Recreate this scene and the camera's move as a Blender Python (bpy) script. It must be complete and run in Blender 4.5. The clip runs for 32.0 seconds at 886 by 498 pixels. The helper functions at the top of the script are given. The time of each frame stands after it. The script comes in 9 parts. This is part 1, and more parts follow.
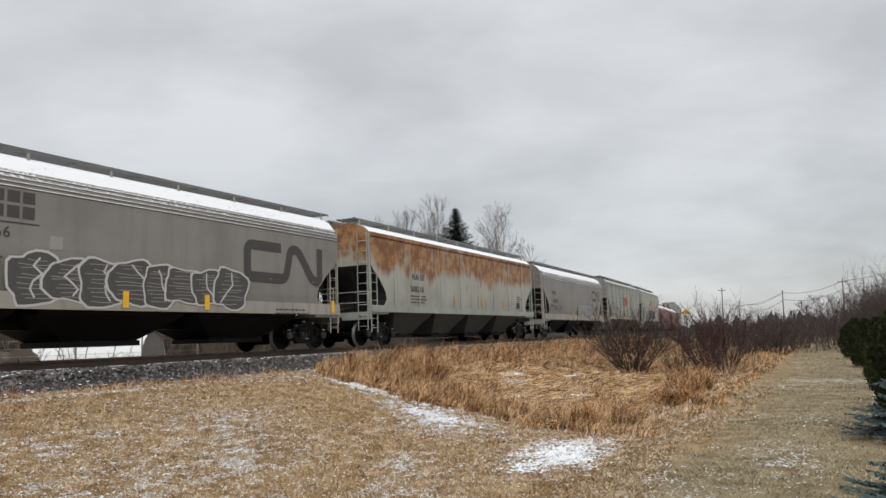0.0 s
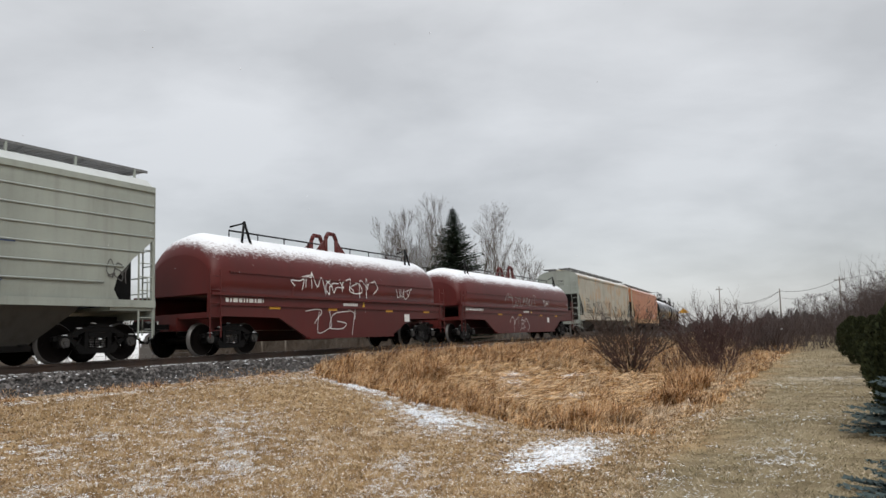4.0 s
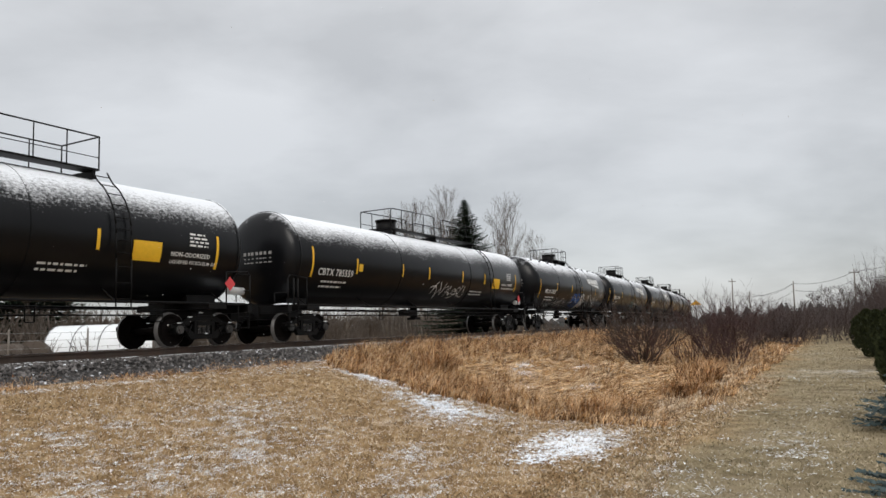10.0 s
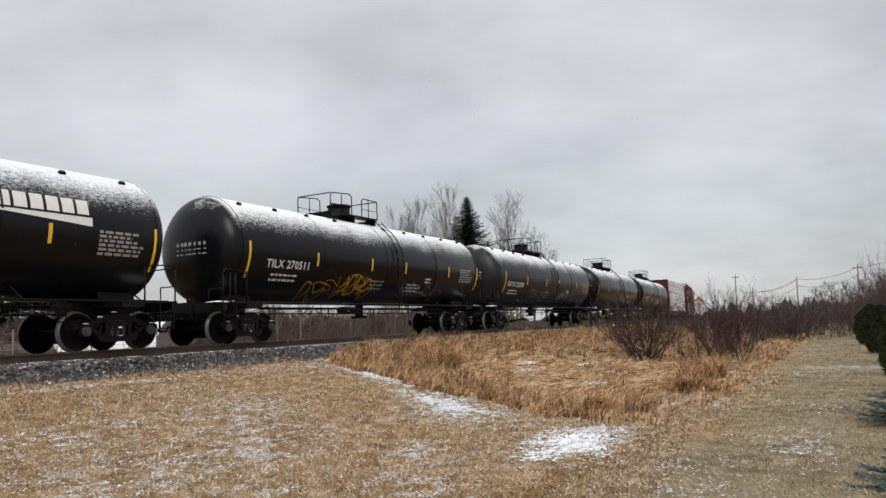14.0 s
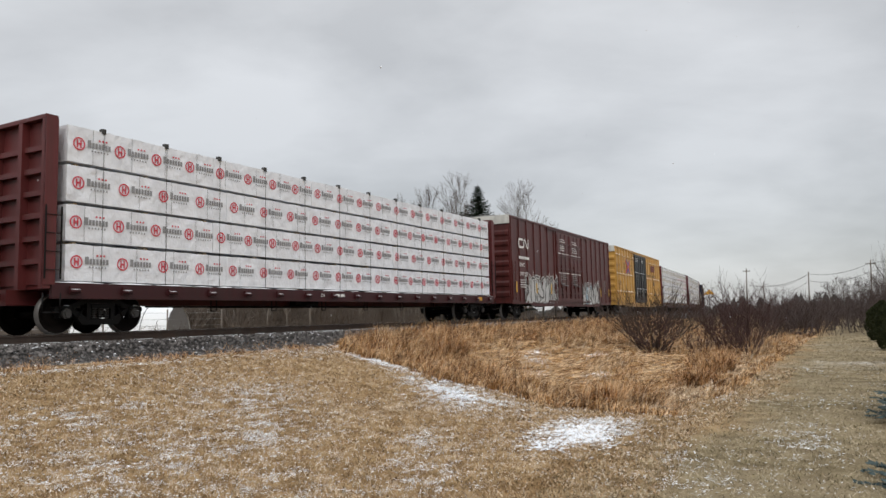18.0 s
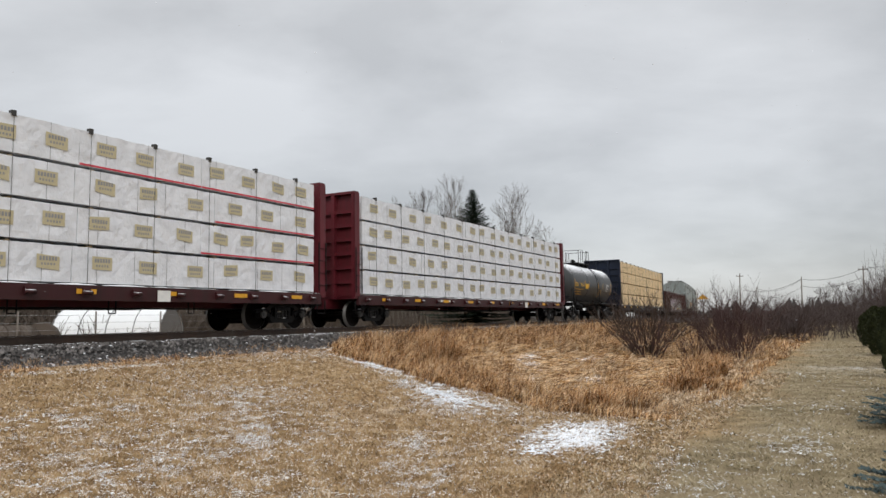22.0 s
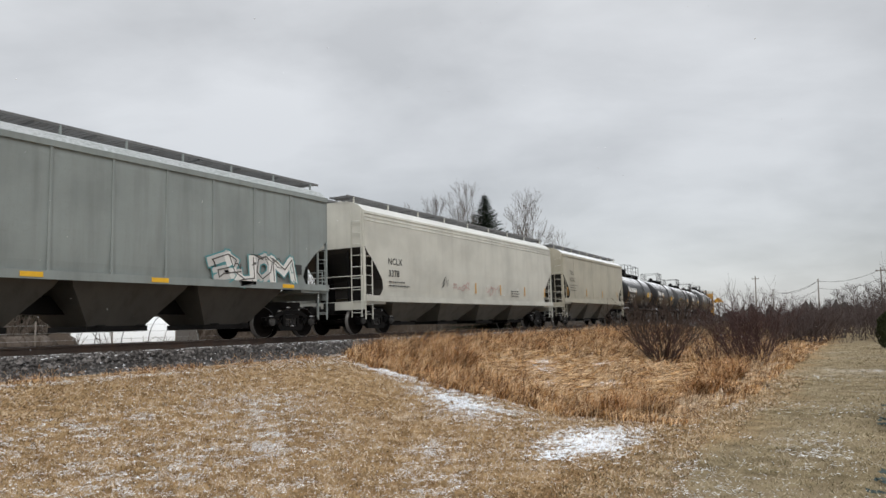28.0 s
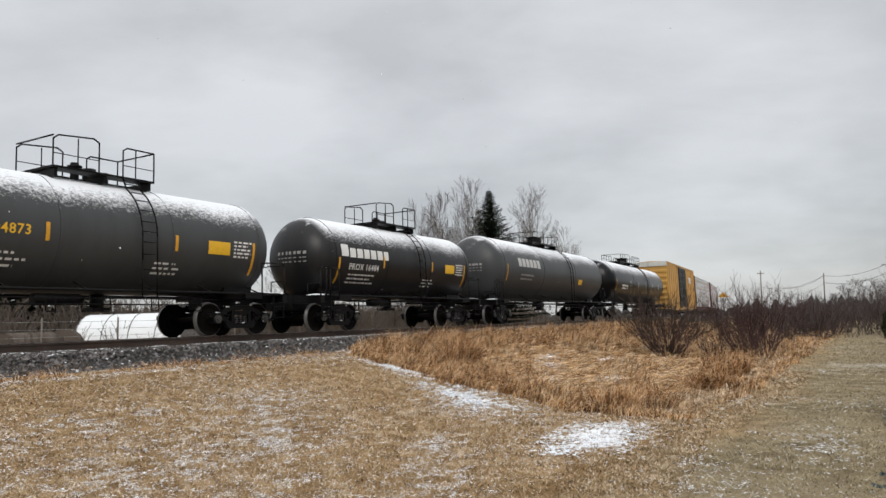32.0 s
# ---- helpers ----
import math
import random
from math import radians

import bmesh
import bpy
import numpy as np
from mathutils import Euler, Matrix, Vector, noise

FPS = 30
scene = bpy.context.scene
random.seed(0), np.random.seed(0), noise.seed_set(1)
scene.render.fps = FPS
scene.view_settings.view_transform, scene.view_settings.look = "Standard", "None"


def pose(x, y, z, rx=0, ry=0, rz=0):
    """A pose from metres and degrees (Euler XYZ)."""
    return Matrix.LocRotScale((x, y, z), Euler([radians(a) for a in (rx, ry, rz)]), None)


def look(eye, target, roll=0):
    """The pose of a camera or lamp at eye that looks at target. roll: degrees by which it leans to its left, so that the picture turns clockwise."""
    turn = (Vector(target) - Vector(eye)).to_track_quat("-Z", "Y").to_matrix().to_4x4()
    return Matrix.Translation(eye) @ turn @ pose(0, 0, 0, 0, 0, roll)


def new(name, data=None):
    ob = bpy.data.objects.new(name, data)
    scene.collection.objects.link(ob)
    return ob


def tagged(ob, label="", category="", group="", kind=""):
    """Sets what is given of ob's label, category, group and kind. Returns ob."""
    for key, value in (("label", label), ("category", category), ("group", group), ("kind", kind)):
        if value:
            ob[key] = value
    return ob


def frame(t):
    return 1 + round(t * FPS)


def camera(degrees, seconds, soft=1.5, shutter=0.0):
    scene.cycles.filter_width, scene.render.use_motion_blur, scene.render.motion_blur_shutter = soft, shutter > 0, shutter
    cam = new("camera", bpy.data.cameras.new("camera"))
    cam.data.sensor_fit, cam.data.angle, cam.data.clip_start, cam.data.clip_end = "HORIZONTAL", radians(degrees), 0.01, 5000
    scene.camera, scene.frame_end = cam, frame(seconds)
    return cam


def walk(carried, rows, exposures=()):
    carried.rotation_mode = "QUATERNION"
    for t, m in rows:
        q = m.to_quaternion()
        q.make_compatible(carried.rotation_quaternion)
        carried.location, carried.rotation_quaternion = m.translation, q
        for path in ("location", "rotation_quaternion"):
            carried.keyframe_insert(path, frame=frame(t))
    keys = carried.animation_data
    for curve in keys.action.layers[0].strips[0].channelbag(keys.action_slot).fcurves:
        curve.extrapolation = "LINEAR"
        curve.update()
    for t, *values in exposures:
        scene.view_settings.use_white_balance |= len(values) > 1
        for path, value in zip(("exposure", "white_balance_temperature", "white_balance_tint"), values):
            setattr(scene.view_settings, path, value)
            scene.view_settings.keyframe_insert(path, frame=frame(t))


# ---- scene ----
# The camera stands on a mown strip beside a railway; x runs along the track, y towards it, z = 0 is the top of the rails.
EYE = (0.0, 0.0, 0.22)
cam = camera(62.58, 32.0, soft=1.5)
TURNS = [
    (0.0, 96.957, 1.948, -62.072), (0.5, 97.046, 1.812, -62.019), (1.0, 97.154, 1.831, -61.995), (1.5, 97.211, 1.94, -62.052),
    (2.0, 97.181, 2.019, -62.202), (2.5, 97.13, 2.095, -62.332), (3.0, 97.063, 2.118, -62.342), (3.5, 97.049, 2.215, -62.257),
    (5.5, 96.763, 2.469, -62.369), (6.0, 96.569, 2.386, -62.393), (6.5, 96.396, 2.269, -62.364), (7.0, 96.304, 2.195, -62.261),
    (7.5, 96.274, 2.166, -62.114), (8.0, 96.306, 2.138, -61.943), (8.5, 96.347, 2.204, -61.756), (9.0, 96.387, 2.161, -61.611),
    (9.5, 96.349, 2.083, -61.441), (10.0, 96.316, 2.01, -61.361), (10.5, 96.262, 1.968, -61.301), (11.0, 96.202, 1.906, -61.299),
    (11.5, 96.202, 1.94, -61.336), (12.0, 96.194, 1.96, -61.336), (12.5, 96.21, 2.049, -61.338), (13.0, 96.208, 2.195, -61.313),
    (13.5, 96.194, 2.309, -61.258), (14.0, 96.143, 2.321, -61.117), (14.5, 96.036, 2.193, -60.893), (16.5, 95.202, 1.793, -60.211),
    (17.0, 95.133, 1.664, -60.257), (17.5, 95.146, 1.42, -60.337), (18.0, 95.258, 1.249, -60.43), (18.5, 95.375, 1.151, -60.54),
    (19.0, 95.538, 1.167, -60.699), (19.5, 95.641, 1.251, -60.862), (20.0, 95.667, 1.279, -61.012), (20.5, 95.637, 1.268, -61.091),
    (21.0, 95.573, 1.137, -61.102), (21.5, 95.528, 1.038, -61.047), (22.0, 95.512, 0.973, -60.897), (22.5, 95.456, 0.99, -60.728),
    (23.0, 95.371, 1.044, -60.571), (23.5, 95.304, 1.089, -60.461), (24.0, 95.347, 1.166, -60.373), (24.5, 95.499, 1.233, -60.246),
    (25.0, 95.681, 1.367, -60.067), (25.5, 95.86, 1.457, -59.914), (27.5, 96.03, 1.624, -59.829), (28.0, 96.01, 1.561, -59.82),
    (28.5, 96.009, 1.586, -59.761), (29.0, 96.011, 1.696, -59.607), (29.5, 96.008, 1.776, -59.482), (30.0, 96.007, 1.92, -59.401),
    (30.5, 95.945, 1.848, -59.375), (31.0, 95.888, 1.859, -59.433), (31.5, 95.802, 1.763, -59.462), (32.0, 95.666, 1.687, -59.458)]
walk(cam, [(t, pose(*EYE, rx, ry, rz)) for t, rx, ry, rz in TURNS], exposures=((0.0, 0.0), (32.0, 0.0)))

# ---- light: a bright overcast sky, with a broad weak sun behind the cloud ----
SUN_ELEV, SUN_AZ = 38.0, 215.0
world = bpy.data.worlds.new("overcast")
scene.world = world
world.use_nodes = True
wn = world.node_tree
wn.nodes.clear()


def wnode(kind, **props):
    n = wn.nodes.new(kind)
    for k, v in props.items():
        n.inputs[k].default_value = v
    return n


def wmath(op, a, b):
    n = wn.nodes.new("ShaderNodeMath")
    n.operation = op
    for i, v in enumerate((a, b)):
        if isinstance(v, (int, float)):
            n.inputs[i].default_value = v
        else:
            wn.links.new(v, n.inputs[i])
    return n.outputs[0]


w_co = wn.nodes.new("ShaderNodeTexCoord")
w_sep = wn.nodes.new("ShaderNodeSeparateXYZ")
wn.links.new(w_co.outputs["Generated"], w_sep.inputs[0])
w_up = wmath("MAXIMUM", w_sep.outputs["Z"], 0.0)
w_den = wmath("ADD", w_up, 0.30)
w_flat = wn.nodes.new("ShaderNodeCombineXYZ")
wn.links.new(wmath("DIVIDE", w_sep.outputs["X"], w_den), w_flat.inputs[0])
wn.links.new(wmath("DIVIDE", w_sep.outputs["Y"], w_den), w_flat.inputs[1])
w_big = wnode("ShaderNodeTexNoise", Scale=1.5, Detail=6.0, Roughness=0.52, Distortion=0.15)
w_map = wn.nodes.new("ShaderNodeMapping")
w_map.inputs["Location"].default_value = (3.4, 1.7, 0.0)
w_map.inputs["Scale"].default_value = (1.35, 0.95, 1.0)
w_turn = wn.nodes.new("ShaderNodeMapping")
w_turn.inputs["Rotation"].default_value = (0.0, 0.0, radians(-30))
wn.links.new(w_flat.outputs[0], w_turn.inputs[0])
wn.links.new(w_turn.outputs[0], w_map.inputs[0])
wn.links.new(w_map.outputs[0], w_big.inputs["Vector"])
w_ramp = wn.nodes.new("ShaderNodeValToRGB")
w_ramp.color_ramp.elements[0].position, w_ramp.color_ramp.elements[0].color = 0.34, (0.47, 0.477, 0.485, 1)
w_ramp.color_ramp.elements[1].position, w_ramp.color_ramp.elements[1].color = 0.66, (0.655, 0.665, 0.678, 1)
wn.links.new(w_big.outputs["Fac"], w_ramp.inputs[0])
w_sky = wn.nodes.new("ShaderNodeTexSky")
w_sky.sky_type, w_sky.sun_disc = "NISHITA", False
w_sky.sun_elevation, w_sky.sun_rotation = radians(SUN_ELEV), radians(90 - SUN_AZ)
w_bg = wnode("ShaderNodeBackground", Strength=1.0)
w_air = wnode("ShaderNodeBackground", Strength=0.015)
w_add = wn.nodes.new("ShaderNodeAddShader")
w_out = wn.nodes.new("ShaderNodeOutputWorld")
wn.links.new(w_sky.outputs[0], w_air.inputs["Color"])
wn.links.new(w_ramp.outputs[0], w_bg.inputs["Color"])
# an overcast sky is brighter overhead than at the horizon
wn.links.new(wmath("ADD", 0.91, wmath("MULTIPLY", wmath("POWER", w_up, 2.0), 1.5)), w_bg.inputs["Strength"])
wn.links.new(w_bg.outputs[0], w_add.inputs[0])
wn.links.new(w_air.outputs[0], w_add.inputs[1])
wn.links.new(w_add.outputs[0], w_out.inputs[0])
sun = new("sun", bpy.data.lights.new("sun", "SUN"))
sun.data.energy, sun.data.angle, sun.data.color = 1.2, radians(25), (1.0, 0.96, 0.9)
sun.matrix_basis = look((0, 0, 0), (-math.cos(radians(SUN_ELEV)) * math.cos(radians(SUN_AZ)), -math.cos(radians(SUN_ELEV)) * math.sin(radians(SUN_AZ)), -math.sin(radians(SUN_ELEV))))

# ---- materials ----


def link(nt, a, b):
    nt.links.new(a, b)


def rgb(c, k=1.0):
    return (c[0] * k, c[1] * k, c[2] * k, 1.0)


def fresh(name):
    m = bpy.data.materials.new(name)
    m.use_nodes = True
    nt = m.node_tree
    return m, nt, nt.nodes["Principled BSDF"]


def noise_of(nt, vec, scale, detail=4.0, rough=0.55):
    n = nt.nodes.new("ShaderNodeTexNoise")
    n.inputs["Scale"].default_value, n.inputs["Detail"].default_value, n.inputs["Roughness"].default_value = scale, detail, rough
    if vec:
        nt.links.new(vec, n.inputs["Vector"])
    return n.outputs["Fac"]


def ramp_of(nt, fac, lo, hi):
    n = nt.nodes.new("ShaderNodeMapRange")
    n.interpolation_type = "SMOOTHSTEP"
    n.inputs["From Min"].default_value, n.inputs["From Max"].default_value = lo, hi
    nt.links.new(fac, n.inputs["Value"])
    return n.outputs["Result"]


def math_of(nt, op, a, b):
    n = nt.nodes.new("ShaderNodeMath")
    n.operation = op
    for i, v in enumerate((a, b)):
        if isinstance(v, (int, float)):
            n.inputs[i].default_value = v
        else:
            nt.links.new(v, n.inputs[i])
    return n.outputs[0]


def mix_of(nt, fac, a, b):
    n = nt.nodes.new("ShaderNodeMix")
    n.data_type = "RGBA"
    for i, v in ((0, fac), (6, a), (7, b)):
        if isinstance(v, (int, float, tuple)):
            n.inputs[i].default_value = v
        else:
            nt.links.new(v, n.inputs[i])
    return n.outputs[2]


def mapped(nt, vec, scale):
    n = nt.nodes.new("ShaderNodeMapping")
    n.inputs["Scale"].default_value = scale
    nt.links.new(vec, n.inputs[0])
    return n.outputs[0]


def bump_of(nt, bsdf, height, strength, distance=0.02):
    n = nt.nodes.new("ShaderNodeBump")
    n.inputs["Strength"].default_value, n.inputs["Distance"].default_value = strength, distance
    nt.links.new(height, n.inputs["Height"])
    nt.links.new(n.outputs[0], bsdf.inputs["Normal"])


def paint(name, col, rough=0.45, metal=0.0, grime=0.35, grime_col=(0.10, 0.088, 0.075), rust=0.0, rust_col=(0.33, 0.15, 0.055),
          snow=0.0, snow_from=0.55, bump=0.15, rust_scale=1.0, snow_width=0.42, spec=0.3, rust_top=None, swept=False):
    """Weathered paint: broad fading, dirt that has run down, rust that has run down, and snow lying on what faces up."""
    m, nt, b = fresh(name)
    co = nt.nodes.new("ShaderNodeTexCoord").outputs["Object"]
    broad = noise_of(nt, co, 0.55, 5.0)
    fine = noise_of(nt, co, 22.0, 4.0)
    run = noise_of(nt, mapped(nt, co, (3.2, 3.2, 0.22)), 1.0, 5.0, 0.6)
    c = mix_of(nt, ramp_of(nt, broad, 0.35, 0.7), rgb(col, 1.0), rgb(col, 0.80))
    dirt = math_of(nt, "MULTIPLY", ramp_of(nt, run, 0.42, 0.78), grime)
    c = mix_of(nt, dirt, c, (*grime_col, 1.0))
    speck = math_of(nt, "MULTIPLY", ramp_of(nt, fine, 0.55, 0.75), grime * 0.5)
    c = mix_of(nt, speck, c, rgb(grime_col, 1.3))
    r = rough
    if rust:
        patch = noise_of(nt, mapped(nt, co, (0.9 * rust_scale, 0.9, 0.8)), 1.0, 6.0, 0.62)
        runs = noise_of(nt, mapped(nt, co, (2.6 * rust_scale, 2.6, 0.3)), 1.0, 5.0, 0.6)
        both = math_of(nt, "ADD", math_of(nt, "MULTIPLY", patch, 0.55), math_of(nt, "MULTIPLY", runs, 0.45))
        if rust_top:
            # rust that starts under the roof's edge and runs down each panel by a different length
            sep2 = nt.nodes.new("ShaderNodeSeparateXYZ")
            link(nt, co, sep2.inputs[0])
            reach = noise_of(nt, mapped(nt, co, (0.62, 0.0, 0.05)), 1.0, 3.0, 0.6)
            drip = noise_of(nt, mapped(nt, co, (4.5, 0.0, 0.35)), 1.0, 4.0, 0.6)
            low = math_of(nt, "SUBTRACT", rust_top, math_of(nt, "MULTIPLY", math_of(nt, "ADD", math_of(nt, "MULTIPLY", reach, 0.75), math_of(nt, "MULTIPLY", drip, 0.35)), 3.2))
            hang = ramp_of(nt, math_of(nt, "SUBTRACT", sep2.outputs["Z"], low), 0.0, 0.5)
            tone = mix_of(nt, ramp_of(nt, noise_of(nt, co, 2.4, 6.0, 0.7), 0.42, 0.6), (*rust_col, 1.0), (0.36, 0.20, 0.085, 1.0))
            c = mix_of(nt, math_of(nt, "MULTIPLY", hang, ramp_of(nt, both, 0.35, 0.48)), c, tone)
        c = mix_of(nt, math_of(nt, "MULTIPLY", ramp_of(nt, both, 0.56 - 0.13 * rust, 0.68 - 0.11 * rust), min(0.95, 0.35 + rust * 0.5)), c, (*rust_col, 1.0))
    if snow:
        g = nt.nodes.new("ShaderNodeNewGeometry")
        sep = nt.nodes.new("ShaderNodeSeparateXYZ")
        link(nt, g.outputs["Normal"], sep.inputs[0])
        ragged = math_of(nt, "MULTIPLY", math_of(nt, "SUBTRACT", noise_of(nt, mapped(nt, co, (9.0, 15.0, 15.0)), 1.0, 5.0, 0.7), 0.5), 0.75)
        ragged = math_of(nt, "ADD", ragged, math_of(nt, "MULTIPLY", math_of(nt, "SUBTRACT", broad, 0.5), 0.4))
        ragged = math_of(nt, "ADD", ragged, math_of(nt, "MULTIPLY", math_of(nt, "SUBTRACT", fine, 0.5), 0.4))
        lie = math_of(nt, "MULTIPLY", ramp_of(nt, math_of(nt, "ADD", sep.outputs["Z"], ragged), snow_from, snow_from + snow_width), snow)
        if swept:
            # the wind of the run keeps the leading end clear but for a few caught blots
            blot = ramp_of(nt, noise_of(nt, co, 1.7, 6.0, 0.65), 0.52, 0.66)
            bare = ramp_of(nt, sep.outputs["X"], -0.62, -0.22)
            lie = math_of(nt, "MULTIPLY", lie, math_of(nt, "MAXIMUM", bare, math_of(nt, "MULTIPLY", blot, 0.7)))
        c = mix_of(nt, lie, c, (0.86, 0.88, 0.91, 1.0))
        n = nt.nodes.new("ShaderNodeMix")
        n.data_type = "FLOAT"
        n.inputs[2].default_value, n.inputs[3].default_value = rough, 0.8
        link(nt, lie, n.inputs[0])
        link(nt, n.outputs[0], b.inputs["Roughness"])
    else:
        link(nt, math_of(nt, "ADD", math_of(nt, "MULTIPLY", fine, 0.18), rough - 0.09), b.inputs["Roughness"])
    link(nt, c, b.inputs["Base Color"])
    b.inputs["Metallic"].default_value = metal
    b.inputs["Specular IOR Level"].default_value = spec
    if bump:
        bump_of(nt, b, fine, bump, 0.006)
    return m


def plain(name, col, rough=0.6, vary=0.15):
    m, nt, b = fresh(name)
    co = nt.nodes.new("ShaderNodeTexCoord").outputs["Object"]
    f = noise_of(nt, co, 9.0, 5.0)
    link(nt, mix_of(nt, f, rgb(col, 1 + vary), rgb(col, 1 - vary)), b.inputs["Base Color"])
    b.inputs["Roughness"].default_value = rough
    return m


def foliage(name, col, col2, rough=0.85, thin=0.0):
    """Leaves, blades and twigs, each piece of its own shade."""
    m, nt, b = fresh(name)
    g = nt.nodes.new("ShaderNodeNewGeometry")
    co = nt.nodes.new("ShaderNodeTexCoord").outputs["Object"]
    mixv = math_of(nt, "ADD", math_of(nt, "MULTIPLY", g.outputs["Random Per Island"], 0.6), math_of(nt, "MULTIPLY", noise_of(nt, co, 0.7, 3.0), 0.4))
    link(nt, mix_of(nt, mixv, (*col, 1), (*col2, 1)), b.inputs["Base Color"])
    b.inputs["Roughness"].default_value = rough
    b.inputs["Specular IOR Level"].default_value = 0.2
    return m


def grass_material(name, dark, mid, pale, bleached, scale=2.2):
    """Dead grass whose colour changes from tuft to tuft as well as from blade to blade."""
    m, nt, b = fresh(name)
    g = nt.nodes.new("ShaderNodeNewGeometry")
    co = nt.nodes.new("ShaderNodeTexCoord").outputs["Object"]
    k = math_of(nt, "ADD", math_of(nt, "MULTIPLY", noise_of(nt, co, scale, 3.0, 0.6), 0.80), math_of(nt, "MULTIPLY", math_of(nt, "SUBTRACT", g.outputs["Random Per Island"], 0.30), 0.50))
    k = math_of(nt, "ADD", k, math_of(nt, "MULTIPLY", math_of(nt, "SUBTRACT", noise_of(nt, co, 24.0, 2.0, 0.6), 0.5), 0.42))
    ramp = nt.nodes.new("ShaderNodeValToRGB")
    el = ramp.color_ramp.elements
    el[0].position, el[0].color = 0.44, (*dark, 1)
    el[1].position, el[1].color = 0.66, (*bleached, 1)
    for pos, col in ((0.51, mid), (0.58, pale)):
        e = el.new(pos)
        e.color = (*col, 1)
    link(nt, k, ramp.inputs[0])
    link(nt, ramp.outputs[0], b.inputs["Base Color"])
    b.inputs["Roughness"].default_value = 0.8
    b.inputs["Specular IOR Level"].default_value = 0.2
    return m


def bark(name, col, col2):
    m, nt, b = fresh(name)
    co = nt.nodes.new("ShaderNodeTexCoord").outputs["Object"]
    f = noise_of(nt, mapped(nt, co, (6, 6, 1.2)), 1.0, 6.0, 0.65)
    link(nt, mix_of(nt, ramp_of(nt, f, 0.35, 0.65), (*col, 1), (*col2, 1)), b.inputs["Base Color"])
    b.inputs["Roughness"].default_value = 0.9
    bump_of(nt, b, f, 0.5, 0.02)
    return m


def ground_material():
    m, nt, b = fresh("dry_turf")
    co = nt.nodes.new("ShaderNodeTexCoord").outputs["Object"]
    a = noise_of(nt, co, 0.22, 6.0, 0.6)
    f = noise_of(nt, co, 3.0, 6.0, 0.65)
    g = noise_of(nt, co, 34.0, 5.0, 0.7)
    c = mix_of(nt, ramp_of(nt, f, 0.3, 0.7), (0.22, 0.135, 0.060, 1), (0.43, 0.30, 0.16, 1))
    # a greener worn strip along the mown way
    sep = nt.nodes.new("ShaderNodeSeparateXYZ")
    link(nt, co, sep.inputs[0])
    edge = math_of(nt, "ADD", sep.outputs["Y"], math_of(nt, "MULTIPLY", math_of(nt, "SUBTRACT", noise_of(nt, co, 0.5, 4.0), 0.5), 3.0))
    strip = math_of(nt, "SUBTRACT", 1.0, ramp_of(nt, edge, 1.2, 2.6))
    # bands put the shading of the strip's undulations into its colour
    shade_bands = noise_of(nt, mapped(nt, co, (0.75, 0.16, 0.0)), 1.0, 3.0, 0.6)
    worn = mix_of(nt, ramp_of(nt, shade_bands, 0.38, 0.62), (0.125, 0.10, 0.058, 1), (0.31, 0.255, 0.17, 1))
    c = mix_of(nt, math_of(nt, "MULTIPLY", strip, 0.8), c, mix_of(nt, ramp_of(nt, f, 0.3, 0.7), worn, (0.28, 0.24, 0.15, 1)))
    c = mix_of(nt, math_of(nt, "MULTIPLY", ramp_of(nt, g, 0.5, 0.72), 0.55), c, (0.085, 0.055, 0.028, 1))
    # a thin dusting of snow, caught in drifts
    dust = math_of(nt, "ADD", math_of(nt, "MULTIPLY", a, 0.50), math_of(nt, "ADD", math_of(nt, "MULTIPLY", f, 0.28), math_of(nt, "MULTIPLY", g, 0.34)))
    c = mix_of(nt, math_of(nt, "MULTIPLY", ramp_of(nt, dust, 0.63, 0.74), 0.5), c, (0.80, 0.82, 0.85, 1))
    link(nt, c, b.inputs["Base Color"])
    b.inputs["Roughness"].default_value = 0.95
    b.inputs["Specular IOR Level"].default_value = 0.15
    bump_of(nt, b, math_of(nt, "ADD", g, f), 0.9, 0.03)
    return m


def stone_material(name, dark, light):
    m, nt, b = fresh(name)
    g = nt.nodes.new("ShaderNodeNewGeometry")
    co = nt.nodes.new("ShaderNodeTexCoord").outputs["Object"]
    f = noise_of(nt, co, 14.0, 6.0, 0.7)
    v = nt.nodes.new("ShaderNodeTexVoronoi")
    v.inputs["Scale"].default_value = 16.0
    link(nt, co, v.inputs["Vector"])
    k = math_of(nt, "POWER", math_of(nt, "ADD", math_of(nt, "MULTIPLY", g.outputs["Random Per Island"], 0.7), math_of(nt, "MULTIPLY", f, 0.3)), 1.6)
    c = mix_of(nt, k, (*dark, 1), (*light, 1))
    sep = nt.nodes.new("ShaderNodeSeparateXYZ")
    link(nt, g.outputs["Normal"], sep.inputs[0])
    sn = math_of(nt, "MULTIPLY", ramp_of(nt, math_of(nt, "ADD", math_of(nt, "MULTIPLY", sep.outputs["Z"], 0.5), noise_of(nt, co, 5.0, 5.0)), 1.04, 1.16), 0.35)
    link(nt, mix_of(nt, sn, c, (0.8, 0.82, 0.85, 1)), b.inputs["Base Color"])
    b.inputs["Roughness"].default_value = 0.85
    bump_of(nt, b, v.outputs["Distance"], 0.6, 0.04)
    return m


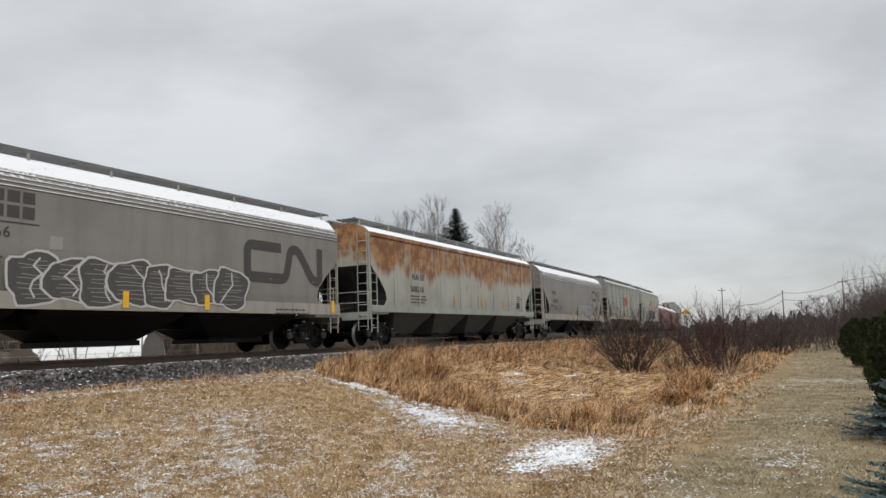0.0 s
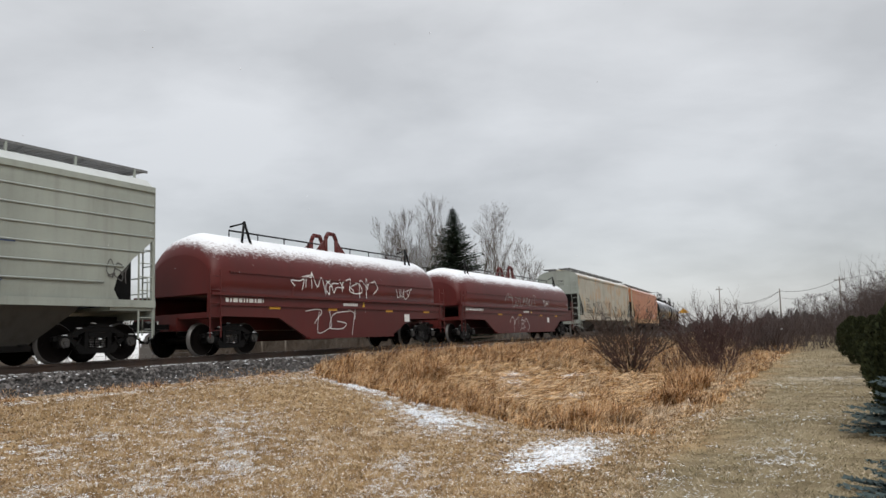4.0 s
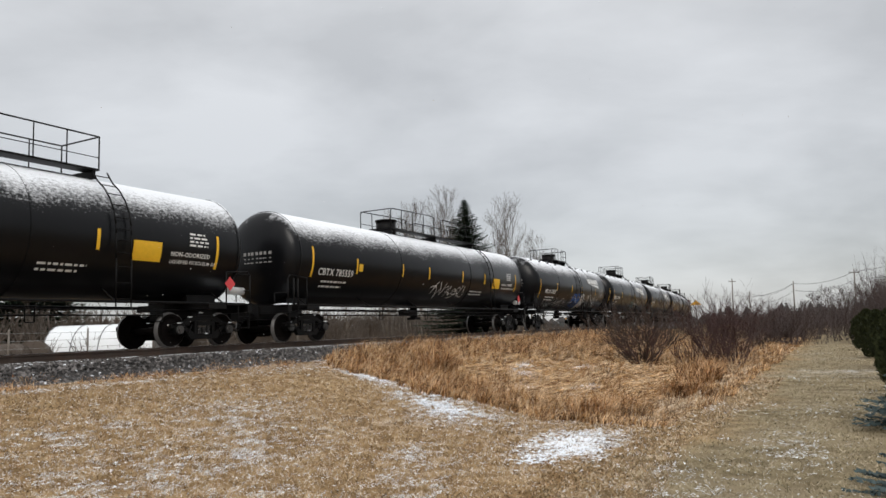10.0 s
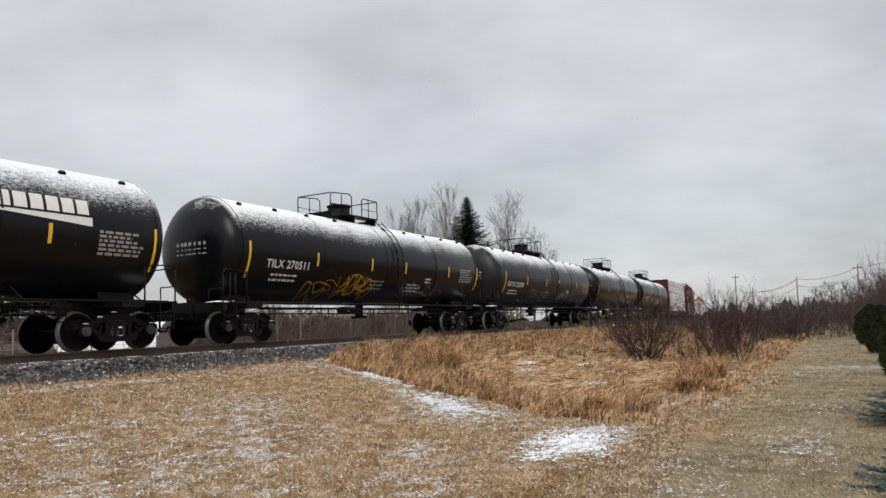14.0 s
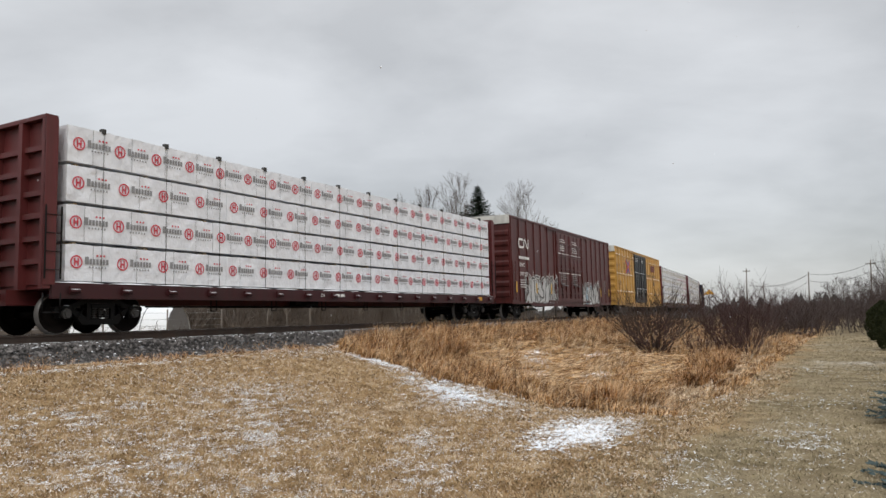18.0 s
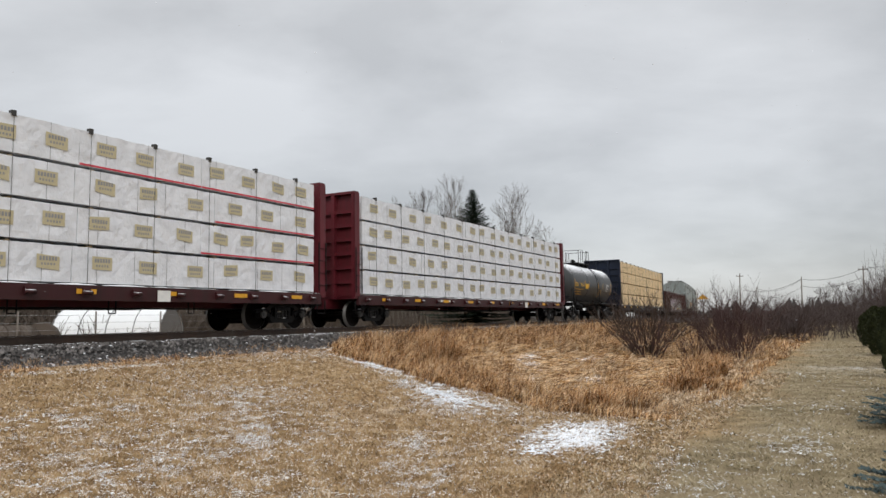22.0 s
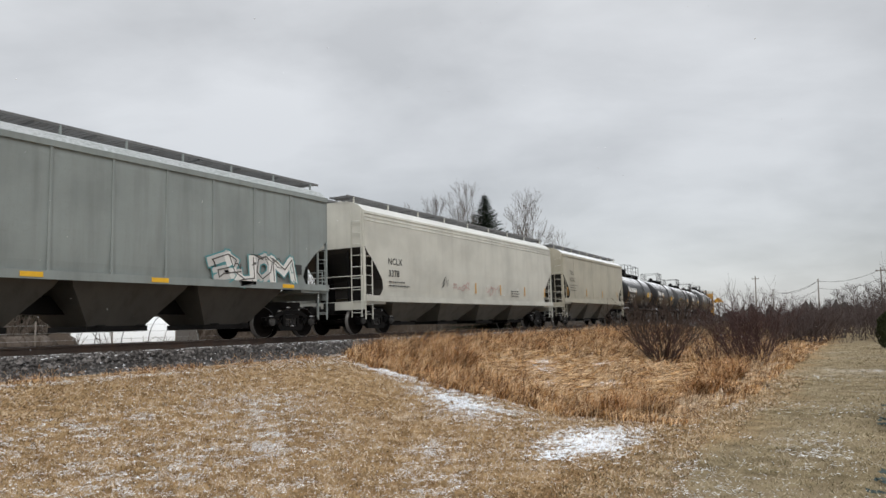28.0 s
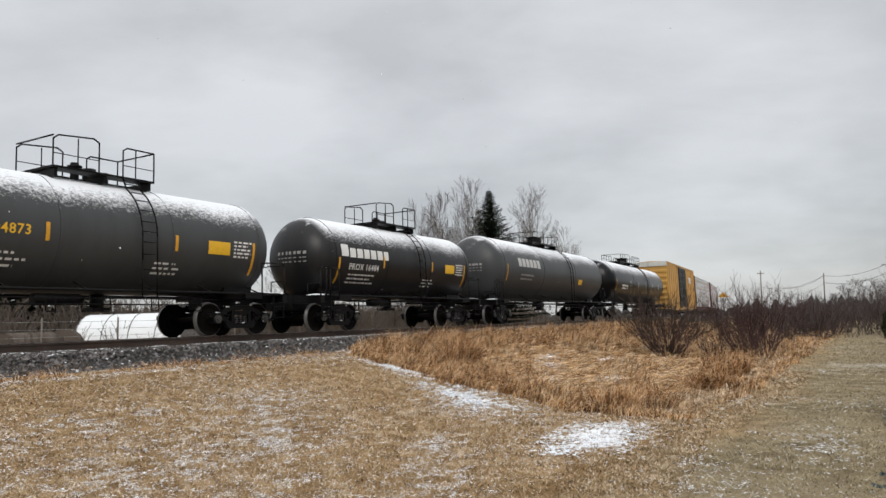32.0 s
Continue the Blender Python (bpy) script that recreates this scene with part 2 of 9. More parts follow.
TURF = ground_material()
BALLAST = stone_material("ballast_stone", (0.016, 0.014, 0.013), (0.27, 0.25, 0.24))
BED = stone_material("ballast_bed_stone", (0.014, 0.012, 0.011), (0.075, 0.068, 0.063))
RAIL = paint("rail_steel", (0.055, 0.038, 0.030), rough=0.65, metal=0.2, rust=0.6, rust_col=(0.075, 0.042, 0.027), spec=.3)
RAILTOP = plain("polished_steel", (0.42, 0.41, 0.40), 0.3)
TIE = bark("creosoted_timber", (0.06, 0.045, 0.035), (0.12, 0.095, 0.075))
IRON = paint("truck_iron", (0.0055, 0.0053, 0.0055), rough=0.45, grime=0.4, grime_col=(0.012, 0.010, 0.009), bump=0.5, spec=0.12)
CAPSTEEL = paint("bearing_cap_steel", (0.085, 0.082, 0.080), rough=0.4, metal=0.5, grime=0.5, grime_col=(0.02, 0.018, 0.016))
SPRING = paint("oily_spring_steel", (0.030, 0.028, 0.027), rough=0.35, grime=0.4, grime_col=(0.01, 0.009, 0.008), spec=0.5)
WHEEL = paint("wheel_steel", (0.008, 0.0065, 0.006), rough=0.75, grime=0.3, grime_col=(0.015, 0.010, 0.008), spec=0.06)
RIM = plain("worn_rim", (0.105, 0.10, 0.096), 0.4)
SNOW = plain("snow", (0.84, 0.86, 0.89), 0.85, 0.04)
BLACK = paint("black_tank_paint", (0.0038, 0.0041, 0.0052), rough=0.28, spec=0.22, grime=0.2, grime_col=(0.014, 0.013, 0.013), snow=0.97, snow_from=0.32, snow_width=0.50, bump=0.08, swept=True)
BLACK2 = paint("dull_black_tank_paint", (0.013, 0.013, 0.014), rough=0.38, spec=0.3, grime=0.3, grime_col=(0.035, 0.03, 0.026), snow=0.97, snow_from=0.32, snow_width=0.50, bump=0.08, swept=True)
DGREY = paint("dark_grey_tank_paint", (0.055, 0.058, 0.060), rough=0.42, grime=0.3, grime_col=(0.03, 0.028, 0.027), snow=0.95, snow_from=0.40, snow_width=0.42, bump=0.08, swept=True)
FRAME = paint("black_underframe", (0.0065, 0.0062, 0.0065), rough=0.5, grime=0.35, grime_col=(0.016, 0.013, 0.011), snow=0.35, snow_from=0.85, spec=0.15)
WHITE = plain("white_marking", (0.74, 0.74, 0.72), 0.6)
YELLOW = plain("yellow_reflector", (0.80, 0.46, 0.02), 0.45)
ORANGE = plain("amber_reflector", (0.66, 0.33, 0.02), 0.45)
DARKTXT = plain("black_marking", (0.03, 0.03, 0.03), 0.6)
GREYTXT = plain("faded_marking", (0.30, 0.29, 0.28), 0.6)
REDTXT = plain("red_marking", (0.62, 0.055, 0.06), 0.55)
LOGOGREY = plain("dark_grey_emblem", (0.055, 0.052, 0.050), 0.6)
BLUE = plain("blue_spray", (0.03, 0.11, 0.36), 0.6)
NAVYSPRAY = plain("navy_spray", (0.022, 0.045, 0.11), 0.6)
PALEBLUE = plain("pale_blue_spray", (0.26, 0.40, 0.50), 0.6)
TEAL = plain("teal_spray", (0.09, 0.28, 0.30), 0.6)
GREEN = plain("green_spray", (0.10, 0.26, 0.14), 0.6)
SILVER = plain("silver_spray", (0.50, 0.50, 0.49), 0.5)
CREAM = plain("cream_spray", (0.70, 0.58, 0.34), 0.6)
CHARCOAL = plain("charcoal_spray", (0.07, 0.068, 0.065), 0.6)
LILAC = plain("lilac_spray", (0.40, 0.33, 0.40), 0.6)
PINK = plain("faded_pink_spray", (0.52, 0.30, 0.28), 0.6)
MAROON = plain("maroon_spray", (0.16, 0.03, 0.035), 0.6)
GRATE = paint("galvanised_grating", (0.20, 0.203, 0.205), rough=0.55, metal=0.3, grime=0.4, snow=0.7, snow_from=0.75, snow_width=0.2)

# ---- mesh helpers ----


def box(bm, x0, x1, y0, y1, z0, z1, mi=0):
    v = [bm.verts.new((x, y, z)) for z in (z0, z1) for y in (y0, y1) for x in (x0, x1)]
    for q in ((0, 2, 3, 1), (4, 5, 7, 6), (0, 1, 5, 4), (2, 6, 7, 3), (0, 4, 6, 2), (1, 3, 7, 5)):
        bm.faces.new([v[i] for i in q]).material_index = mi


def rod(bm, p, q, r, n=6, r2=None, mi=0):
    p, q = Vector(p), Vector(q)
    d = (q - p)
    if d.length < 1e-6:
        return
    m = d.to_track_quat("Z", "Y").to_matrix()
    r2 = r if r2 is None else r2
    a = [bm.verts.new(p + m @ Vector((r * math.cos(i * math.tau / n), r * math.sin(i * math.tau / n), 0))) for i in range(n)]
    b = [bm.verts.new(q + m @ Vector((r2 * math.cos(i * math.tau / n), r2 * math.sin(i * math.tau / n), 0))) for i in range(n)]
    for i in range(n):
        f = bm.faces.new((a[i], a[(i + 1) % n], b[(i + 1) % n], b[i]))
        f.smooth, f.material_index = True, mi
    bm.faces.new(a[::-1]).material_index = mi
    bm.faces.new(b).material_index = mi


def pipe(bm, pts, r, n=6):
    for p, q in zip(pts, pts[1:]):
        rod(bm, p, q, r, n)


def loft(bm, rings, closed=True, caps=True, smooth=False, mi=0):
    """Faces between successive rings of points."""
    vs = [[bm.verts.new(p) for p in ring] for ring in rings]
    n = len(vs[0])
    for a, b in zip(vs, vs[1:]):
        for i in range(n if closed else n - 1):
            f = bm.faces.new((a[i], a[(i + 1) % n], b[(i + 1) % n], b[i]))
            f.smooth, f.material_index = smooth, mi
    if caps and closed:
        bm.faces.new(vs[0][::-1]).material_index = mi
        bm.faces.new(vs[-1]).material_index = mi


def slab(bm, outline, y0, y1, mi=0):
    """An outline in x and z, drawn out from y0 to y1."""
    loft(bm, [[(x, y0, z) for x, z in outline], [(x, y1, z) for x, z in outline]], mi=mi)


MESHES = {}


def shape(key, build, *materials):
    k = (key,) + tuple(m.name for m in materials)
    if k not in MESHES:
        bm = bmesh.new()
        build(bm)
        bmesh.ops.recalc_face_normals(bm, faces=bm.faces)
        me = bpy.data.meshes.new(str(key) if isinstance(key, str) else str(key[0]))
        bm.to_mesh(me)
        bm.free()
        for m in materials:
            me.materials.append(m)
        MESHES[k] = me
    return MESHES[k]


def part(name, me, parent, label="", at=None):
    ob = new(name, me)
    ob.parent = parent
    if at is not None:
        ob.matrix_basis = at
    if label:
        ob["label"] = label
    return ob


def made(name, build, material, parent, label="", at=None):
    """A part with a mesh of its own."""
    bm = bmesh.new()
    build(bm)
    bmesh.ops.recalc_face_normals(bm, faces=bm.faces)
    me = bpy.data.meshes.new(name)
    bm.to_mesh(me)
    bm.free()
    for m in (material if isinstance(material, (list, tuple)) else [material]):
        me.materials.append(m)
    return part(name, me, parent, label, at)


def sheet(name, verts, faces, material, smooth=False):
    me = bpy.data.meshes.new(name)
    me.from_pydata(verts, [], faces)
    me.materials.append(material)
    if smooth:
        me.polygons.foreach_set("use_smooth", [True] * len(me.polygons))
    me.update()
    return me


# ---- the lie of the land ----
TRACK_Y, BEND_X, BEND_R = 16.55, 19.16, 781.0
NEAR_SIDE = TRACK_Y - 1.55


def step(a, b, v):
    k = min(1.0, max(0.0, (v - a) / (b - a)))
    return k * k * (3 - 2 * k)


def track_at(s, lat=0.0):
    """A point of the track s metres along, lat metres to its far side, and the way it heads."""
    if s <= BEND_X:
        return s, TRACK_Y + lat, 0.0
    a = (s - BEND_X) / BEND_R
    return BEND_X + (BEND_R - lat) * math.sin(a), TRACK_Y + BEND_R - (BEND_R - lat) * math.cos(a), a


def off_track(x, y):
    """Distance from the track's middle, positive on the camera's side."""
    if x <= BEND_X:
        return TRACK_Y - y
    return math.hypot(x - BEND_X, TRACK_Y + BEND_R - y) - BEND_R


def brink(y):
    """The x at which the lawn breaks off towards the ditch."""
    rows = ((-5, 10.4), (3, 11.8), (5, 12.6), (7, 13.6), (9.4, 14.3), (11.7, 15.55), (13.4, 17.3), (20, 26))
    for (y0, x0), (y1, x1) in zip(rows, rows[1:]):
        if y < y1:
            return x0 + (x1 - x0) * max(0.0, y - y0) / (y1 - y0)
    return 26.0


def bank_side(x, y):
    """Metres past the brink of the lawn, into the rough grass."""
    return (x - brink(y)) * 0.85


def lie(x, y):
    d = off_track(x, y)
    if d < 0:
        z = -0.62 - 0.35 * step(3.0, 12.0, -d)
    else:
        z = -0.55 - 0.88 * step(2.6, 13.5, d)
    if 0 < d < 40 and -20 < x < 90:
        u = bank_side(x, y)
        z -= 0.30 * step(-0.6, 1.8, u) * step(3.4, 6.5, d) * (1 - step(11.5, 14.0, d))
    if abs(d) < 3.2:
        z = min(z, -0.50 - 0.1 * step(2.0, 3.2, abs(d)))
    if y > -40 and x > -20:
        z += 0.05 * (noise.noise((x * 0.25, y * 0.25, 0.3))) * step(3.0, 5.0, abs(d))
    return z


def spaced(lo, hi, fine_lo, fine_hi, fine):
    out = []
    v = fine_lo
    while v <= fine_hi:
        out.append(v)
        v += fine
    g, v = fine, out[-1]
    while v < hi:
        g *= 1.28
        v = min(hi, v + g)
        out.append(v)
    g, v = fine, out[0]
    while v > lo:
        g *= 1.28
        v = max(lo, v - g)
        out.insert(0, v)
    return out


def build_ground():
    xs = spaced(-3000, 3000, -6.0, 46.0, 0.45)
    ys = spaced(-3000, 3000, -6.0, 26.0, 0.45)
    verts = [(x, y, lie(x, y)) for y in ys for x in xs]
    n = len(xs)
    faces = [(j * n + i, j * n + i + 1, j * n + n + i + 1, j * n + n + i) for j in range(len(ys) - 1) for i in range(n - 1)]
    g = new("ground", sheet("ground", verts, faces, TURF, True))
    tagged(g, "dry brown turf dusted with thin snow, sloping up to the railway", "ground", kind="structure")


build_ground()


def build_track():
    base = tagged(new("railway_track"), "single railway track with rusty rails on grey crushed-stone ballast", "railway track", kind="structure")
    stops = [-640 + 20 * i for i in range(31)] + [-20 + 2.5 * i for i in range(91)] + [210 + 10 * i for i in range(68)]

    def swept(profile, smooth=False):
        rings = []
        for s in stops:
            rings.append([(*track_at(s, la)[:2], z) for la, z in profile])
        return lambda bm: loft(bm, rings, True, True, smooth)

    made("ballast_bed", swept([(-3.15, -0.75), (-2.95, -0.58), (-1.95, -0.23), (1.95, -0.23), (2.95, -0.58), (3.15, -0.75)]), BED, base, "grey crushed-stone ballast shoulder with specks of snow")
    for side in (-1, 1):
        c = 0.755 * side
        made("rail", swept([(c - .075, -.19), (c - .075, -.175), (c - .012, -.15), (c - .012, -.05), (c - .036, -.04), (c - .036, -.006), (c - .028, -.002),
                            (c + .028, -.002), (c + .036, -.006), (c + .036, -.04), (c + .012, -.05), (c + .012, -.15), (c + .075, -.175), (c + .075, -.19)]), RAIL, base, "rusty steel rail")
        made("running_surface", swept([(c - .027, -.003), (c - .027, 0.0), (c + .027, 0.0), (c + .027, -.003)]), RAILTOP, base, "bright worn top of the rail")
    tie = shape("tie", lambda bm: box(bm, -.115, .115, -1.3, 1.3, -.33, -.19), TIE)
    for i in range(150):
        x, y, a = track_at(-14 + 0.53 * i)
        part("tie", tie, base, at=pose(x, y, random.uniform(-.006, .004), 0, 0, math.degrees(a) + random.uniform(-1, 1)))

    # loose stones on the shoulder
    rng = np.random.RandomState(4)
    verts, faces = [], []
    for i in range(21000):
        s = 1.0 + 44.0 * rng.rand() ** 1.5
        la = -1.2 - 2.0 * rng.rand()
        z = -0.23 - 0.35 * step(1.95, 2.95, -la)
        x, y, a = track_at(s, la)
        r = 0.018 + 0.030 * rng.rand()
        b = len(verts)
        c = np.array((x, y, z + r * 0.35))
        for d in ((1, 0, 0), (-1, 0, 0), (0, 1, 0), (0, -1, 0), (0, 0, 1), (0, 0, -1)):
            verts.append(tuple(c + np.array(d) * r * (0.6 + 0.8 * rng.rand()) + rng.randn(3) * r * 0.25))
        faces += [(b + p, b + q, b + 4) for p, q in ((0, 2), (2, 1), (1, 3), (3, 0))] + [(b + q, b + p, b + 5) for p, q in ((0, 2), (2, 1), (1, 3), (3, 0))]
    st = part("loose_stones", sheet("loose_stones", verts, faces, BALLAST), base, "angular grey ballast stones with snow between them")
    st["kind"] = "stuff"
    # snow that has blown against the foot of the near rail, and between the stones
    verts, faces = [], []
    for i in range(2000):
        foot = i < 1500
        s = -2.0 + (52.0 if foot else 40.0) * rng.rand() ** (1.0 if foot else 1.4)
        if noise.noise((s * .9, 3.0 if foot else 8.0, 0.0)) < (-.12 if foot else -.35):
            continue
        la = -.85 - .035 * rng.rand() if foot else -1.3 - 1.9 * rng.rand()
        z = (-.205 if foot else -.20 - .35 * step(1.95, 2.95, -la)) + .02 * rng.rand()
        x, y, a = track_at(s, la)
        l, w = ((.06 + .14 * rng.rand(), .018 + .02 * rng.rand()) if foot else (.02 + .04 * rng.rand(), .012 + .02 * rng.rand()))
        b = len(verts)
        verts += [(x - l, y - w * .4, z), (x - l * .2, y - w, z - .008), (x + l, y - w * .3, z), (x + l * .3, y + w, z + .012)]
        faces += [(b, b + 1, b + 3), (b + 1, b + 2, b + 3)]
    st = part("rail_snow", sheet("rail_snow", verts, faces, SNOW), base, "thin line of snow along the rail's foot")
    st["kind"] = "stuff"


build_track()

# ---- rolling stock: every car's origin is at rail level under its middle, near side at -y ----
TRAIN = []          # car, half of the distance between its trucks
WHEELS = []         # wheelset, its car, its x on the car


def thing(name, label, category, group=""):
    return tagged(new(name), label, category, group)


def flat(w):
    return lambda x, z, o: (x, -w - o, z)


def round_side(r, zc):
    def f(x, z, o):
        a = math.asin(max(-1, min(1, (z - zc) / r)))
        return (x, -(r + o) * math.cos(a), zc + (r + o) * math.sin(a))
    return f


def decal(name, place, pieces, material, parent, label=""):
    """Flat marks on a car's near side; each piece is (outline in x and z, height off the side, material index)."""
    verts, faces, mi = [], [], []
    for outline, off, k in pieces:
        b = len(verts)
        verts += [place(x, z, off) for x, z in outline]
        faces.append(tuple(range(b, b + len(outline))))
        mi.append(k)
    me = bpy.data.meshes.new(name)
    me.from_pydata(verts, [], faces)
    for m in (material if isinstance(material, (list, tuple)) else [material]):
        me.materials.append(m)
    me.polygons.foreach_set("material_index", mi)
    me.update()
    return part(name, me, parent, label)


def patch(x0, x1, z0, z1, off=0.006, k=0, n=4):
    return [([(x0, z0 + (z1 - z0) * i / n), (x1, z0 + (z1 - z0) * i / n), (x1, z0 + (z1 - z0) * (i + 1) / n), (x0, z0 + (z1 - z0) * (i + 1) / n)], off, k) for i in range(n)]


def ribbon(pts, w, off=0.006, k=0):
    out = []
    for i, ((x0, z0), (x1, z1)) in enumerate(zip(pts, pts[1:])):
        d = math.hypot(x1 - x0, z1 - z0)
        if d < 1e-6:
            continue
        tx, tz = (x1 - x0) / d, (z1 - z0) / d
        nx, nz = -tz * w / 2, tx * w / 2
        e = w * 0.42
        out.append(([(x0 - tx * e - nx, z0 - tz * e - nz), (x1 + tx * e - nx, z1 + tz * e - nz), (x1 + tx * e + nx, z1 + tz * e + nz), (x0 - tx * e + nx, z0 - tz * e + nz)], off + 0.0004 * (i % 3), k))
    return out


LETTERS = {}


def glyphs(text):
    if text not in LETTERS:
        cu = bpy.data.curves.new("lettering", "FONT")
        cu.body, cu.size, cu.resolution_u, cu.space_character, cu.offset = text, 1.0, 2, 1.08, 0.016
        ob = bpy.data.objects.new("lettering", cu)
        me = bpy.data.meshes.new_from_object(ob)
        LETTERS[text] = ([tuple(v.co[:2]) for v in me.vertices], [tuple(p.vertices) for p in me.polygons])
        bpy.data.objects.remove(ob)
        bpy.data.meshes.remove(me)
    return LETTERS[text]


def lettering(parent, place, text, x, z, size, material, wide=1.0, off=0.007):
    vs, fs = glyphs(text)
    me = bpy.data.meshes.new("lettering")
    me.from_pydata([place(x + u * size * wide, z + v * size, off) for u, v in vs], [], fs)
    me.materials.append(material)
    return part("lettering", me, parent)


def small_print(parent, place, x, z, width, rows, material, pitch=0.13, seed=0, h=0.045):
    """Lines of writing too small to read."""
    rng = random.Random(seed + int(x * 10))
    pieces = []
    for r in range(rows):
        u = x
        end = x + width * rng.uniform(0.7, 1.0)
        while u < end:
            w = rng.uniform(0.06, 0.22)
            pieces.append(([(u, z - r * pitch), (min(end, u + w), z - r * pitch), (min(end, u + w), z - r * pitch + h), (u, z - r * pitch + h)], 0.006, 0))
            u += w + 0.05
    return decal("small_print", place, pieces, material, parent)


def bars_word(name, parent, place, x, z, w, h, n, material, label=""):
    """A name shown as a row of plain blocks."""
    pieces = []
    for i in range(n):
        u0 = x + w * i / n
        pieces += patch(u0, u0 + w / n * .80, z, z + h, .007, 0, 3)
    return decal(name, place, pieces, material, parent, label)


def band(path, w, r, off=0.006, k=0):
    """A stroke of even width along a path whose corners are rounded."""
    pts = [path[0]]
    for (ax, az), (bx, bz), (cx, cz) in zip(path, path[1:], path[2:]):
        l0, l1 = math.hypot(bx - ax, bz - az), math.hypot(cx - bx, cz - bz)
        q0, q1 = min(r, l0 * .48), min(r, l1 * .48)
        p0 = (bx + (ax - bx) * q0 / l0, bz + (az - bz) * q0 / l0)
        p1 = (bx + (cx - bx) * q1 / l1, bz + (cz - bz) * q1 / l1)
        for i in range(7):
            f = i / 6
            pts.append(tuple((1 - f) ** 2 * p0[m] + 2 * f * (1 - f) * (bx, bz)[m] + f * f * p1[m] for m in (0, 1)))
    pts.append(path[-1])
    edge = []
    for i, (px, pz) in enumerate(pts):
        ax, az = pts[max(0, i - 1)]
        bx, bz = pts[min(len(pts) - 1, i + 1)]
        d = math.hypot(bx - ax, bz - az) or 1.0
        nx, nz = -(bz - az) / d * w / 2, (bx - ax) / d * w / 2
        edge.append(((px - nx, pz - nz), (px + nx, pz + nz)))
    return [([a[0], b[0], b[1], a[1]], off + .0002 * (i % 2), k) for i, (a, b) in enumerate(zip(edge, edge[1:]))]


def emblem(parent, place, x, z, w, h, stroke, material, label):
    """The owner's mark as a bent band."""
    h2 = stroke / 2
    path = [(x + .44 * w, z + h - h2), (x + h2, z + h - h2), (x + h2, z + h2), (x + .5 * w, z + h2), (x + .56 * w, z + h - h2), (x + .66 * w, z + h - h2), (x + .86 * w, z + h2), (x + w - h2, z + h2), (x + w - h2, z + h)]
    pieces = band(path, stroke, stroke * .75)
    return decal("painted_emblem", place, pieces, material, parent, label)


SKELETONS = (((0, 0), (.1, .55), (.25, 1), (.75, .95), (.95, .45), (.9, 0)), ((.95, .85), (.5, 1), (.1, .8), (.3, .55), (.8, .45), (.9, .15), (.45, 0), (.0, .15)), ((.9, .9), (.35, 1), (.0, .5), (.3, 0), (.9, .1), (.95, .45), (.5, .45)),
             ((0, 0), (.05, 1), (.5, .35), (.95, 1), (1, 0)), ((.05, 1), (.1, .1), (.5, 0), (.9, .15), (.95, 1)), ((.1, 0), (.1, 1), (.8, .9), (.75, .5), (.15, .5), (.95, .0)), ((0, .9), (.5, 1), (1, .85), (.5, .9), (.55, 0)), ((.5, 1), (.05, .6), (.1, .15), (.5, 0), (.9, .2), (.95, .7), (.5, 1)))


def graffiti(parent, place, x0, x1, z0, z1, palette, seed, n=6, label="", spiky=0.3, inner=3):
    """Sprayed letter-like forms that overlap: an outer edge, a fat body and inner strokes. Palette: edge, fills..., strokes."""
    rng = random.Random(seed)
    pieces = []
    cw = (x1 - x0) / n
    h = z1 - z0
    fat = min(cw * .36, h * .30)
    for i in range(n):
        sk = SKELETONS[(seed + i * 3 + rng.randrange(3)) % len(SKELETONS)]
        if rng.random() < .5:
            sk = [(1 - u, v) for u, v in sk]
        tilt = rng.uniform(-.12, .12)
        lx, lz = x0 + cw * i + fat * .25, z0 + fat * .5 + rng.uniform(-.03, .05) * h
        pts = [(lx + (cw * 1.4 - fat * .5) * (u - .12 + rng.uniform(-.20, .20)) + tilt * v * cw, lz + (h - fat) * max(-.03, min(1.05, v + rng.uniform(-.20, .20)))) for u, v in sk]
        fill = 1 + i % max(1, len(palette) - 2)
        pieces += ribbon(pts, fat * 1.32, .004 + .0012 * (i % 2), 0)
        pieces += ribbon(pts, fat, .008 + .0012 * (i % 2), fill)
        if spiky > .35:
            for q in range(3):
                px, pz = rng.choice(pts)
                dx, dz = rng.uniform(-.5, .5) * cw, rng.choice((-1, 1)) * rng.uniform(.1, .3) * h
                pieces.append(([(px - fat * .4, pz), (px + fat * .4, pz), (px + dx, max(z0 - .05, min(z1 + .08, pz + dz)))], .0070, fill))
        pieces += ribbon([(px + fat * .18, pz + fat * .2) for px, pz in pts], fat * .13, .013, len(palette) - 1)
        for s in range(inner):
            px, pz = rng.choice(pts)
            px, pz = px + rng.uniform(-.3, .3) * fat, pz + rng.uniform(-.3, .3) * fat
            run = [(px, pz)]
            for q in range(3):
                px, pz = px + rng.uniform(-.25, .25) * cw, pz + rng.uniform(-.18, .18) * h
                run.append((px, max(z0, min(z1, pz))))
            pieces += ribbon(run, .02 + .02 * rng.random(), .014 + .0008 * s, rng.choice((0, len(palette) - 1)))
    return decal("graffiti", place, pieces, palette, parent, label)


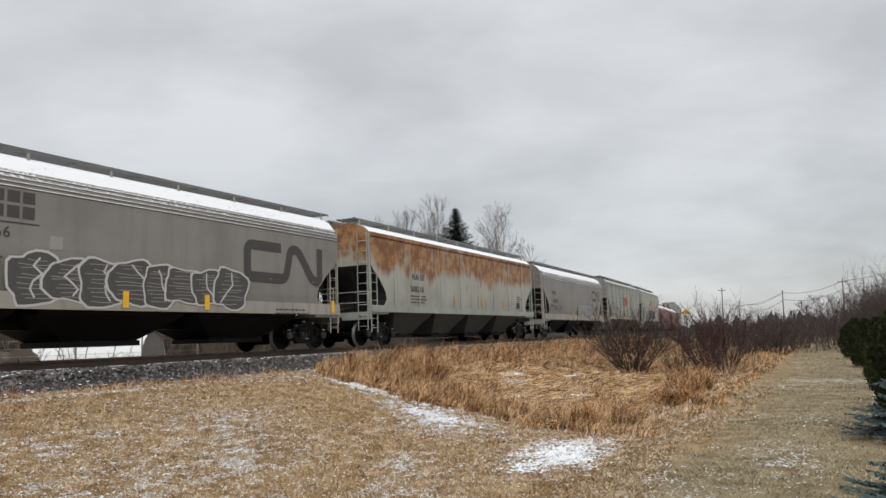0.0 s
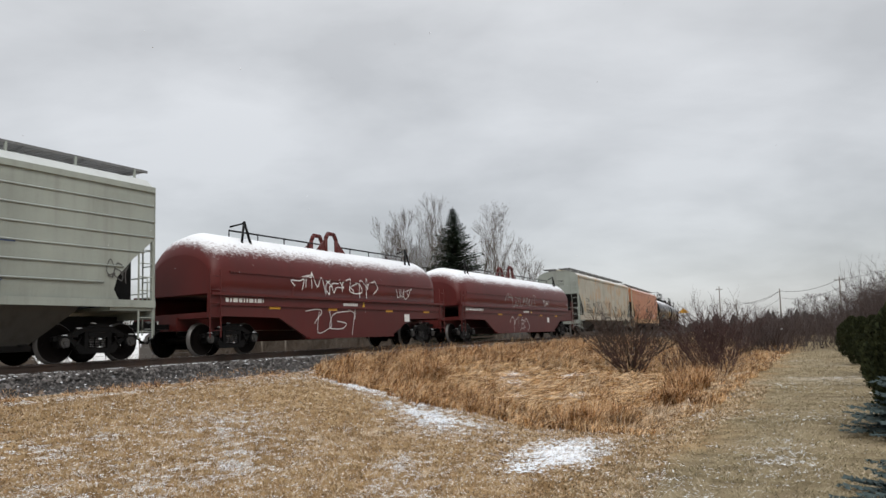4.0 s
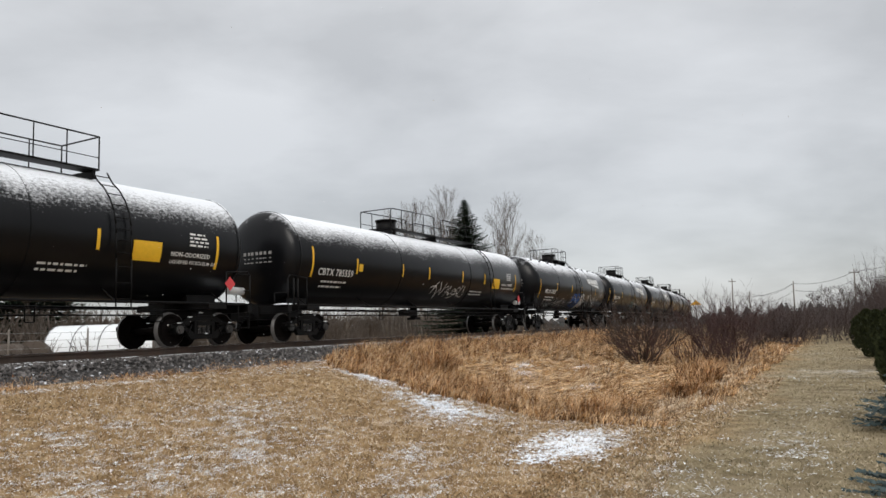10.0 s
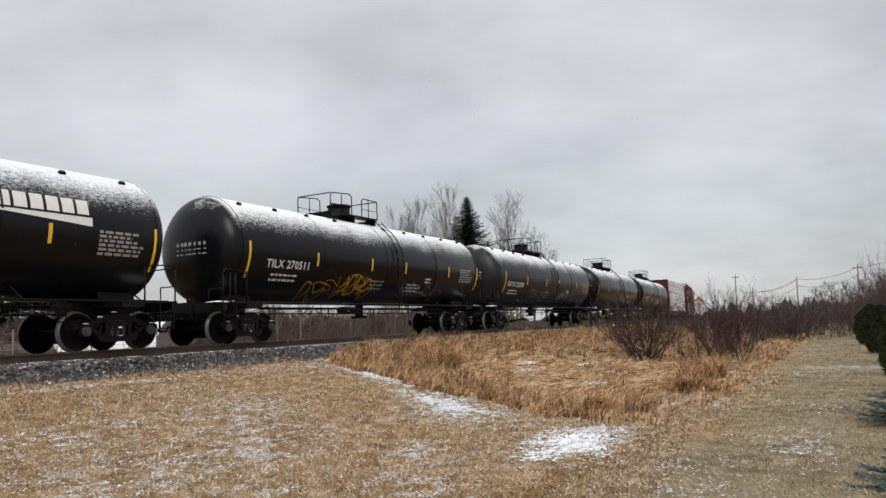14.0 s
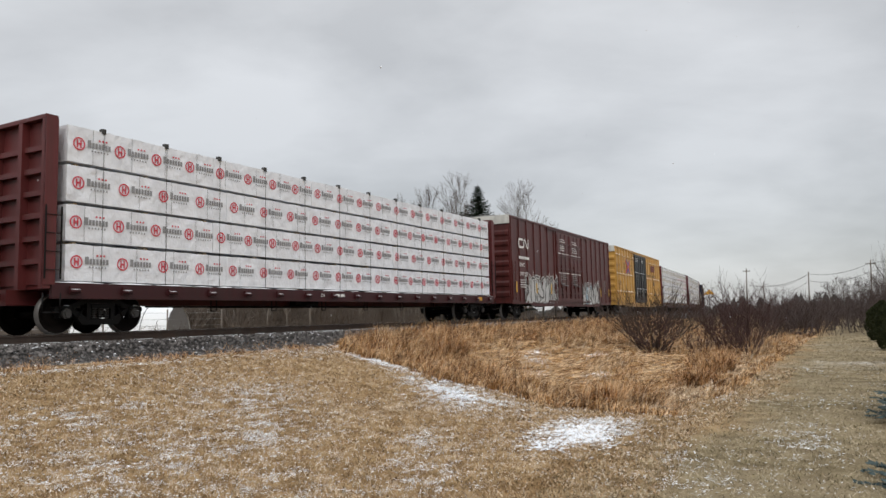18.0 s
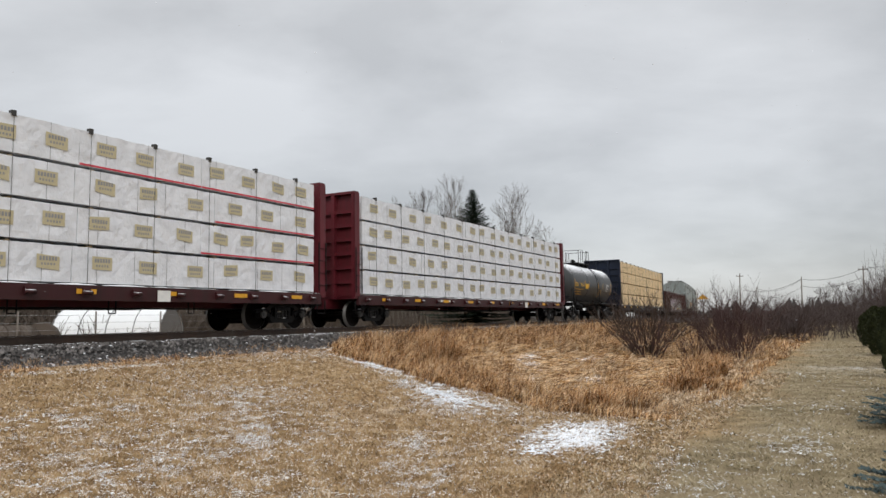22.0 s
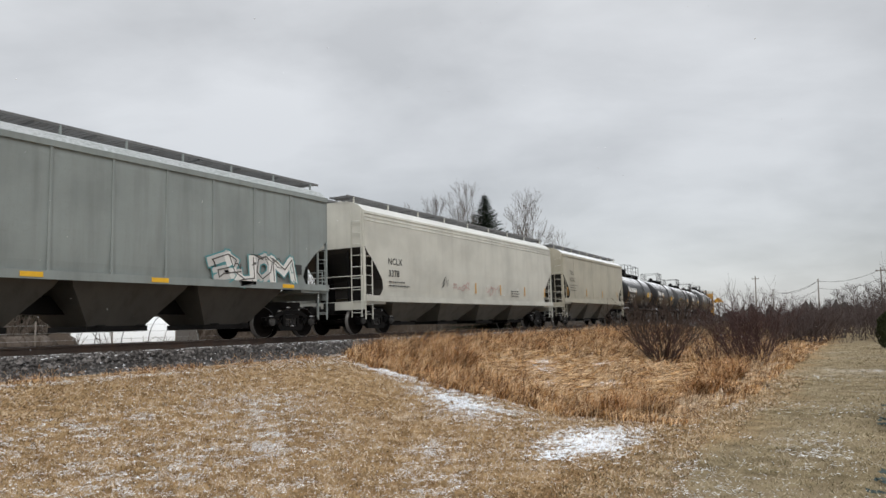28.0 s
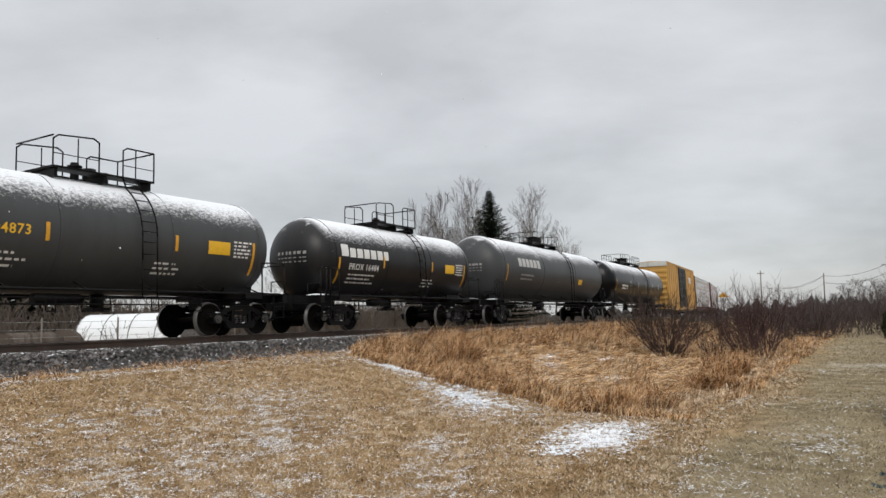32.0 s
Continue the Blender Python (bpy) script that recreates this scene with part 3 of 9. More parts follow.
def swollen(parent, place, x0, x1, z0, z1, palette, seed, n, label, hatch=9):
    """Fat rounded letters that overlap, filled dark, rimmed pale, with scratched lines across the fill. Palette: rim, fill, scratch."""
    rng = random.Random(seed)
    pieces = []
    cw = (x1 - x0) / n
    for i in range(n):
        cx, cz = x0 + cw * (i + .5), (z0 + z1) / 2 + rng.uniform(-.05, .05)
        rx, rz = cw * rng.uniform(.68, .90), (z1 - z0) / 2 * rng.uniform(.80, 1.05)
        ph, lob = rng.uniform(0, 6), rng.choice((2, 3, 4))
        outline = []
        for q in range(28):
            a = q * math.tau / 28
            m = 1 + .10 * math.sin(lob * a + ph) + .05 * math.sin(7 * a + ph)
            ca, sa = math.cos(a), math.sin(a)
            outline.append((cx + rx * m * math.copysign(abs(ca) ** .7, ca), max(z0 - .04, cz + rz * m * math.copysign(abs(sa) ** .7, sa))))
        base = .004 + .0016 * i
        for grow, off, k in ((1.0, base, 0), (.91, base + .0006, 1)):
            ring = [(cx + (u - cx) * grow, cz + (v - cz) * grow) for u, v in outline]
            pieces += [([(cx, cz), ring[q], ring[(q + 1) % 28]], off, k) for q in range(28)]
        for q in range(hatch):
            v = cz + rz * (-.72 + 1.44 * q / (hatch - 1)) + rng.uniform(-.02, .02)
            e = rx * .78 * math.sqrt(max(.1, 1 - ((v - cz) / rz) ** 2))
            u0, u1 = cx - e * rng.uniform(.5, 1), cx + e * rng.uniform(.5, 1)
            pieces += ribbon([(u0, v), ((u0 + u1) / 2, v + rng.uniform(-.03, .03)), (u1, v + rng.uniform(-.02, .02))], .014, base + .0011, 2)
        px, pz = cx + rng.uniform(-.3, .3) * rx, cz + rz * .75
        run = [(px, pz)]
        for q in range(5):
            px, pz = px + rng.uniform(-.35, .35) * rx, pz - rz * .28
            run.append((px, pz))
        pieces += ribbon(run, .045, base + .0013, 0)
    return decal("graffiti", place, pieces, palette, parent, label)


def wild(parent, place, x0, x1, z0, z1, palette, seed, n, label):
    """A sprayed field with a torn upper edge and dark interlocked letters on it, each edged pale. Palette: field, second field, dark, edge."""
    rng = random.Random(seed)
    pieces = []
    h = z1 - z0
    m = max(16, int((x1 - x0) / .09))
    for i in range(m):
        u0, u1 = x0 + (x1 - x0) * i / m, x0 + (x1 - x0) * (i + 1) / m
        f = (i + .5) / m
        env = min(1.0, 6 * f, 6 * (1 - f))
        t0 = [z0 + h * env * (.62 + .22 * noise.noise((q * 2.1, seed, 0)) + .28 * abs(noise.noise((q * 5.3, seed, 3)))) for q in (u0, u1)]
        spike = h * .22 * env * (rng.random() ** 3)
        low = z0 + h * .10 * rng.random()
        k = 1 if noise.noise((u0 * 1.3, seed, 9)) > .12 else 0
        pieces.append(([(u0, low), (u1, low), (u1, t0[1]), ((u0 + u1) / 2, min(z1, max(t0) + spike)), (u0, t0[0])], .0040 + .0002 * (i % 2), k))
    cw = (x1 - x0) / n
    for i in range(n):
        sk = SKELETONS[(seed + i * 5 + rng.randrange(4)) % len(SKELETONS)]
        tilt = rng.uniform(-.3, .3)
        pts = [(x0 + cw * (i + .1 + .9 * u + rng.uniform(-.16, .16)) + tilt * (v - .5) * cw, z0 + h * (.08 + .76 * min(1, max(0, v + rng.uniform(-.14, .14))))) for u, v in sk]
        fat = cw * rng.uniform(.16, .24)
        b = .0050 + .0020 * (i % 3)
        pieces += ribbon(pts, fat + .055, b, 3) + ribbon(pts, fat, b + .0009, 2)
        px, pz = rng.choice(pts)
        pieces.append(([(px - fat * .4, pz), (px + fat * .4, pz), (px + rng.uniform(-.5, .5) * cw, min(z1, pz + rng.uniform(.15, .35) * h))], b + .0005, 2))
        for q in range(4):
            px, pz = rng.choice(pts)
            run = [(px, pz)]
            for _ in range(3):
                px, pz = px + rng.uniform(-.3, .3) * cw, min(z1, max(z0, pz + rng.uniform(-.22, .22) * h))
                run.append((px, pz))
            pieces += ribbon(run, .018 + .02 * rng.random(), .0122 + .0006 * q, rng.choice((3, 3, 2, 0)))
    return decal("graffiti", place, pieces, palette, parent, label)


def bubbles(parent, place, blobs, palette, label):
    """Rounded sprayed shapes: rows of centre, half width, half height, colour; each with a pale rim."""
    pieces = []
    for j, (cx, cz, rx, rz, k) in enumerate(blobs):
        for grow, off, kk in ((1.12, .005, 0), (1.0, .009, k)):
            ring = [(cx + rx * grow * math.cos(i * math.tau / 20) * (1 + .05 * math.sin(3 * i)), cz + rz * grow * math.sin(i * math.tau / 20)) for i in range(20)]
            for i in range(20):
                pieces.append(([(cx, cz), ring[i], ring[(i + 1) % 20]], off + .0012 * j, kk))
    return decal("graffiti", place, pieces, palette, parent, label)


def scrawl(parent, place, x0, x1, z0, z1, material, seed, n=6, w=0.03, label=""):
    """A thin sprayed signature."""
    rng = random.Random(seed)
    pieces = []
    cw, h = (x1 - x0) / n, z1 - z0
    slant = rng.uniform(.1, .35)
    for i in range(n):
        sk = SKELETONS[rng.randrange(len(SKELETONS))]
        top = rng.uniform(.6, 1.0)
        low = rng.uniform(-.05, .2)
        raw = [(u + rng.uniform(-.34, .34), low + (top - low) * v + rng.uniform(-.28, .28)) for u, v in sk]
        pts = []
        for j in range(len(raw) - 1):
            a, b, c, d = raw[max(0, j - 1)], raw[j], raw[j + 1], raw[min(len(raw) - 1, j + 2)]
            for q in range(4):
                f = q / 4
                pts.append(tuple(b[m] + .5 * f * (c[m] - a[m] + f * (2 * a[m] - 5 * b[m] + 4 * c[m] - d[m] + f * (3 * (b[m] - c[m]) + d[m] - a[m]))) for m in (0, 1)))
        pts.append(raw[-1])
        pieces += ribbon([(x0 + cw * (i + 1.02 * u) + slant * v * h * .5, z0 + h * v) for u, v in pts], w * rng.uniform(.6, .95), 0.008 + .0012 * (i % 2), 0)
    return decal("graffiti", place, pieces, material, parent, label)


def ladder(bm, x0, x1, y, z0, z1, n, r=0.017):
    for x in (x0, x1):
        box(bm, x - r, x + r, y - r, y + r, z0, z1)
    for i in range(n):
        z = z0 + (z1 - z0) * (i + 0.5) / n
        rod(bm, (x0, y, z), (x1, y, z), r * 0.8, 5)


def wheel_profile(bm):
    for side in (-1, 1):
        c = 0.755 * side
        o = side
        prof = [(c + o * .02, .10), (c + o * .035, .14), (c + o * .015, .24), (c - o * .005, .34), (c + o * .045, .375), (c + o * .0505, .441), (c + o * .05, .452), (c - o * .035, .460), (c - o * .055, .485), (c - o * .075, .482), (c - o * .078, .38), (c - o * .03, .34), (c - o * .02, .24), (c - o * .05, .14), (c - o * .05, .10)]
        n = 28
        rings = [[(r * math.cos(i * math.tau / n), y, r * math.sin(i * math.tau / n)) for i in range(n)] for y, r in prof]
        vs = [[bm.verts.new(p) for p in ring] for ring in rings]
        for k, (a, b) in enumerate(zip(vs, vs[1:])):
            for i in range(n):
                f = bm.faces.new((a[i], a[(i + 1) % n], b[(i + 1) % n], b[i]))
                f.smooth = True
                f.material_index = 1 if k in (5, 6, 7) else 0
        for j in range(3):
            a = j * math.tau / 3
            rod(bm, (.27 * math.cos(a), c + o * .0, .27 * math.sin(a)), (.27 * math.cos(a), c + o * .022, .27 * math.sin(a)), .035, 6)
    rod(bm, (0, -.95, 0), (0, .95, 0), .085, 12)
    for s in (-1, 1):
        rod(bm, (0, .95 * s, 0), (0, 1.16 * s, 0), .10, 12)
        rod(bm, (.0, 1.16 * s, .05), (.0, 1.175 * s, .05), .018, 6)


def frame_side(bm):
    for s in (1,):
        y0, y1 = -.07, .07
        slab(bm, [(-1.14, .60), (-.74, .66), (-.40, .83), (.40, .83), (.74, .66), (1.14, .60), (1.14, .50), (.80, .54), (.36, .70), (-.36, .70), (-.80, .54), (-1.14, .50)], y0, y1)
        slab(bm, [(-.78, .56), (-.66, .56), (-.30, .33), (.30, .33), (.66, .56), (.78, .56), (.46, .20), (-.46, .20)], y0, y1)
        for x in (-.36, .26):
            slab(bm, [(x, .32), (x + .10, .32), (x + .10, .72), (x, .72)], y0 - .015, y1 + .015)
        for x in (-.89, .89):
            slab(bm, [(x - .15, .38), (x - .10, .34), (x - .10, .56), (x + .10, .56), (x + .10, .34), (x + .15, .38), (x + .15, .62), (x - .15, .62)], y0 - .02, y1 + .02)
        for x in (-.16, 0, .16):
            for j in range(5):
                rod(bm, (x, -.03, .345 + j * .052), (x, -.03, .378 + j * .052), .066, 8, None, 1)
        # bearing caps with their bolts, the adapters over them, a brake lever and bits of caught snow
        for x in (-.89, .89):
            rod(bm, (x, -.09, .46), (x, -.150, .46), .118, 16, .112, 2)
            rod(bm, (x, -.150, .46), (x, -.172, .46), .062, 12, .055, 2)
            for j in range(3):
                q = j * math.tau / 3 + .5
                rod(bm, (x + .082 * math.cos(q), -.15, .46 + .082 * math.sin(q)), (x + .082 * math.cos(q), -.168, .46 + .082 * math.sin(q)), .020, 6, None, 2)
            slab(bm, [(x - .13, .57), (x + .13, .57), (x + .10, .63), (x - .10, .63)], -.115, .1)
        for x in (-.62, .62):
            rod(bm, (x, -.085, .30), (x * .72, -.085, .60), .018, 6)
            slab(bm, [(x - .10, .585), (x + .10, .585), (x + .08, .675), (x - .08, .665)], -.082, .09)
        slab(bm, [(-.30, .835), (.30, .835), (.24, .90), (-.24, .90)], -.10, .10)
        for x, z in ((-.50, .79), (.33, .838), (-.12, .905), (.95, .632), (-.86, .632), (.05, .338)):
            slab(bm, [(x - .06, z), (x + .07, z), (x + .03, z + .018), (x - .04, z + .022)], -.088, -.03, 3)


def brake_beam(bm):
    box(bm, -.26, .26, -1.12, 1.12, .58, .69)
    box(bm, -.36, .36, -.30, .30, .69, .80)
    for x in (-.52, .52):
        box(bm, x - .05, x + .05, -.85, .85, .30, .40)
        for y in (-.72, .72):
            box(bm, x + (.05 if x < 0 else -.05) - .02, x + (.05 if x < 0 else -.05) + .02, y - .06, y + .06, .28, .62)


def trucks(car, tc):
    wheel = shape("wheelset", wheel_profile, WHEEL, RIM)
    side = shape("side_frame", frame_side, IRON, SPRING, CAPSTEEL, SNOW)
    beam = shape("bolster", brake_beam, IRON)
    for x in (-tc, tc):
        t = part("truck", beam, car, "black cast-steel four-wheel truck", pose(x, 0, 0))
        for y in (-1.02, 1.02):
            part("side_frame", side, t, at=pose(0, y, 0))
        for dx in (-.89, .89):
            w = part("wheelset", wheel, t, at=pose(dx, 0, .46))
            WHEELS.append((w, car, x + dx, dx))
    TRAIN.append((car, tc))


def knuckle(bm):
    box(bm, -.55, .0, -.07, .07, .78, .92)
    slab(bm, [(0, .70), (.16, .70), (.28, .78), (.28, .93), (.16, 1.0), (0, 1.0)], -.16, .12)
    pts = [(-.5, -.30, .80), (-.3, -.32, .60), (-.05, -.28, .46), (.22, -.18, .40), (.40, -.1, .44)]
    pipe(bm, pts, .022)


def draft_gear(car, half, lever_mat=None):
    k = shape("coupler", knuckle, IRON)
    part("coupler", k, car, "black coupler with a hanging air hose", pose(half - .28, 0, 0))
    part("coupler", k, car, "black coupler with a hanging air hose", pose(-half + .28, 0, 0, 0, 0, 180))


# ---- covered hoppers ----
SLOPE = paint("dark_slope_sheet", (0.030, 0.028, 0.026), grime=0.4, grime_col=(0.06, 0.05, 0.04), spec=0.3)



def grating(bm, half, y, z):
    """An open walkway: bearing bars along it, cross bars, edge angles and brackets."""
    for k in range(9):
        yy = y - .36 + .09 * k
        box(bm, -half, half, yy - .007, yy + .007, z, z + .028)
    n = int(half / .16)
    for k in range(-n, n + 1):
        box(bm, k * .16 - .010, k * .16 + .010, y - .36, y + .36, z + .004, z + .022)
    for yy in (y - .38, y + .38):
        box(bm, -half, half, yy - .014, yy + .014, z - .02, z + .045)
    for k in range(10):
        x = -half + .35 + (2 * half - .7) * k / 9
        box(bm, x - .022, x + .022, y - .38, y + .38, z - .06, z)


def hopper(label, L, body, sill, bays=None, kind="smooth", nb=3, top=4.12, roof=4.42, posts=None, trim=None, bay_mat=None, cut=3.05, board=None, curve=0.0, sz=(1.14, 1.37), eave=None, nribs=8, end_text=(), slope_mat=None, end_mat=None):
    car = thing("covered_hopper", label, "hopper car", "cars of the freight train")
    a = L / 2 - 1.0
    posts = posts or sill
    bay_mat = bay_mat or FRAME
    w = 1.52

    def hull(bm):
        zs = lambda f: sz[1] - .04 + f * (cut - sz[1] + .04)
        rows = [(zs(0), w - .06 - curve, a - .95), (zs(.17), w - .03 - curve * .6, a - 1.14), (zs(.36), w - .015 - curve * .2, a - 1.06), (zs(.65), w, a - .62), (zs(.91), w, a - .12), (cut, w, a), (cut + .4, w, a)]
        if eave:
            rows += [(eave, w, a), (eave + (top - eave) * .5, w - .04, a), (top, w - .13, a)]
        else:
            rows += [(top - .3, w - curve * .6, a), (top, w - .02 - curve * 1.5, a)]
        rise = roof - top
        rows += [(top + rise * .56, w - (.36 if eave else .27) - curve, a), (top + rise * .9, .86, a), (roof, .40, a)]
        loft(bm, [[(-e, -u, z), (e, -u, z), (e, u, z), (-e, u, z)] for z, u, e in rows])
        bm.normal_update()
        # end faces below the cut take the dark slope-sheet material
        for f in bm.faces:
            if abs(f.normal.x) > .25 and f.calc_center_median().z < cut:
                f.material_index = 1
            elif abs(f.normal.x) > .8:
                f.material_index = 2

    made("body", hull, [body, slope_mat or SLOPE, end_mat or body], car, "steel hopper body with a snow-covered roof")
    for s in (-1, 1):
        yy = s * w
        made("side_sill", lambda bm: box(bm, -a - .02, a + .02, min(yy, yy + s * .05), max(yy, yy + s * .05), *sz), sill, car)
        if kind != "curved":
            made("top_chord", lambda bm: box(bm, -a, a, min(yy, yy + s * .045), max(yy, yy + s * .045), top - .14, top), trim or body, car)
        else:
            for k in range(4 if eave else 3):
                zb = eave + .02 + (top - eave) * k / 4 if eave else top - .08 - .13 * k
                yb = s * (w - .13 * max(0, (zb - eave) / (top - eave)) ** 1.6 if eave else w - .01 - curve * (.8 - .26 * k))
                made("top_bead", lambda bm: rod(bm, (-a, yb, zb), (a, yb, zb), .022, 6), body, car)
    if kind == "ribs":
        n = nribs
        rib = shape(("rib", top, sz), lambda bm: slab(bm, [(-.035, sz[1]), (.035, sz[1]), (.03, top - .14), (-.03, top - .14)], -.028, .0), body)
        for i in range(n):
            x = -a + 1.75 + (2 * a - 3.5) * i / (n - 1)
            part("rib", rib, car, at=pose(x, -w, 0))
            part("rib", rib, car, at=pose(x, w + .03, 0))
    if kind == "beads":
        for i in range(6):
            z = sz[1] + .40 + i * .40
            e = a - (1.45 if z < 2.1 else .9 if z < 2.6 else .3 if z < 3 else .02)
            made("bead", lambda bm: rod(bm, (-e, -w, z), (e, -w, z), .028, 6), body, car)
    if kind == "smooth":
        seam = shape(("seam", top, sz), lambda bm: box(bm, -.012, .012, -.008, 0, sz[1], top - .15), body)
        for i in range(6):
            part("panel_seam", seam, car, at=pose(-a + 2.0 + (2 * a - 4.0) * i / 5, -w, 0))
    # bays below the sill
    run = 2 * a - 3.6
    bl = run / nb
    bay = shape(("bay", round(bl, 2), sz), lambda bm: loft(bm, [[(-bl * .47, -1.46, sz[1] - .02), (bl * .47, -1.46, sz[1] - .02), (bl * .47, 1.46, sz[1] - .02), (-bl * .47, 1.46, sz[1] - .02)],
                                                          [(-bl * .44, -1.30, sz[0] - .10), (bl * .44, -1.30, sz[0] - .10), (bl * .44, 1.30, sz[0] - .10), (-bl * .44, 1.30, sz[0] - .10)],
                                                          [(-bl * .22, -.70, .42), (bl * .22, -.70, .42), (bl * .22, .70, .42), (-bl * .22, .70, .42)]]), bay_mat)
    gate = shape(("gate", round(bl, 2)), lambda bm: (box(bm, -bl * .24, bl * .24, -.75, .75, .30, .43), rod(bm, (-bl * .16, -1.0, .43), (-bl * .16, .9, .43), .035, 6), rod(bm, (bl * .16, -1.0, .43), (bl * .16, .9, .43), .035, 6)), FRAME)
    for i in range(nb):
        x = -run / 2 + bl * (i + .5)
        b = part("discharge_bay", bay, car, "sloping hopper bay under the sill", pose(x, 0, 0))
        part("outlet_gate", gate, b)
    made("centre_sill", lambda bm: (box(bm, -L / 2 + .85, L / 2 - .85, -.22, .22, .72, 1.12)), FRAME, car)
    # walkway on the roof
    zb = top + (.60 if eave else .53)
    for s in (-1, 1):
        made("running_board", lambda bm: grating(bm, a + .25, s * .57, zb), board or GRATE, car, "open steel grating walkway on the roof")
    made("hatch", lambda bm: loft(bm, [[(-a + .6, -.28, roof - .03), (a - .6, -.28, roof - .03), (a - .6, .28, roof - .03), (-a + .6, .28, roof - .03)], [(-a + .65, -.22, roof + .16), (a - .65, -.22, roof + .16), (a - .65, .22, roof + .16), (-a + .65, .22, roof + .16)]]), body, car, "long trough hatch along the roof")
    # side uprights of the walkway seen above the roof edge
    rail = shape(("board_post", round(roof, 2), round(top, 2)), lambda bm: box(bm, -.025, .025, -.02, .02, top + .1, top + .55), posts)
    for i in range(9):
        part("board_post", rail, car, at=pose(-a + .15 + (2 * a - .3) * i / 8, -.95, 0))
    # ends: platform, uprights, ladders, rails
    post = shape(("corner_post", round(top, 2), sz), lambda bm: box(bm, -.035, .035, -.035, .035, sz[0] - .04, top + .02), posts)
    platform = shape(("end_platform", sz), lambda bm: (box(bm, -1.25, .06, -1.5, 1.5, sz[0] - .08, sz[0] + .01), box(bm, -.04, .06, -1.5, 1.5, sz[0] - .28, sz[0] - .08)), posts)
    lad = shape(("side_ladder", round(cut, 2)), lambda bm: ladder(bm, -.42, .0, -1.50, .52, cut - .15, 7, .016), posts)
    endlad = shape(("end_ladder", round(top, 2)), lambda bm: ([box(bm, -.014, .014, y - .014, y + .014, .6, top) for y in (-1.42, -1.0)], [rod(bm, (0, -1.42, .75 + .4 * i), (0, -1.0, .75 + .4 * i), .014, 5) for i in range(9)]), posts)
    guard = shape("end_rail", lambda bm: (pipe(bm, [(-.05, -1.35, 1.15), (-.05, -1.35, 2.05), (-.05, 1.35, 2.05), (-.05, 1.35, 1.15)], .018), pipe(bm, [(-.05, -1.35, 1.65), (-.05, 1.35, 1.65)], .015)), posts)
    stay = shape(("slope_brace", sz), lambda bm: rod(bm, (-.9, 0, sz[0]), (-.25, 0, 2.75), .05, 6), FRAME)
    for s in (-1, 1):
        turn = 0 if s > 0 else 180
        for y in (-1.46, 1.46):
            part("corner_post", post, car, at=pose(s * a, y, 0))
        p = part("end_platform", platform, car, at=pose(s * a, 0, 0, 0, 0, turn))
        part("end_rail", guard, p)
        for y in (-.55, .55):
            part("slope_brace", stay, p, at=pose(0, y, 0))
        part("side_ladder", lad, car, at=pose(a - .02 if s > 0 else -a + .44, 0, 0))
        part("end_ladder", endlad, car, at=pose(s * (a + .10), 0, 0))
    bw = shape("brake_wheel", lambda bm: ([rod(bm, (0, .26 * math.cos(i * math.tau / 14), .26 * math.sin(i * math.tau / 14)), (0, .26 * math.cos((i + 1) * math.tau / 14), .26 * math.sin((i + 1) * math.tau / 14)), .016, 5) for i in range(14)], [rod(bm, (0, 0, 0), (0, .26 * math.cos(i * math.tau / 5), .26 * math.sin(i * math.tau / 5)), .012, 5) for i in range(5)]), IRON)
    part("brake_wheel", bw, car, "round hand-brake wheel on the end platform", pose(-a - .02, .55, 1.75))
    # the open ends under the slope sheets: a web in the middle, the air reservoir and brake cylinder
    web = shape(("centre_web", sz, round(cut, 2)), lambda bm: slab(bm, [(-1.2, sz[0]), (-.06, sz[0]), (-.06, cut - .06), (-.3, cut - .2), (-.8, 2.35), (-1.15, 1.9)], -.03, .03), FRAME)
    tankm = shape(("air_reservoir", sz), lambda bm: rod(bm, (-.75, -.75, sz[0] + .28), (-.75, .35, sz[0] + .28), .19, 12), FRAME)
    valve = shape(("brake_cylinder", sz), lambda bm: (rod(bm, (-.85, -.6, sz[0] + .62), (-.35, -.6, sz[0] + .62), .13, 10), rod(bm, (-.35, -.6, sz[0] + .62), (-.08, -.6, sz[0] + .62), .03, 6), box(bm, -.9, -.3, -.7, -.5, sz[0], sz[0] + .5)), IRON)
    for s in (-1, 1):
        turn = 0 if s > 0 else 180
        for y in (-.72, .72):
            part("shear_plate", web, car, at=pose(s * a, y, 0, 0, 0, turn))
        part("air_reservoir" if s > 0 else "brake_cylinder", tankm if s > 0 else valve, car, at=pose(s * a, 0, 0, 0, 0, turn))
    draft_gear(car, L / 2)
    trucks(car, L / 2 - 2.25)
    front = lambda u, z, o: (-a - .004 - o, -u, z)
    for k, text in enumerate(end_text):
        lettering(car, front, text, -.1, top - .42 - .24 * k, .20, DARKTXT)
    return car, a, flat(w + .002)


# ---- tank cars ----


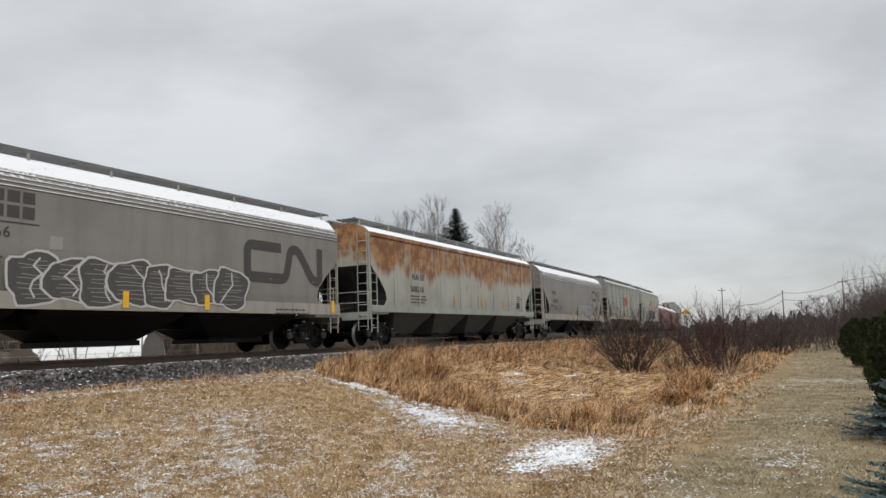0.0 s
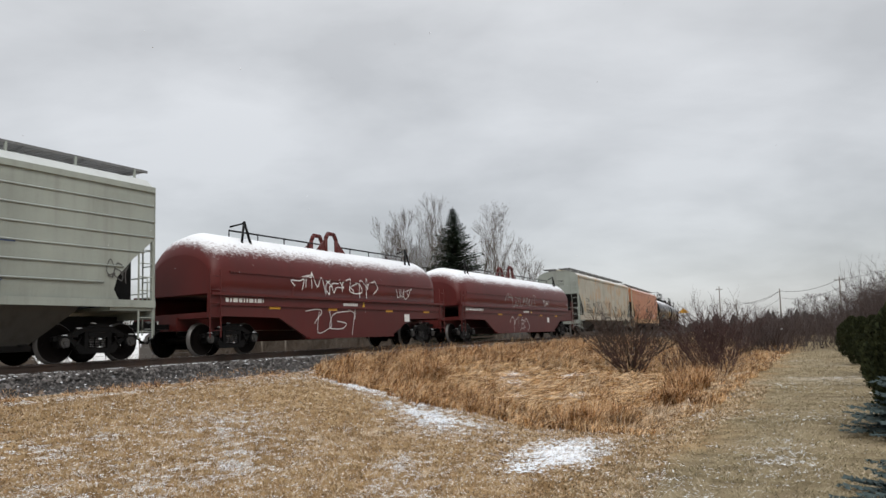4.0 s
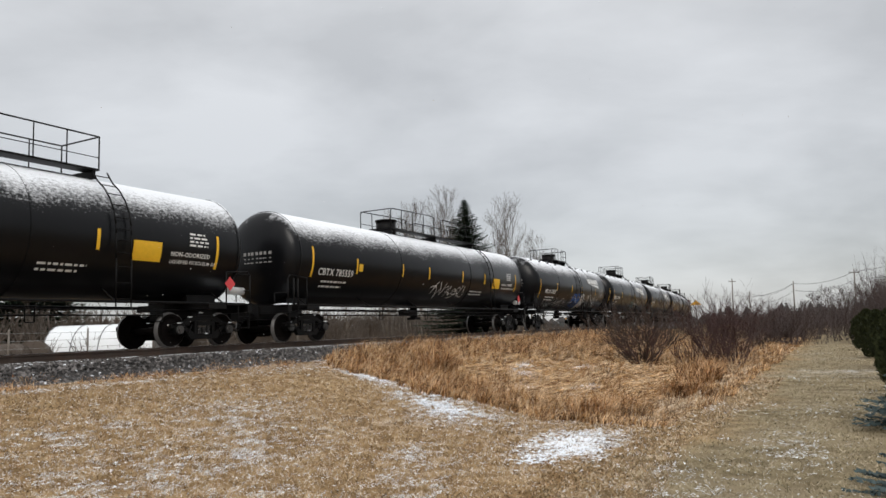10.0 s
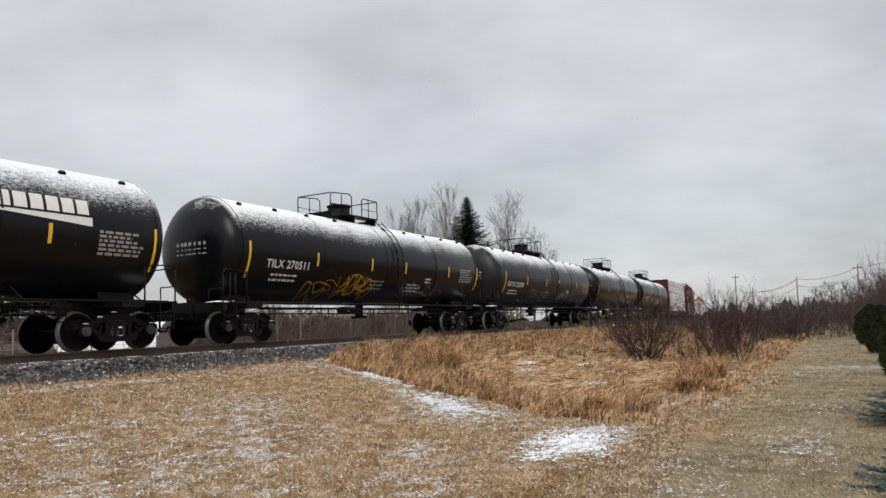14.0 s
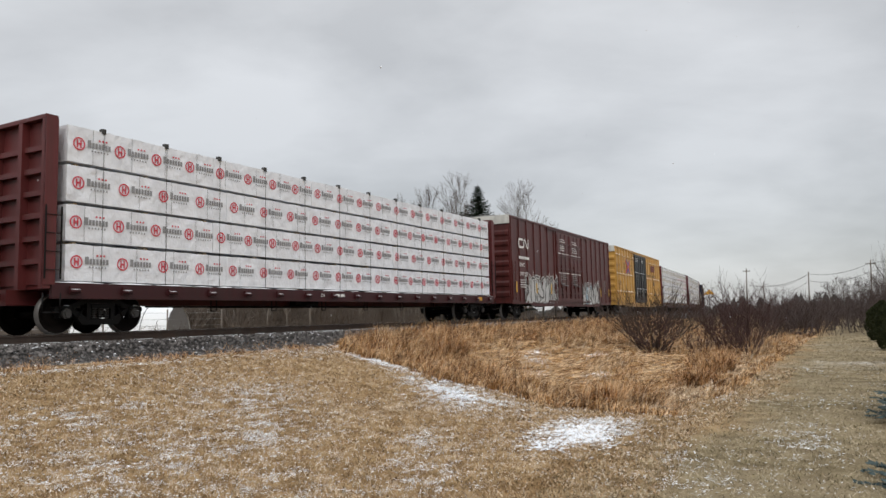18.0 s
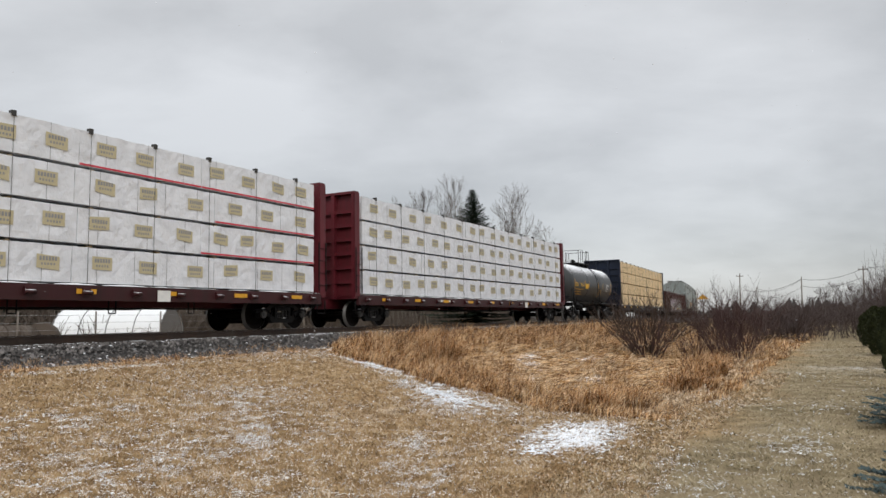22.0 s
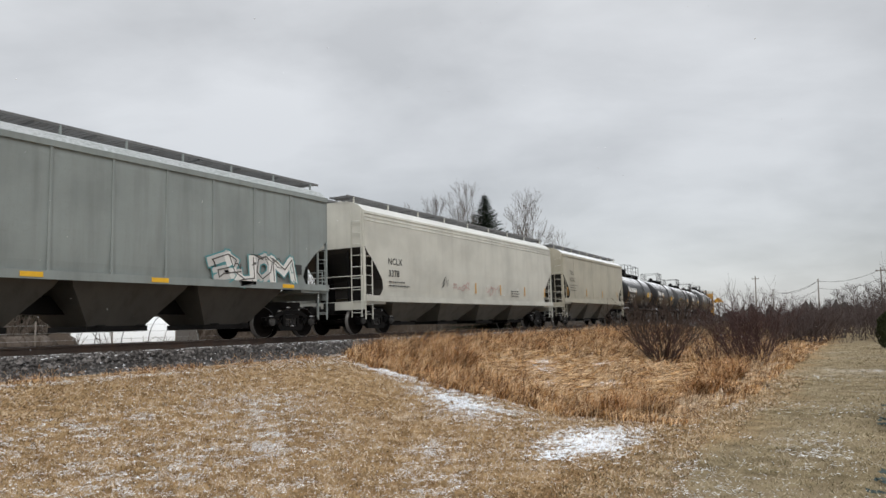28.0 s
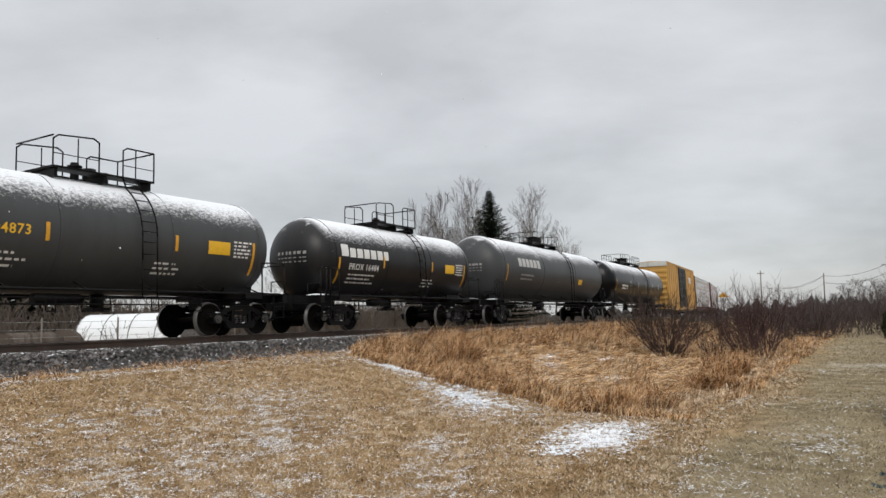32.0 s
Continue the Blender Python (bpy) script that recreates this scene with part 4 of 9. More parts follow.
def tank(label, L, r, zc, mat, pl=2.6, xp=0.0, lugs=False, depth=.8, tapes=(), frame_mat=None, ladder_x=None, seams=4, valve="dome", dome=0.0, rail=.62):
    car = thing("tank_car", label, "tank car", "cars of the freight train")
    h = L / 2 - .80
    fm = frame_mat or FRAME
    n = 40

    def shell(bm):
        rings = []
        prof = [(-h + depth * (1 - math.cos(a)), r * math.sin(a)) for a in [math.pi / 2 * k / 9 for k in range(1, 10)]]
        prof = prof + [(-x, q) for x, q in reversed(prof)]
        rings = [[(x, q * math.cos(i * math.tau / n), zc + q * math.sin(i * math.tau / n)) for i in range(n)] for x, q in prof]
        loft(bm, rings, True, True, True)

    made("tank_shell", shell, mat, car, "cylindrical steel tank with snow lying along its top")
    band = shape(("weld_seam", r, zc), lambda bm: loft(bm, [[(x, q * math.cos(i * math.tau / n), zc + q * math.sin(i * math.tau / n)) for i in range(n)] for x, q in ((-.025, r - .004), (-.025, r + .012), (.025, r + .012), (.025, r - .004))], True, False, False), mat)
    for i in range(seams):
        part("weld_seam", band, car, at=pose(-h + depth + (2 * h - 2 * depth) * i / (seams - 1), 0, 0))
    if lugs:
        lug = shape("lug", lambda bm: slab(bm, [(-.09, -.02), (.09, -.02), (.06, .07), (-.06, .07)], -.04, .04), IRON)
        k = int((2 * h - 2) / 1.35)
        for i in range(k):
            x = -h + 1.2 + (2 * h - 2.4) * i / (k - 1)
            if abs(x - dome) > .7:
                part("lug", lug, car, at=pose(x, -r * math.cos(radians(56)), zc + r * math.sin(radians(56)), 34))
    place = round_side(r, zc)
    # platform, railings, dome
    zt = zc + r + .10
    dk = part("top_platform", shape(("deck", pl, r, zc), lambda bm: (box(bm, -pl, pl, -.75, -.32, zt, zt + .05), box(bm, -pl, pl, .32, .75, zt, zt + .05), box(bm, -pl, -pl + .35, -.32, .32, zt, zt + .05), [box(bm, x - .04, x + .04, -.7, .7, zc + r * .93, zt) for x in (-pl + .1, 0, pl - .1)]), IRON), car, "black steel walkway round the valves", pose(xp, 0, 0))
    rr = shape(("handrail", pl, r, zc, rail), lambda bm: (pipe(bm, [(-pl, -.74, zt), (-pl, -.74, zt + rail - .12), (-pl + .12, -.74, zt + rail - .02), (-.35, -.74, zt + rail + .06), (-.2, -.74, zt + rail - .02), (-.2, -.74, zt)], .020, 6), pipe(bm, [(.45, -.74, zt), (.45, -.74, zt + rail - .08), (.56, -.74, zt + rail), (pl, -.74, zt + rail), (pl, -.74, zt)], .020, 6),
                                                    [rod(bm, (x, -.74, zt), (x, -.74, zt + rail - .02), .017, 6) for x in ([-pl * .78, -pl * .55, -pl * .3, pl * .35, pl * .57, pl * .78] if pl > 3 else [-pl * .55, pl * .6])], rod(bm, (-pl, -.74, zt + .33), (-.2, -.74, zt + .33), .012, 5), rod(bm, (.45, -.74, zt + .33), (pl, -.74, zt + .33), .012, 5)), IRON)
    part("handrail", rr, dk)
    part("handrail", rr, dk, at=pose(0, 1.48, 0))
    part("end_handrail", shape(("end_handrail", pl, r, zc, rail), lambda bm: (pipe(bm, [(pl, -.74, zt + rail), (pl, .74, zt + rail)], .020), pipe(bm, [(-pl, -.74, zt + rail - .04), (-pl, .74, zt + rail - .04)], .020)), IRON), dk)
    if valve == "dome":
        part("valve_dome", shape(("dome", r, zc), lambda bm: (rod(bm, (0, 0, zc + r - .1), (0, 0, zt + .42), .42, 18), rod(bm, (0, 0, zt + .42), (0, 0, zt + .48), .46, 18)), IRON), dk, "black round valve housing", pose(dome - xp, 0, 0))
    else:
        part("valves", shape(("valves", r, zc), lambda bm: (rod(bm, (-.25, 0, zc + r - .1), (-.25, 0, zt + .35), .10, 10), rod(bm, (-.25, 0, zt + .22), (-.25, 0, zt + .28), .17, 10), rod(bm, (.2, .1, zc + r - .1), (.2, .1, zt + .28), .16, 12), rod(bm, (.2, .1, zt + .14), (.2, .1, zt + .2), .24, 12), rod(bm, (.5, -.1, zc + r - .1), (.5, -.1, zt + .2), .08, 8)), IRON), dk, "cluster of dark valve fittings", pose(dome - xp, 0, 0))
    # ladder down the near side
    lx = xp + pl * .62 if ladder_x is None else ladder_x
    pts = [(-.70, zt)] + [(-(r + .09) * math.cos(radians(q)), zc + (r + .09) * math.sin(radians(q))) for q in (56, 44, 32, 20, 8, 0)] + [(-(r + .10), zc - .6), (-(r + .10), 1.02)]

    def rungs(bm):
        for x in (-.21, .21):
            pipe(bm, [(x, y, z) for y, z in pts], .02, 5)
        for (y0, z0), (y1, z1) in zip(pts, pts[1:]):
            k = max(1, round(math.hypot(y1 - y0, z1 - z0) / .36))
            for i in range(k):
                f = (i + .5) / k
                rod(bm, (-.21, y0 + (y1 - y0) * f, z0 + (z1 - z0) * f), (.21, y0 + (y1 - y0) * f, z0 + (z1 - z0) * f), .014, 5)

    part("ladder", shape(("tank_ladder", r, zc), rungs, IRON), car, "black ladder up the side of the tank", pose(lx, 0, 0))
    # running rail and rigging along the bottom
    made("side_rail", lambda bm: (rod(bm, (-h + .2, -1.42, 1.16), (h - .2, -1.42, 1.16), .035, 6), rod(bm, (-h + .2, 1.42, 1.16), (h - .2, 1.42, 1.16), .035, 6), [rod(bm, (x, -1.42, 1.16), (x, -.9, zc - r * .82), .022, 5) for x in [-h + 1 + i * (2 * h - 2) / 5 for i in range(6)]]), fm, car, "thin rail along the tank's foot")
    made("brake_rigging", lambda bm: (rod(bm, (-h + 2, -.75, .86), (h - 2, -.75, .86), .02, 5), rod(bm, (-h + 2, -.85, 1.0), (h - 2, -.85, 1.0), .015, 5), rod(bm, (-1.6, -.5, .98), (-.5, -.5, .98), .14, 10), [pipe(bm, [(x, -.8, 1.05), (x, -.8, .70), (x + .22, -.8, .70), (x + .22, -.8, 1.05)], .016, 5) for x in [-h + 2.6 + i * (2 * h - 5.4) / 4 for i in range(5)]]), FRAME, car)
    made("bottom_outlet", lambda bm: (rod(bm, (.3, 0, zc - r + .05), (.3, 0, .72), .17, 10), box(bm, .05, .55, -.2, .2, .70, .80)), FRAME, car)
    end = shape(("stub_sill", r, zc), lambda bm: (box(bm, -1.9, .25, -.30, .30, .74, 1.22), slab(bm, [(-1.55, 1.2), (-.55, 1.2), (-.45, zc - r * .55), (-1.65, zc - r * .55)], -.78, .78), box(bm, -1.4, -.75, -1.45, 1.45, 1.02, 1.20), box(bm, .05, .22, -1.48, 1.48, .92, 1.16), box(bm, -.75, .22, -1.48, -1.0, 1.13, 1.17)), fm)
    hoop = shape(("end_grab", r), lambda bm: (pipe(bm, [(.18, -1.44, 1.1), (.18, -1.44, 1.98), (.08, -1.44, 2.1), (-.75, -1.44, 2.04), (-.75, -1.44, 1.1)], .022), pipe(bm, [(.18, -1.44, 1.55), (.18, -.9, 1.55), (.18, -.9, 1.1)], .018), pipe(bm, [(.18, -1.44, 2.02), (.18, 1.44, 2.02)], .018), [box(bm, x - .012, x + .012, -1.47, -1.41, .45, 1.1) for x in (-.30, .12)], [box(bm, -.30, .12, -1.47, -1.41, z - .012, z + .012) for z in (.48, .80)]), fm)
    for s in (-1, 1):
        e = part("stub_sill", end, car, "black end sill carrying the tank", pose(s * (L / 2 - .98), 0, 0, 0, 0, 0 if s > 0 else 180))
        if s > 0:
            part("end_grab", hoop, e)
        else:
            part("end_grab", shape(("end_grab_b", r), lambda bm: (pipe(bm, [(-.18, -1.44, 1.1), (-.18, -1.44, 1.98), (-.08, -1.44, 2.1), (.75, -1.44, 2.04), (.75, -1.44, 1.1)], .022), pipe(bm, [(-.18, -1.44, 1.55), (-.18, -.9, 1.55), (-.18, -.9, 1.1)], .018), [rod(bm, (x, -1.44, 1.1), (x, -1.44, 2.0), .03, 6) for x in (.1, .3)], [box(bm, x - .012, x + .012, -1.47, -1.41, .45, 1.1) for x in (.30, -.12)], [box(bm, -.12, .30, -1.47, -1.41, z - .012, z + .012) for z in (.48, .80)]), fm), car, at=pose(-(L / 2 - .98), 0, 0))
        part("snow_patch", shape("end_snow", lambda bm: loft(bm, [[(-.7, -1.44, 1.172), (.1, -1.44, 1.172), (.1, -1.05, 1.172), (-.7, -1.05, 1.172)], [(-.6, -1.4, 1.21), (.02, -1.4, 1.20), (.02, -1.1, 1.21), (-.6, -1.1, 1.20)]]), SNOW), car, "snow on the end step", pose(s * (L / 2 - .98) + (.25 if s < 0 else 0), 0, 0))
    for tx, t0, t1, m in tapes:
        decal("reflector", place, patch(tx, tx + .09, t0, t1, .008, 0, 8), m, car, "upright yellow reflective stripe")
    draft_gear(car, L / 2)
    trucks(car, L / 2 - 2.2)
    return car, h, place


# ---- boxcars ----


def boxcar(label, L, mat, door_mat, end_mat, top=5.10, hribs=False, nposts=18, doors=(-.5, 3.2), roof_mat=None, belt_mat=None, end_text=""):
    car = thing("boxcar", label, "boxcar", "cars of the freight train")
    a = L / 2 - .95
    w = 1.53
    made("body", lambda bm: loft(bm, [[(-a, -w, z), (a, -w, z), (a, w, z), (-a, w, z)] for z in (.80, top)]), mat, car, "tall steel box body")
    made("roof", lambda bm: (slab_roof(bm, a, w, top)), roof_mat or mat, car, "low-pitched ribbed metal roof")
    d0, d1 = doors
    dm = (d0 + d1) / 2
    post = shape(("side_post", top, mat.name), lambda bm: slab(bm, [(-.05, .90), (.05, .90), (.05, top - .08), (-.05, top - .08)], -.05, 0), mat)
    pitch = (2 * a - .2) / nposts
    for i in range(nposts + 1):
        x = -a + .1 + pitch * i
        if not (d0 - .12 < x < d1 + .12):
            part("side_post", post, car, at=pose(x, -w, 0))
            part("side_post", post, car, at=pose(x, w + .05, 0))
    if hribs:
        for z in (1.80, 3.17, 4.64):
            for x0, x1 in ((-a, d0 - .1), (d1 + .1, a)):
                made("side_belt", lambda bm: box(bm, x0, x1, -w - .055, -w, z - .04, z + .04), belt_mat or mat, car)

                def ridge(bm):
                    x = x0 + .06
                    while x < x1 - .2:
                        e = min(x1 - .03, x + pitch - .10)
                        hgt = .022 + .03 * random.random()
                        loft(bm, [[(x, -w - .05, z + .041), (x, -w, z + .041), (x, -w, z + .041 + hgt * .6)], [((x + e) / 2, -w - .052, z + .041), ((x + e) / 2, -w, z + .041), ((x + e) / 2, -w, z + .041 + hgt * 1.3)], [(e, -w - .05, z + .041), (e, -w, z + .041), (e, -w, z + .041 + hgt * .7)]])
                        x += pitch
                made("snow_line", ridge, SNOW, car, "thin ridge of snow caught on the belt")["kind"] = "stuff"
    made("side_sill", lambda bm: (box(bm, -a, a, -w - .03, -w, .76, .90), slab(bm, [(-a + 2.6, .78), (a - 2.6, .78), (a - 3.2, .64), (-a + 3.2, .64)], -w - .02, -w + .05)), mat, car)
    made("roof_eave", lambda bm: box(bm, -a, a, -w - .05, -w, top - .10, top), mat, car)
    # two plug doors
    for x0, x1 in ((d0, dm - .02), (dm + .02, d1)):
        dw = x1 - x0
        d = made("door", lambda bm: (box(bm, x0, x1, -w - .06, -w, 1.0, top - .22)), door_mat, car, "ribbed plug door with locking bars")
        for i in range(4):
            x = x0 + .1 + (dw - .2) * i / 3
            made("locking_bar", lambda bm: rod(bm, (x, -w - .085, 1.14), (x, -w - .085, top - .3), .022, 6), door_mat, d)
        for z in ((1.2, 2.15, 3.5, 4.9) if hribs else (1.45, 2.15, 2.9, 3.65, 4.4)):
            made("door_rib", lambda bm: box(bm, x0 + .04, x1 - .04, -w - .105, -w - .06, z - .035, z + .035), DOORRIB if hribs else door_mat, d)
            if hribs and 2 < z < 4:
                made("snow_line", lambda bm: loft(bm, [[(x, -w - .10, z + .036), (x, -w - .06, z + .036), (x, -w - .06, z + .07)] for x in (x0 + .06, x1 - .06)]), SNOW, d)
        for hx, hz in ((.28, 1.75), (.62, 1.62), (.30, 2.75)):
            made("lock_box", lambda bm: box(bm, x0 + dw * hx, x0 + dw * hx + .16, -w - .13, -w - .06, hz, hz + .34), door_mat, d)
        made("lock_handle", lambda bm: (rod(bm, (x0 + dw * .25, -w - .14, 1.95), (x0 + dw * .75, -w - .14, 1.88), .022, 6), rod(bm, (x0 + dw * .25, -w - .14, 1.95), (x0 + dw * .25, -w - .10, 2.2), .02, 6)), GRATE, d, "grey steel locking handle")
    made("door_track", lambda bm: box(bm, d0 - 1.6, d1 + 1.6, -w - .10, -w - .03, .90, .98), mat, car)
    made("door_track", lambda bm: box(bm, d0 - 1.6, d1 + 1.6, -w - .09, -w - .05, top - .20, top - .14), mat, car)
    # corrugated ends
    for s in (-1, 1):
        made("end_wall", lambda bm: (box(bm, *sorted((s * a, s * (a + .02))), -w, w, .80, top)), end_mat, car, "horizontally ribbed end")
        for z in [1.25 + .52 * i for i in range(7)]:
            made("end_rib", lambda bm: slab_x(bm, s, a + .02, w - .08, z), end_mat, car)
        made("end_cap", lambda bm: box(bm, *sorted((s * (a + .02), s * (a + .10))), -w, w, top - .42, top + .02), WHITEPANEL, car, "white panel along the top of the end")
        lad = shape("box_ladder", lambda bm: ladder(bm, -.40, .0, -1.60, .95, 2.95, 5, .016), mat)
        part("side_ladder", lad, car, at=pose(a - .06 if s > 0 else -a + .46, 0, 0))
        part("sill_step", shape("sill_step", lambda bm: pipe(bm, [(-.2, -1.5, .95), (-.2, -1.5, .5), (.2, -1.5, .5), (.2, -1.5, .95)], .018), IRON), car, at=pose(s * (a - .3), 0, 0))
    if end_text:
        lettering(car, lambda u, z, o: (-a - .105 - o, -u, z), end_text, -.2, top - .28, .17, DARKTXT)
    made("centre_sill", lambda bm: (box(bm, -L / 2 + .7, L / 2 - .7, -.25, .25, .70, .98), [box(bm, x - .12, x + .12, -1.45, 1.45, .80, .98) for x in (-a + 1.6, -2.8, 0, 2.8, a - 1.6)], rod(bm, (-3.5, -.6, .78), (-2.3, -.6, .78), .17, 10), rod(bm, (2.4, -.6, .76), (3.2, -.6, .76), .2, 10)), FRAME, car)
    draft_gear(car, L / 2)
    trucks(car, L / 2 - 2.65)
    return car, a, flat(w + .002)


def slab_x(bm, s, x, w, z):
    v = [[(s * x, y, z - .17), (s * (x + .07), y, z - .07), (s * (x + .07), y, z + .07), (s * x, y, z + .17)] for y in (-w, w)]
    loft(bm, v)


def slab_roof(bm, a, w, top):
    loft(bm, [[(-a, -w - .04, top - .02), (a, -w - .04, top - .02), (a, w + .04, top - .02), (-a, w + .04, top - .02)], [(-a, -w - .04, top), (a, -w - .04, top), (a, w + .04, top), (-a, w + .04, top)], [(-a, -.02, top + .10), (a, -.02, top + .10), (a, .02, top + .10), (-a, .02, top + .10)]])


DOORRIB = paint("black_door_rib", (0.028, 0.032, 0.036), grime=0.3, snow=.95, snow_from=.5, snow_width=.2)
WHITEPANEL = paint("white_end_panel", (0.62, 0.62, 0.58), grime=0.4)

# ---- centre-beam lumber flats ----


def wrap_material(name, col, gloss):
    m, nt, b = fresh(name)
    co = nt.nodes.new("ShaderNodeTexCoord").outputs["Object"]
    oi = nt.nodes.new("ShaderNodeObjectInfo")
    shift = nt.nodes.new("ShaderNodeVectorMath")
    shift.operation = "SCALE"
    comb = nt.nodes.new("ShaderNodeCombineXYZ")
    link(nt, oi.outputs["Random"], comb.inputs[0])
    link(nt, comb.outputs[0], shift.inputs[0])
    shift.inputs["Scale"].default_value = 37.0
    add = nt.nodes.new("ShaderNodeVectorMath")
    link(nt, co, add.inputs[0])
    link(nt, shift.outputs[0], add.inputs[1])
    v = add.outputs[0]
    fold = noise_of(nt, mapped(nt, v, (2.2, 2.0, 2.6)), 1.0, 3.0, 0.5)
    crease = noise_of(nt, mapped(nt, v, (7.0, 6.0, 5.0)), 1.0, 3.0, 0.5)
    link(nt, mix_of(nt, ramp_of(nt, fold, 0.35, 0.75), rgb(col), rgb(col, 0.86)), b.inputs["Base Color"])
    b.inputs["Roughness"].default_value = gloss
    bump_of(nt, b, math_of(nt, "ADD", math_of(nt, "MULTIPLY", fold, 1.5), crease), 0.55, 0.05)
    return m


def board_material():
    m, nt, b = fresh("sawn_board_ends")
    co = nt.nodes.new("ShaderNodeTexCoord").outputs["Object"]
    oi = nt.nodes.new("ShaderNodeObjectInfo")
    shift = nt.nodes.new("ShaderNodeVectorMath")
    shift.operation = "MULTIPLY_ADD"
    link(nt, oi.outputs["Random"], shift.inputs[0])
    shift.inputs[1].default_value = (23.0, 3.0, 0.0)
    link(nt, co, shift.inputs[2])
    v = shift.outputs[0]
    f = noise_of(nt, mapped(nt, v, (0.6, 3.0, 26.0)), 1.0, 4.0, 0.6)
    gap = noise_of(nt, mapped(nt, v, (0.28, 0.0, 34.0)), 1.0, 2.0, 0.5)
    w = nt.nodes.new("ShaderNodeTexWave")
    w.bands_direction = "Z"
    w.inputs["Scale"].default_value, w.inputs["Distortion"].default_value = 7.8, 0.15
    link(nt, co, w.inputs["Vector"])
    c = mix_of(nt, f, (0.68, 0.50, 0.27, 1), (0.86, 0.68, 0.42, 1))
    c = mix_of(nt, math_of(nt, "MULTIPLY", oi.outputs["Random"], 0.2), c, (0.46, 0.29, 0.14, 1))
    c = mix_of(nt, math_of(nt, "MULTIPLY", ramp_of(nt, w.outputs["Fac"], 0.2, 0.0), 0.06), c, (0.22, 0.12, 0.055, 1))
    c = mix_of(nt, math_of(nt, "MULTIPLY", ramp_of(nt, gap, 0.58, 0.64), 0.8), c, (0.12, 0.065, 0.03, 1))
    link(nt, c, b.inputs["Base Color"])
    b.inputs["Roughness"].default_value = 0.75
    return m


WRAP = wrap_material("white_plastic_wrap", (0.80, 0.82, 0.86), 0.38)
WRAP2 = wrap_material("pale_plastic_wrap", (0.76, 0.78, 0.82), 0.42)
BOARDS = board_material()
STRAP = plain("dark_strap", (0.035, 0.033, 0.03), 0.6)
TAN = plain("tan_print", (0.50, 0.44, 0.28), 0.6)
GREYPRINT = plain("grey_print", (0.26, 0.26, 0.265), 0.6)
REDPRINT = plain("red_print", (0.55, 0.04, 0.07), 0.6)
BLOCK = bark("pine_bearer", (0.35, 0.24, 0.13), (0.5, 0.36, 0.2))


def disc(cx, cz, r0, r1, n=18):
    out = []
    for i in range(n):
        a, b = i * math.tau / n, (i + 1) * math.tau / n
        out.append([(cx + r0 * math.cos(a), cz + r0 * math.sin(a)), (cx + r1 * math.cos(a), cz + r1 * math.sin(a)), (cx + r1 * math.cos(b), cz + r1 * math.sin(b)), (cx + r0 * math.cos(b), cz + r0 * math.sin(b))])
    return out


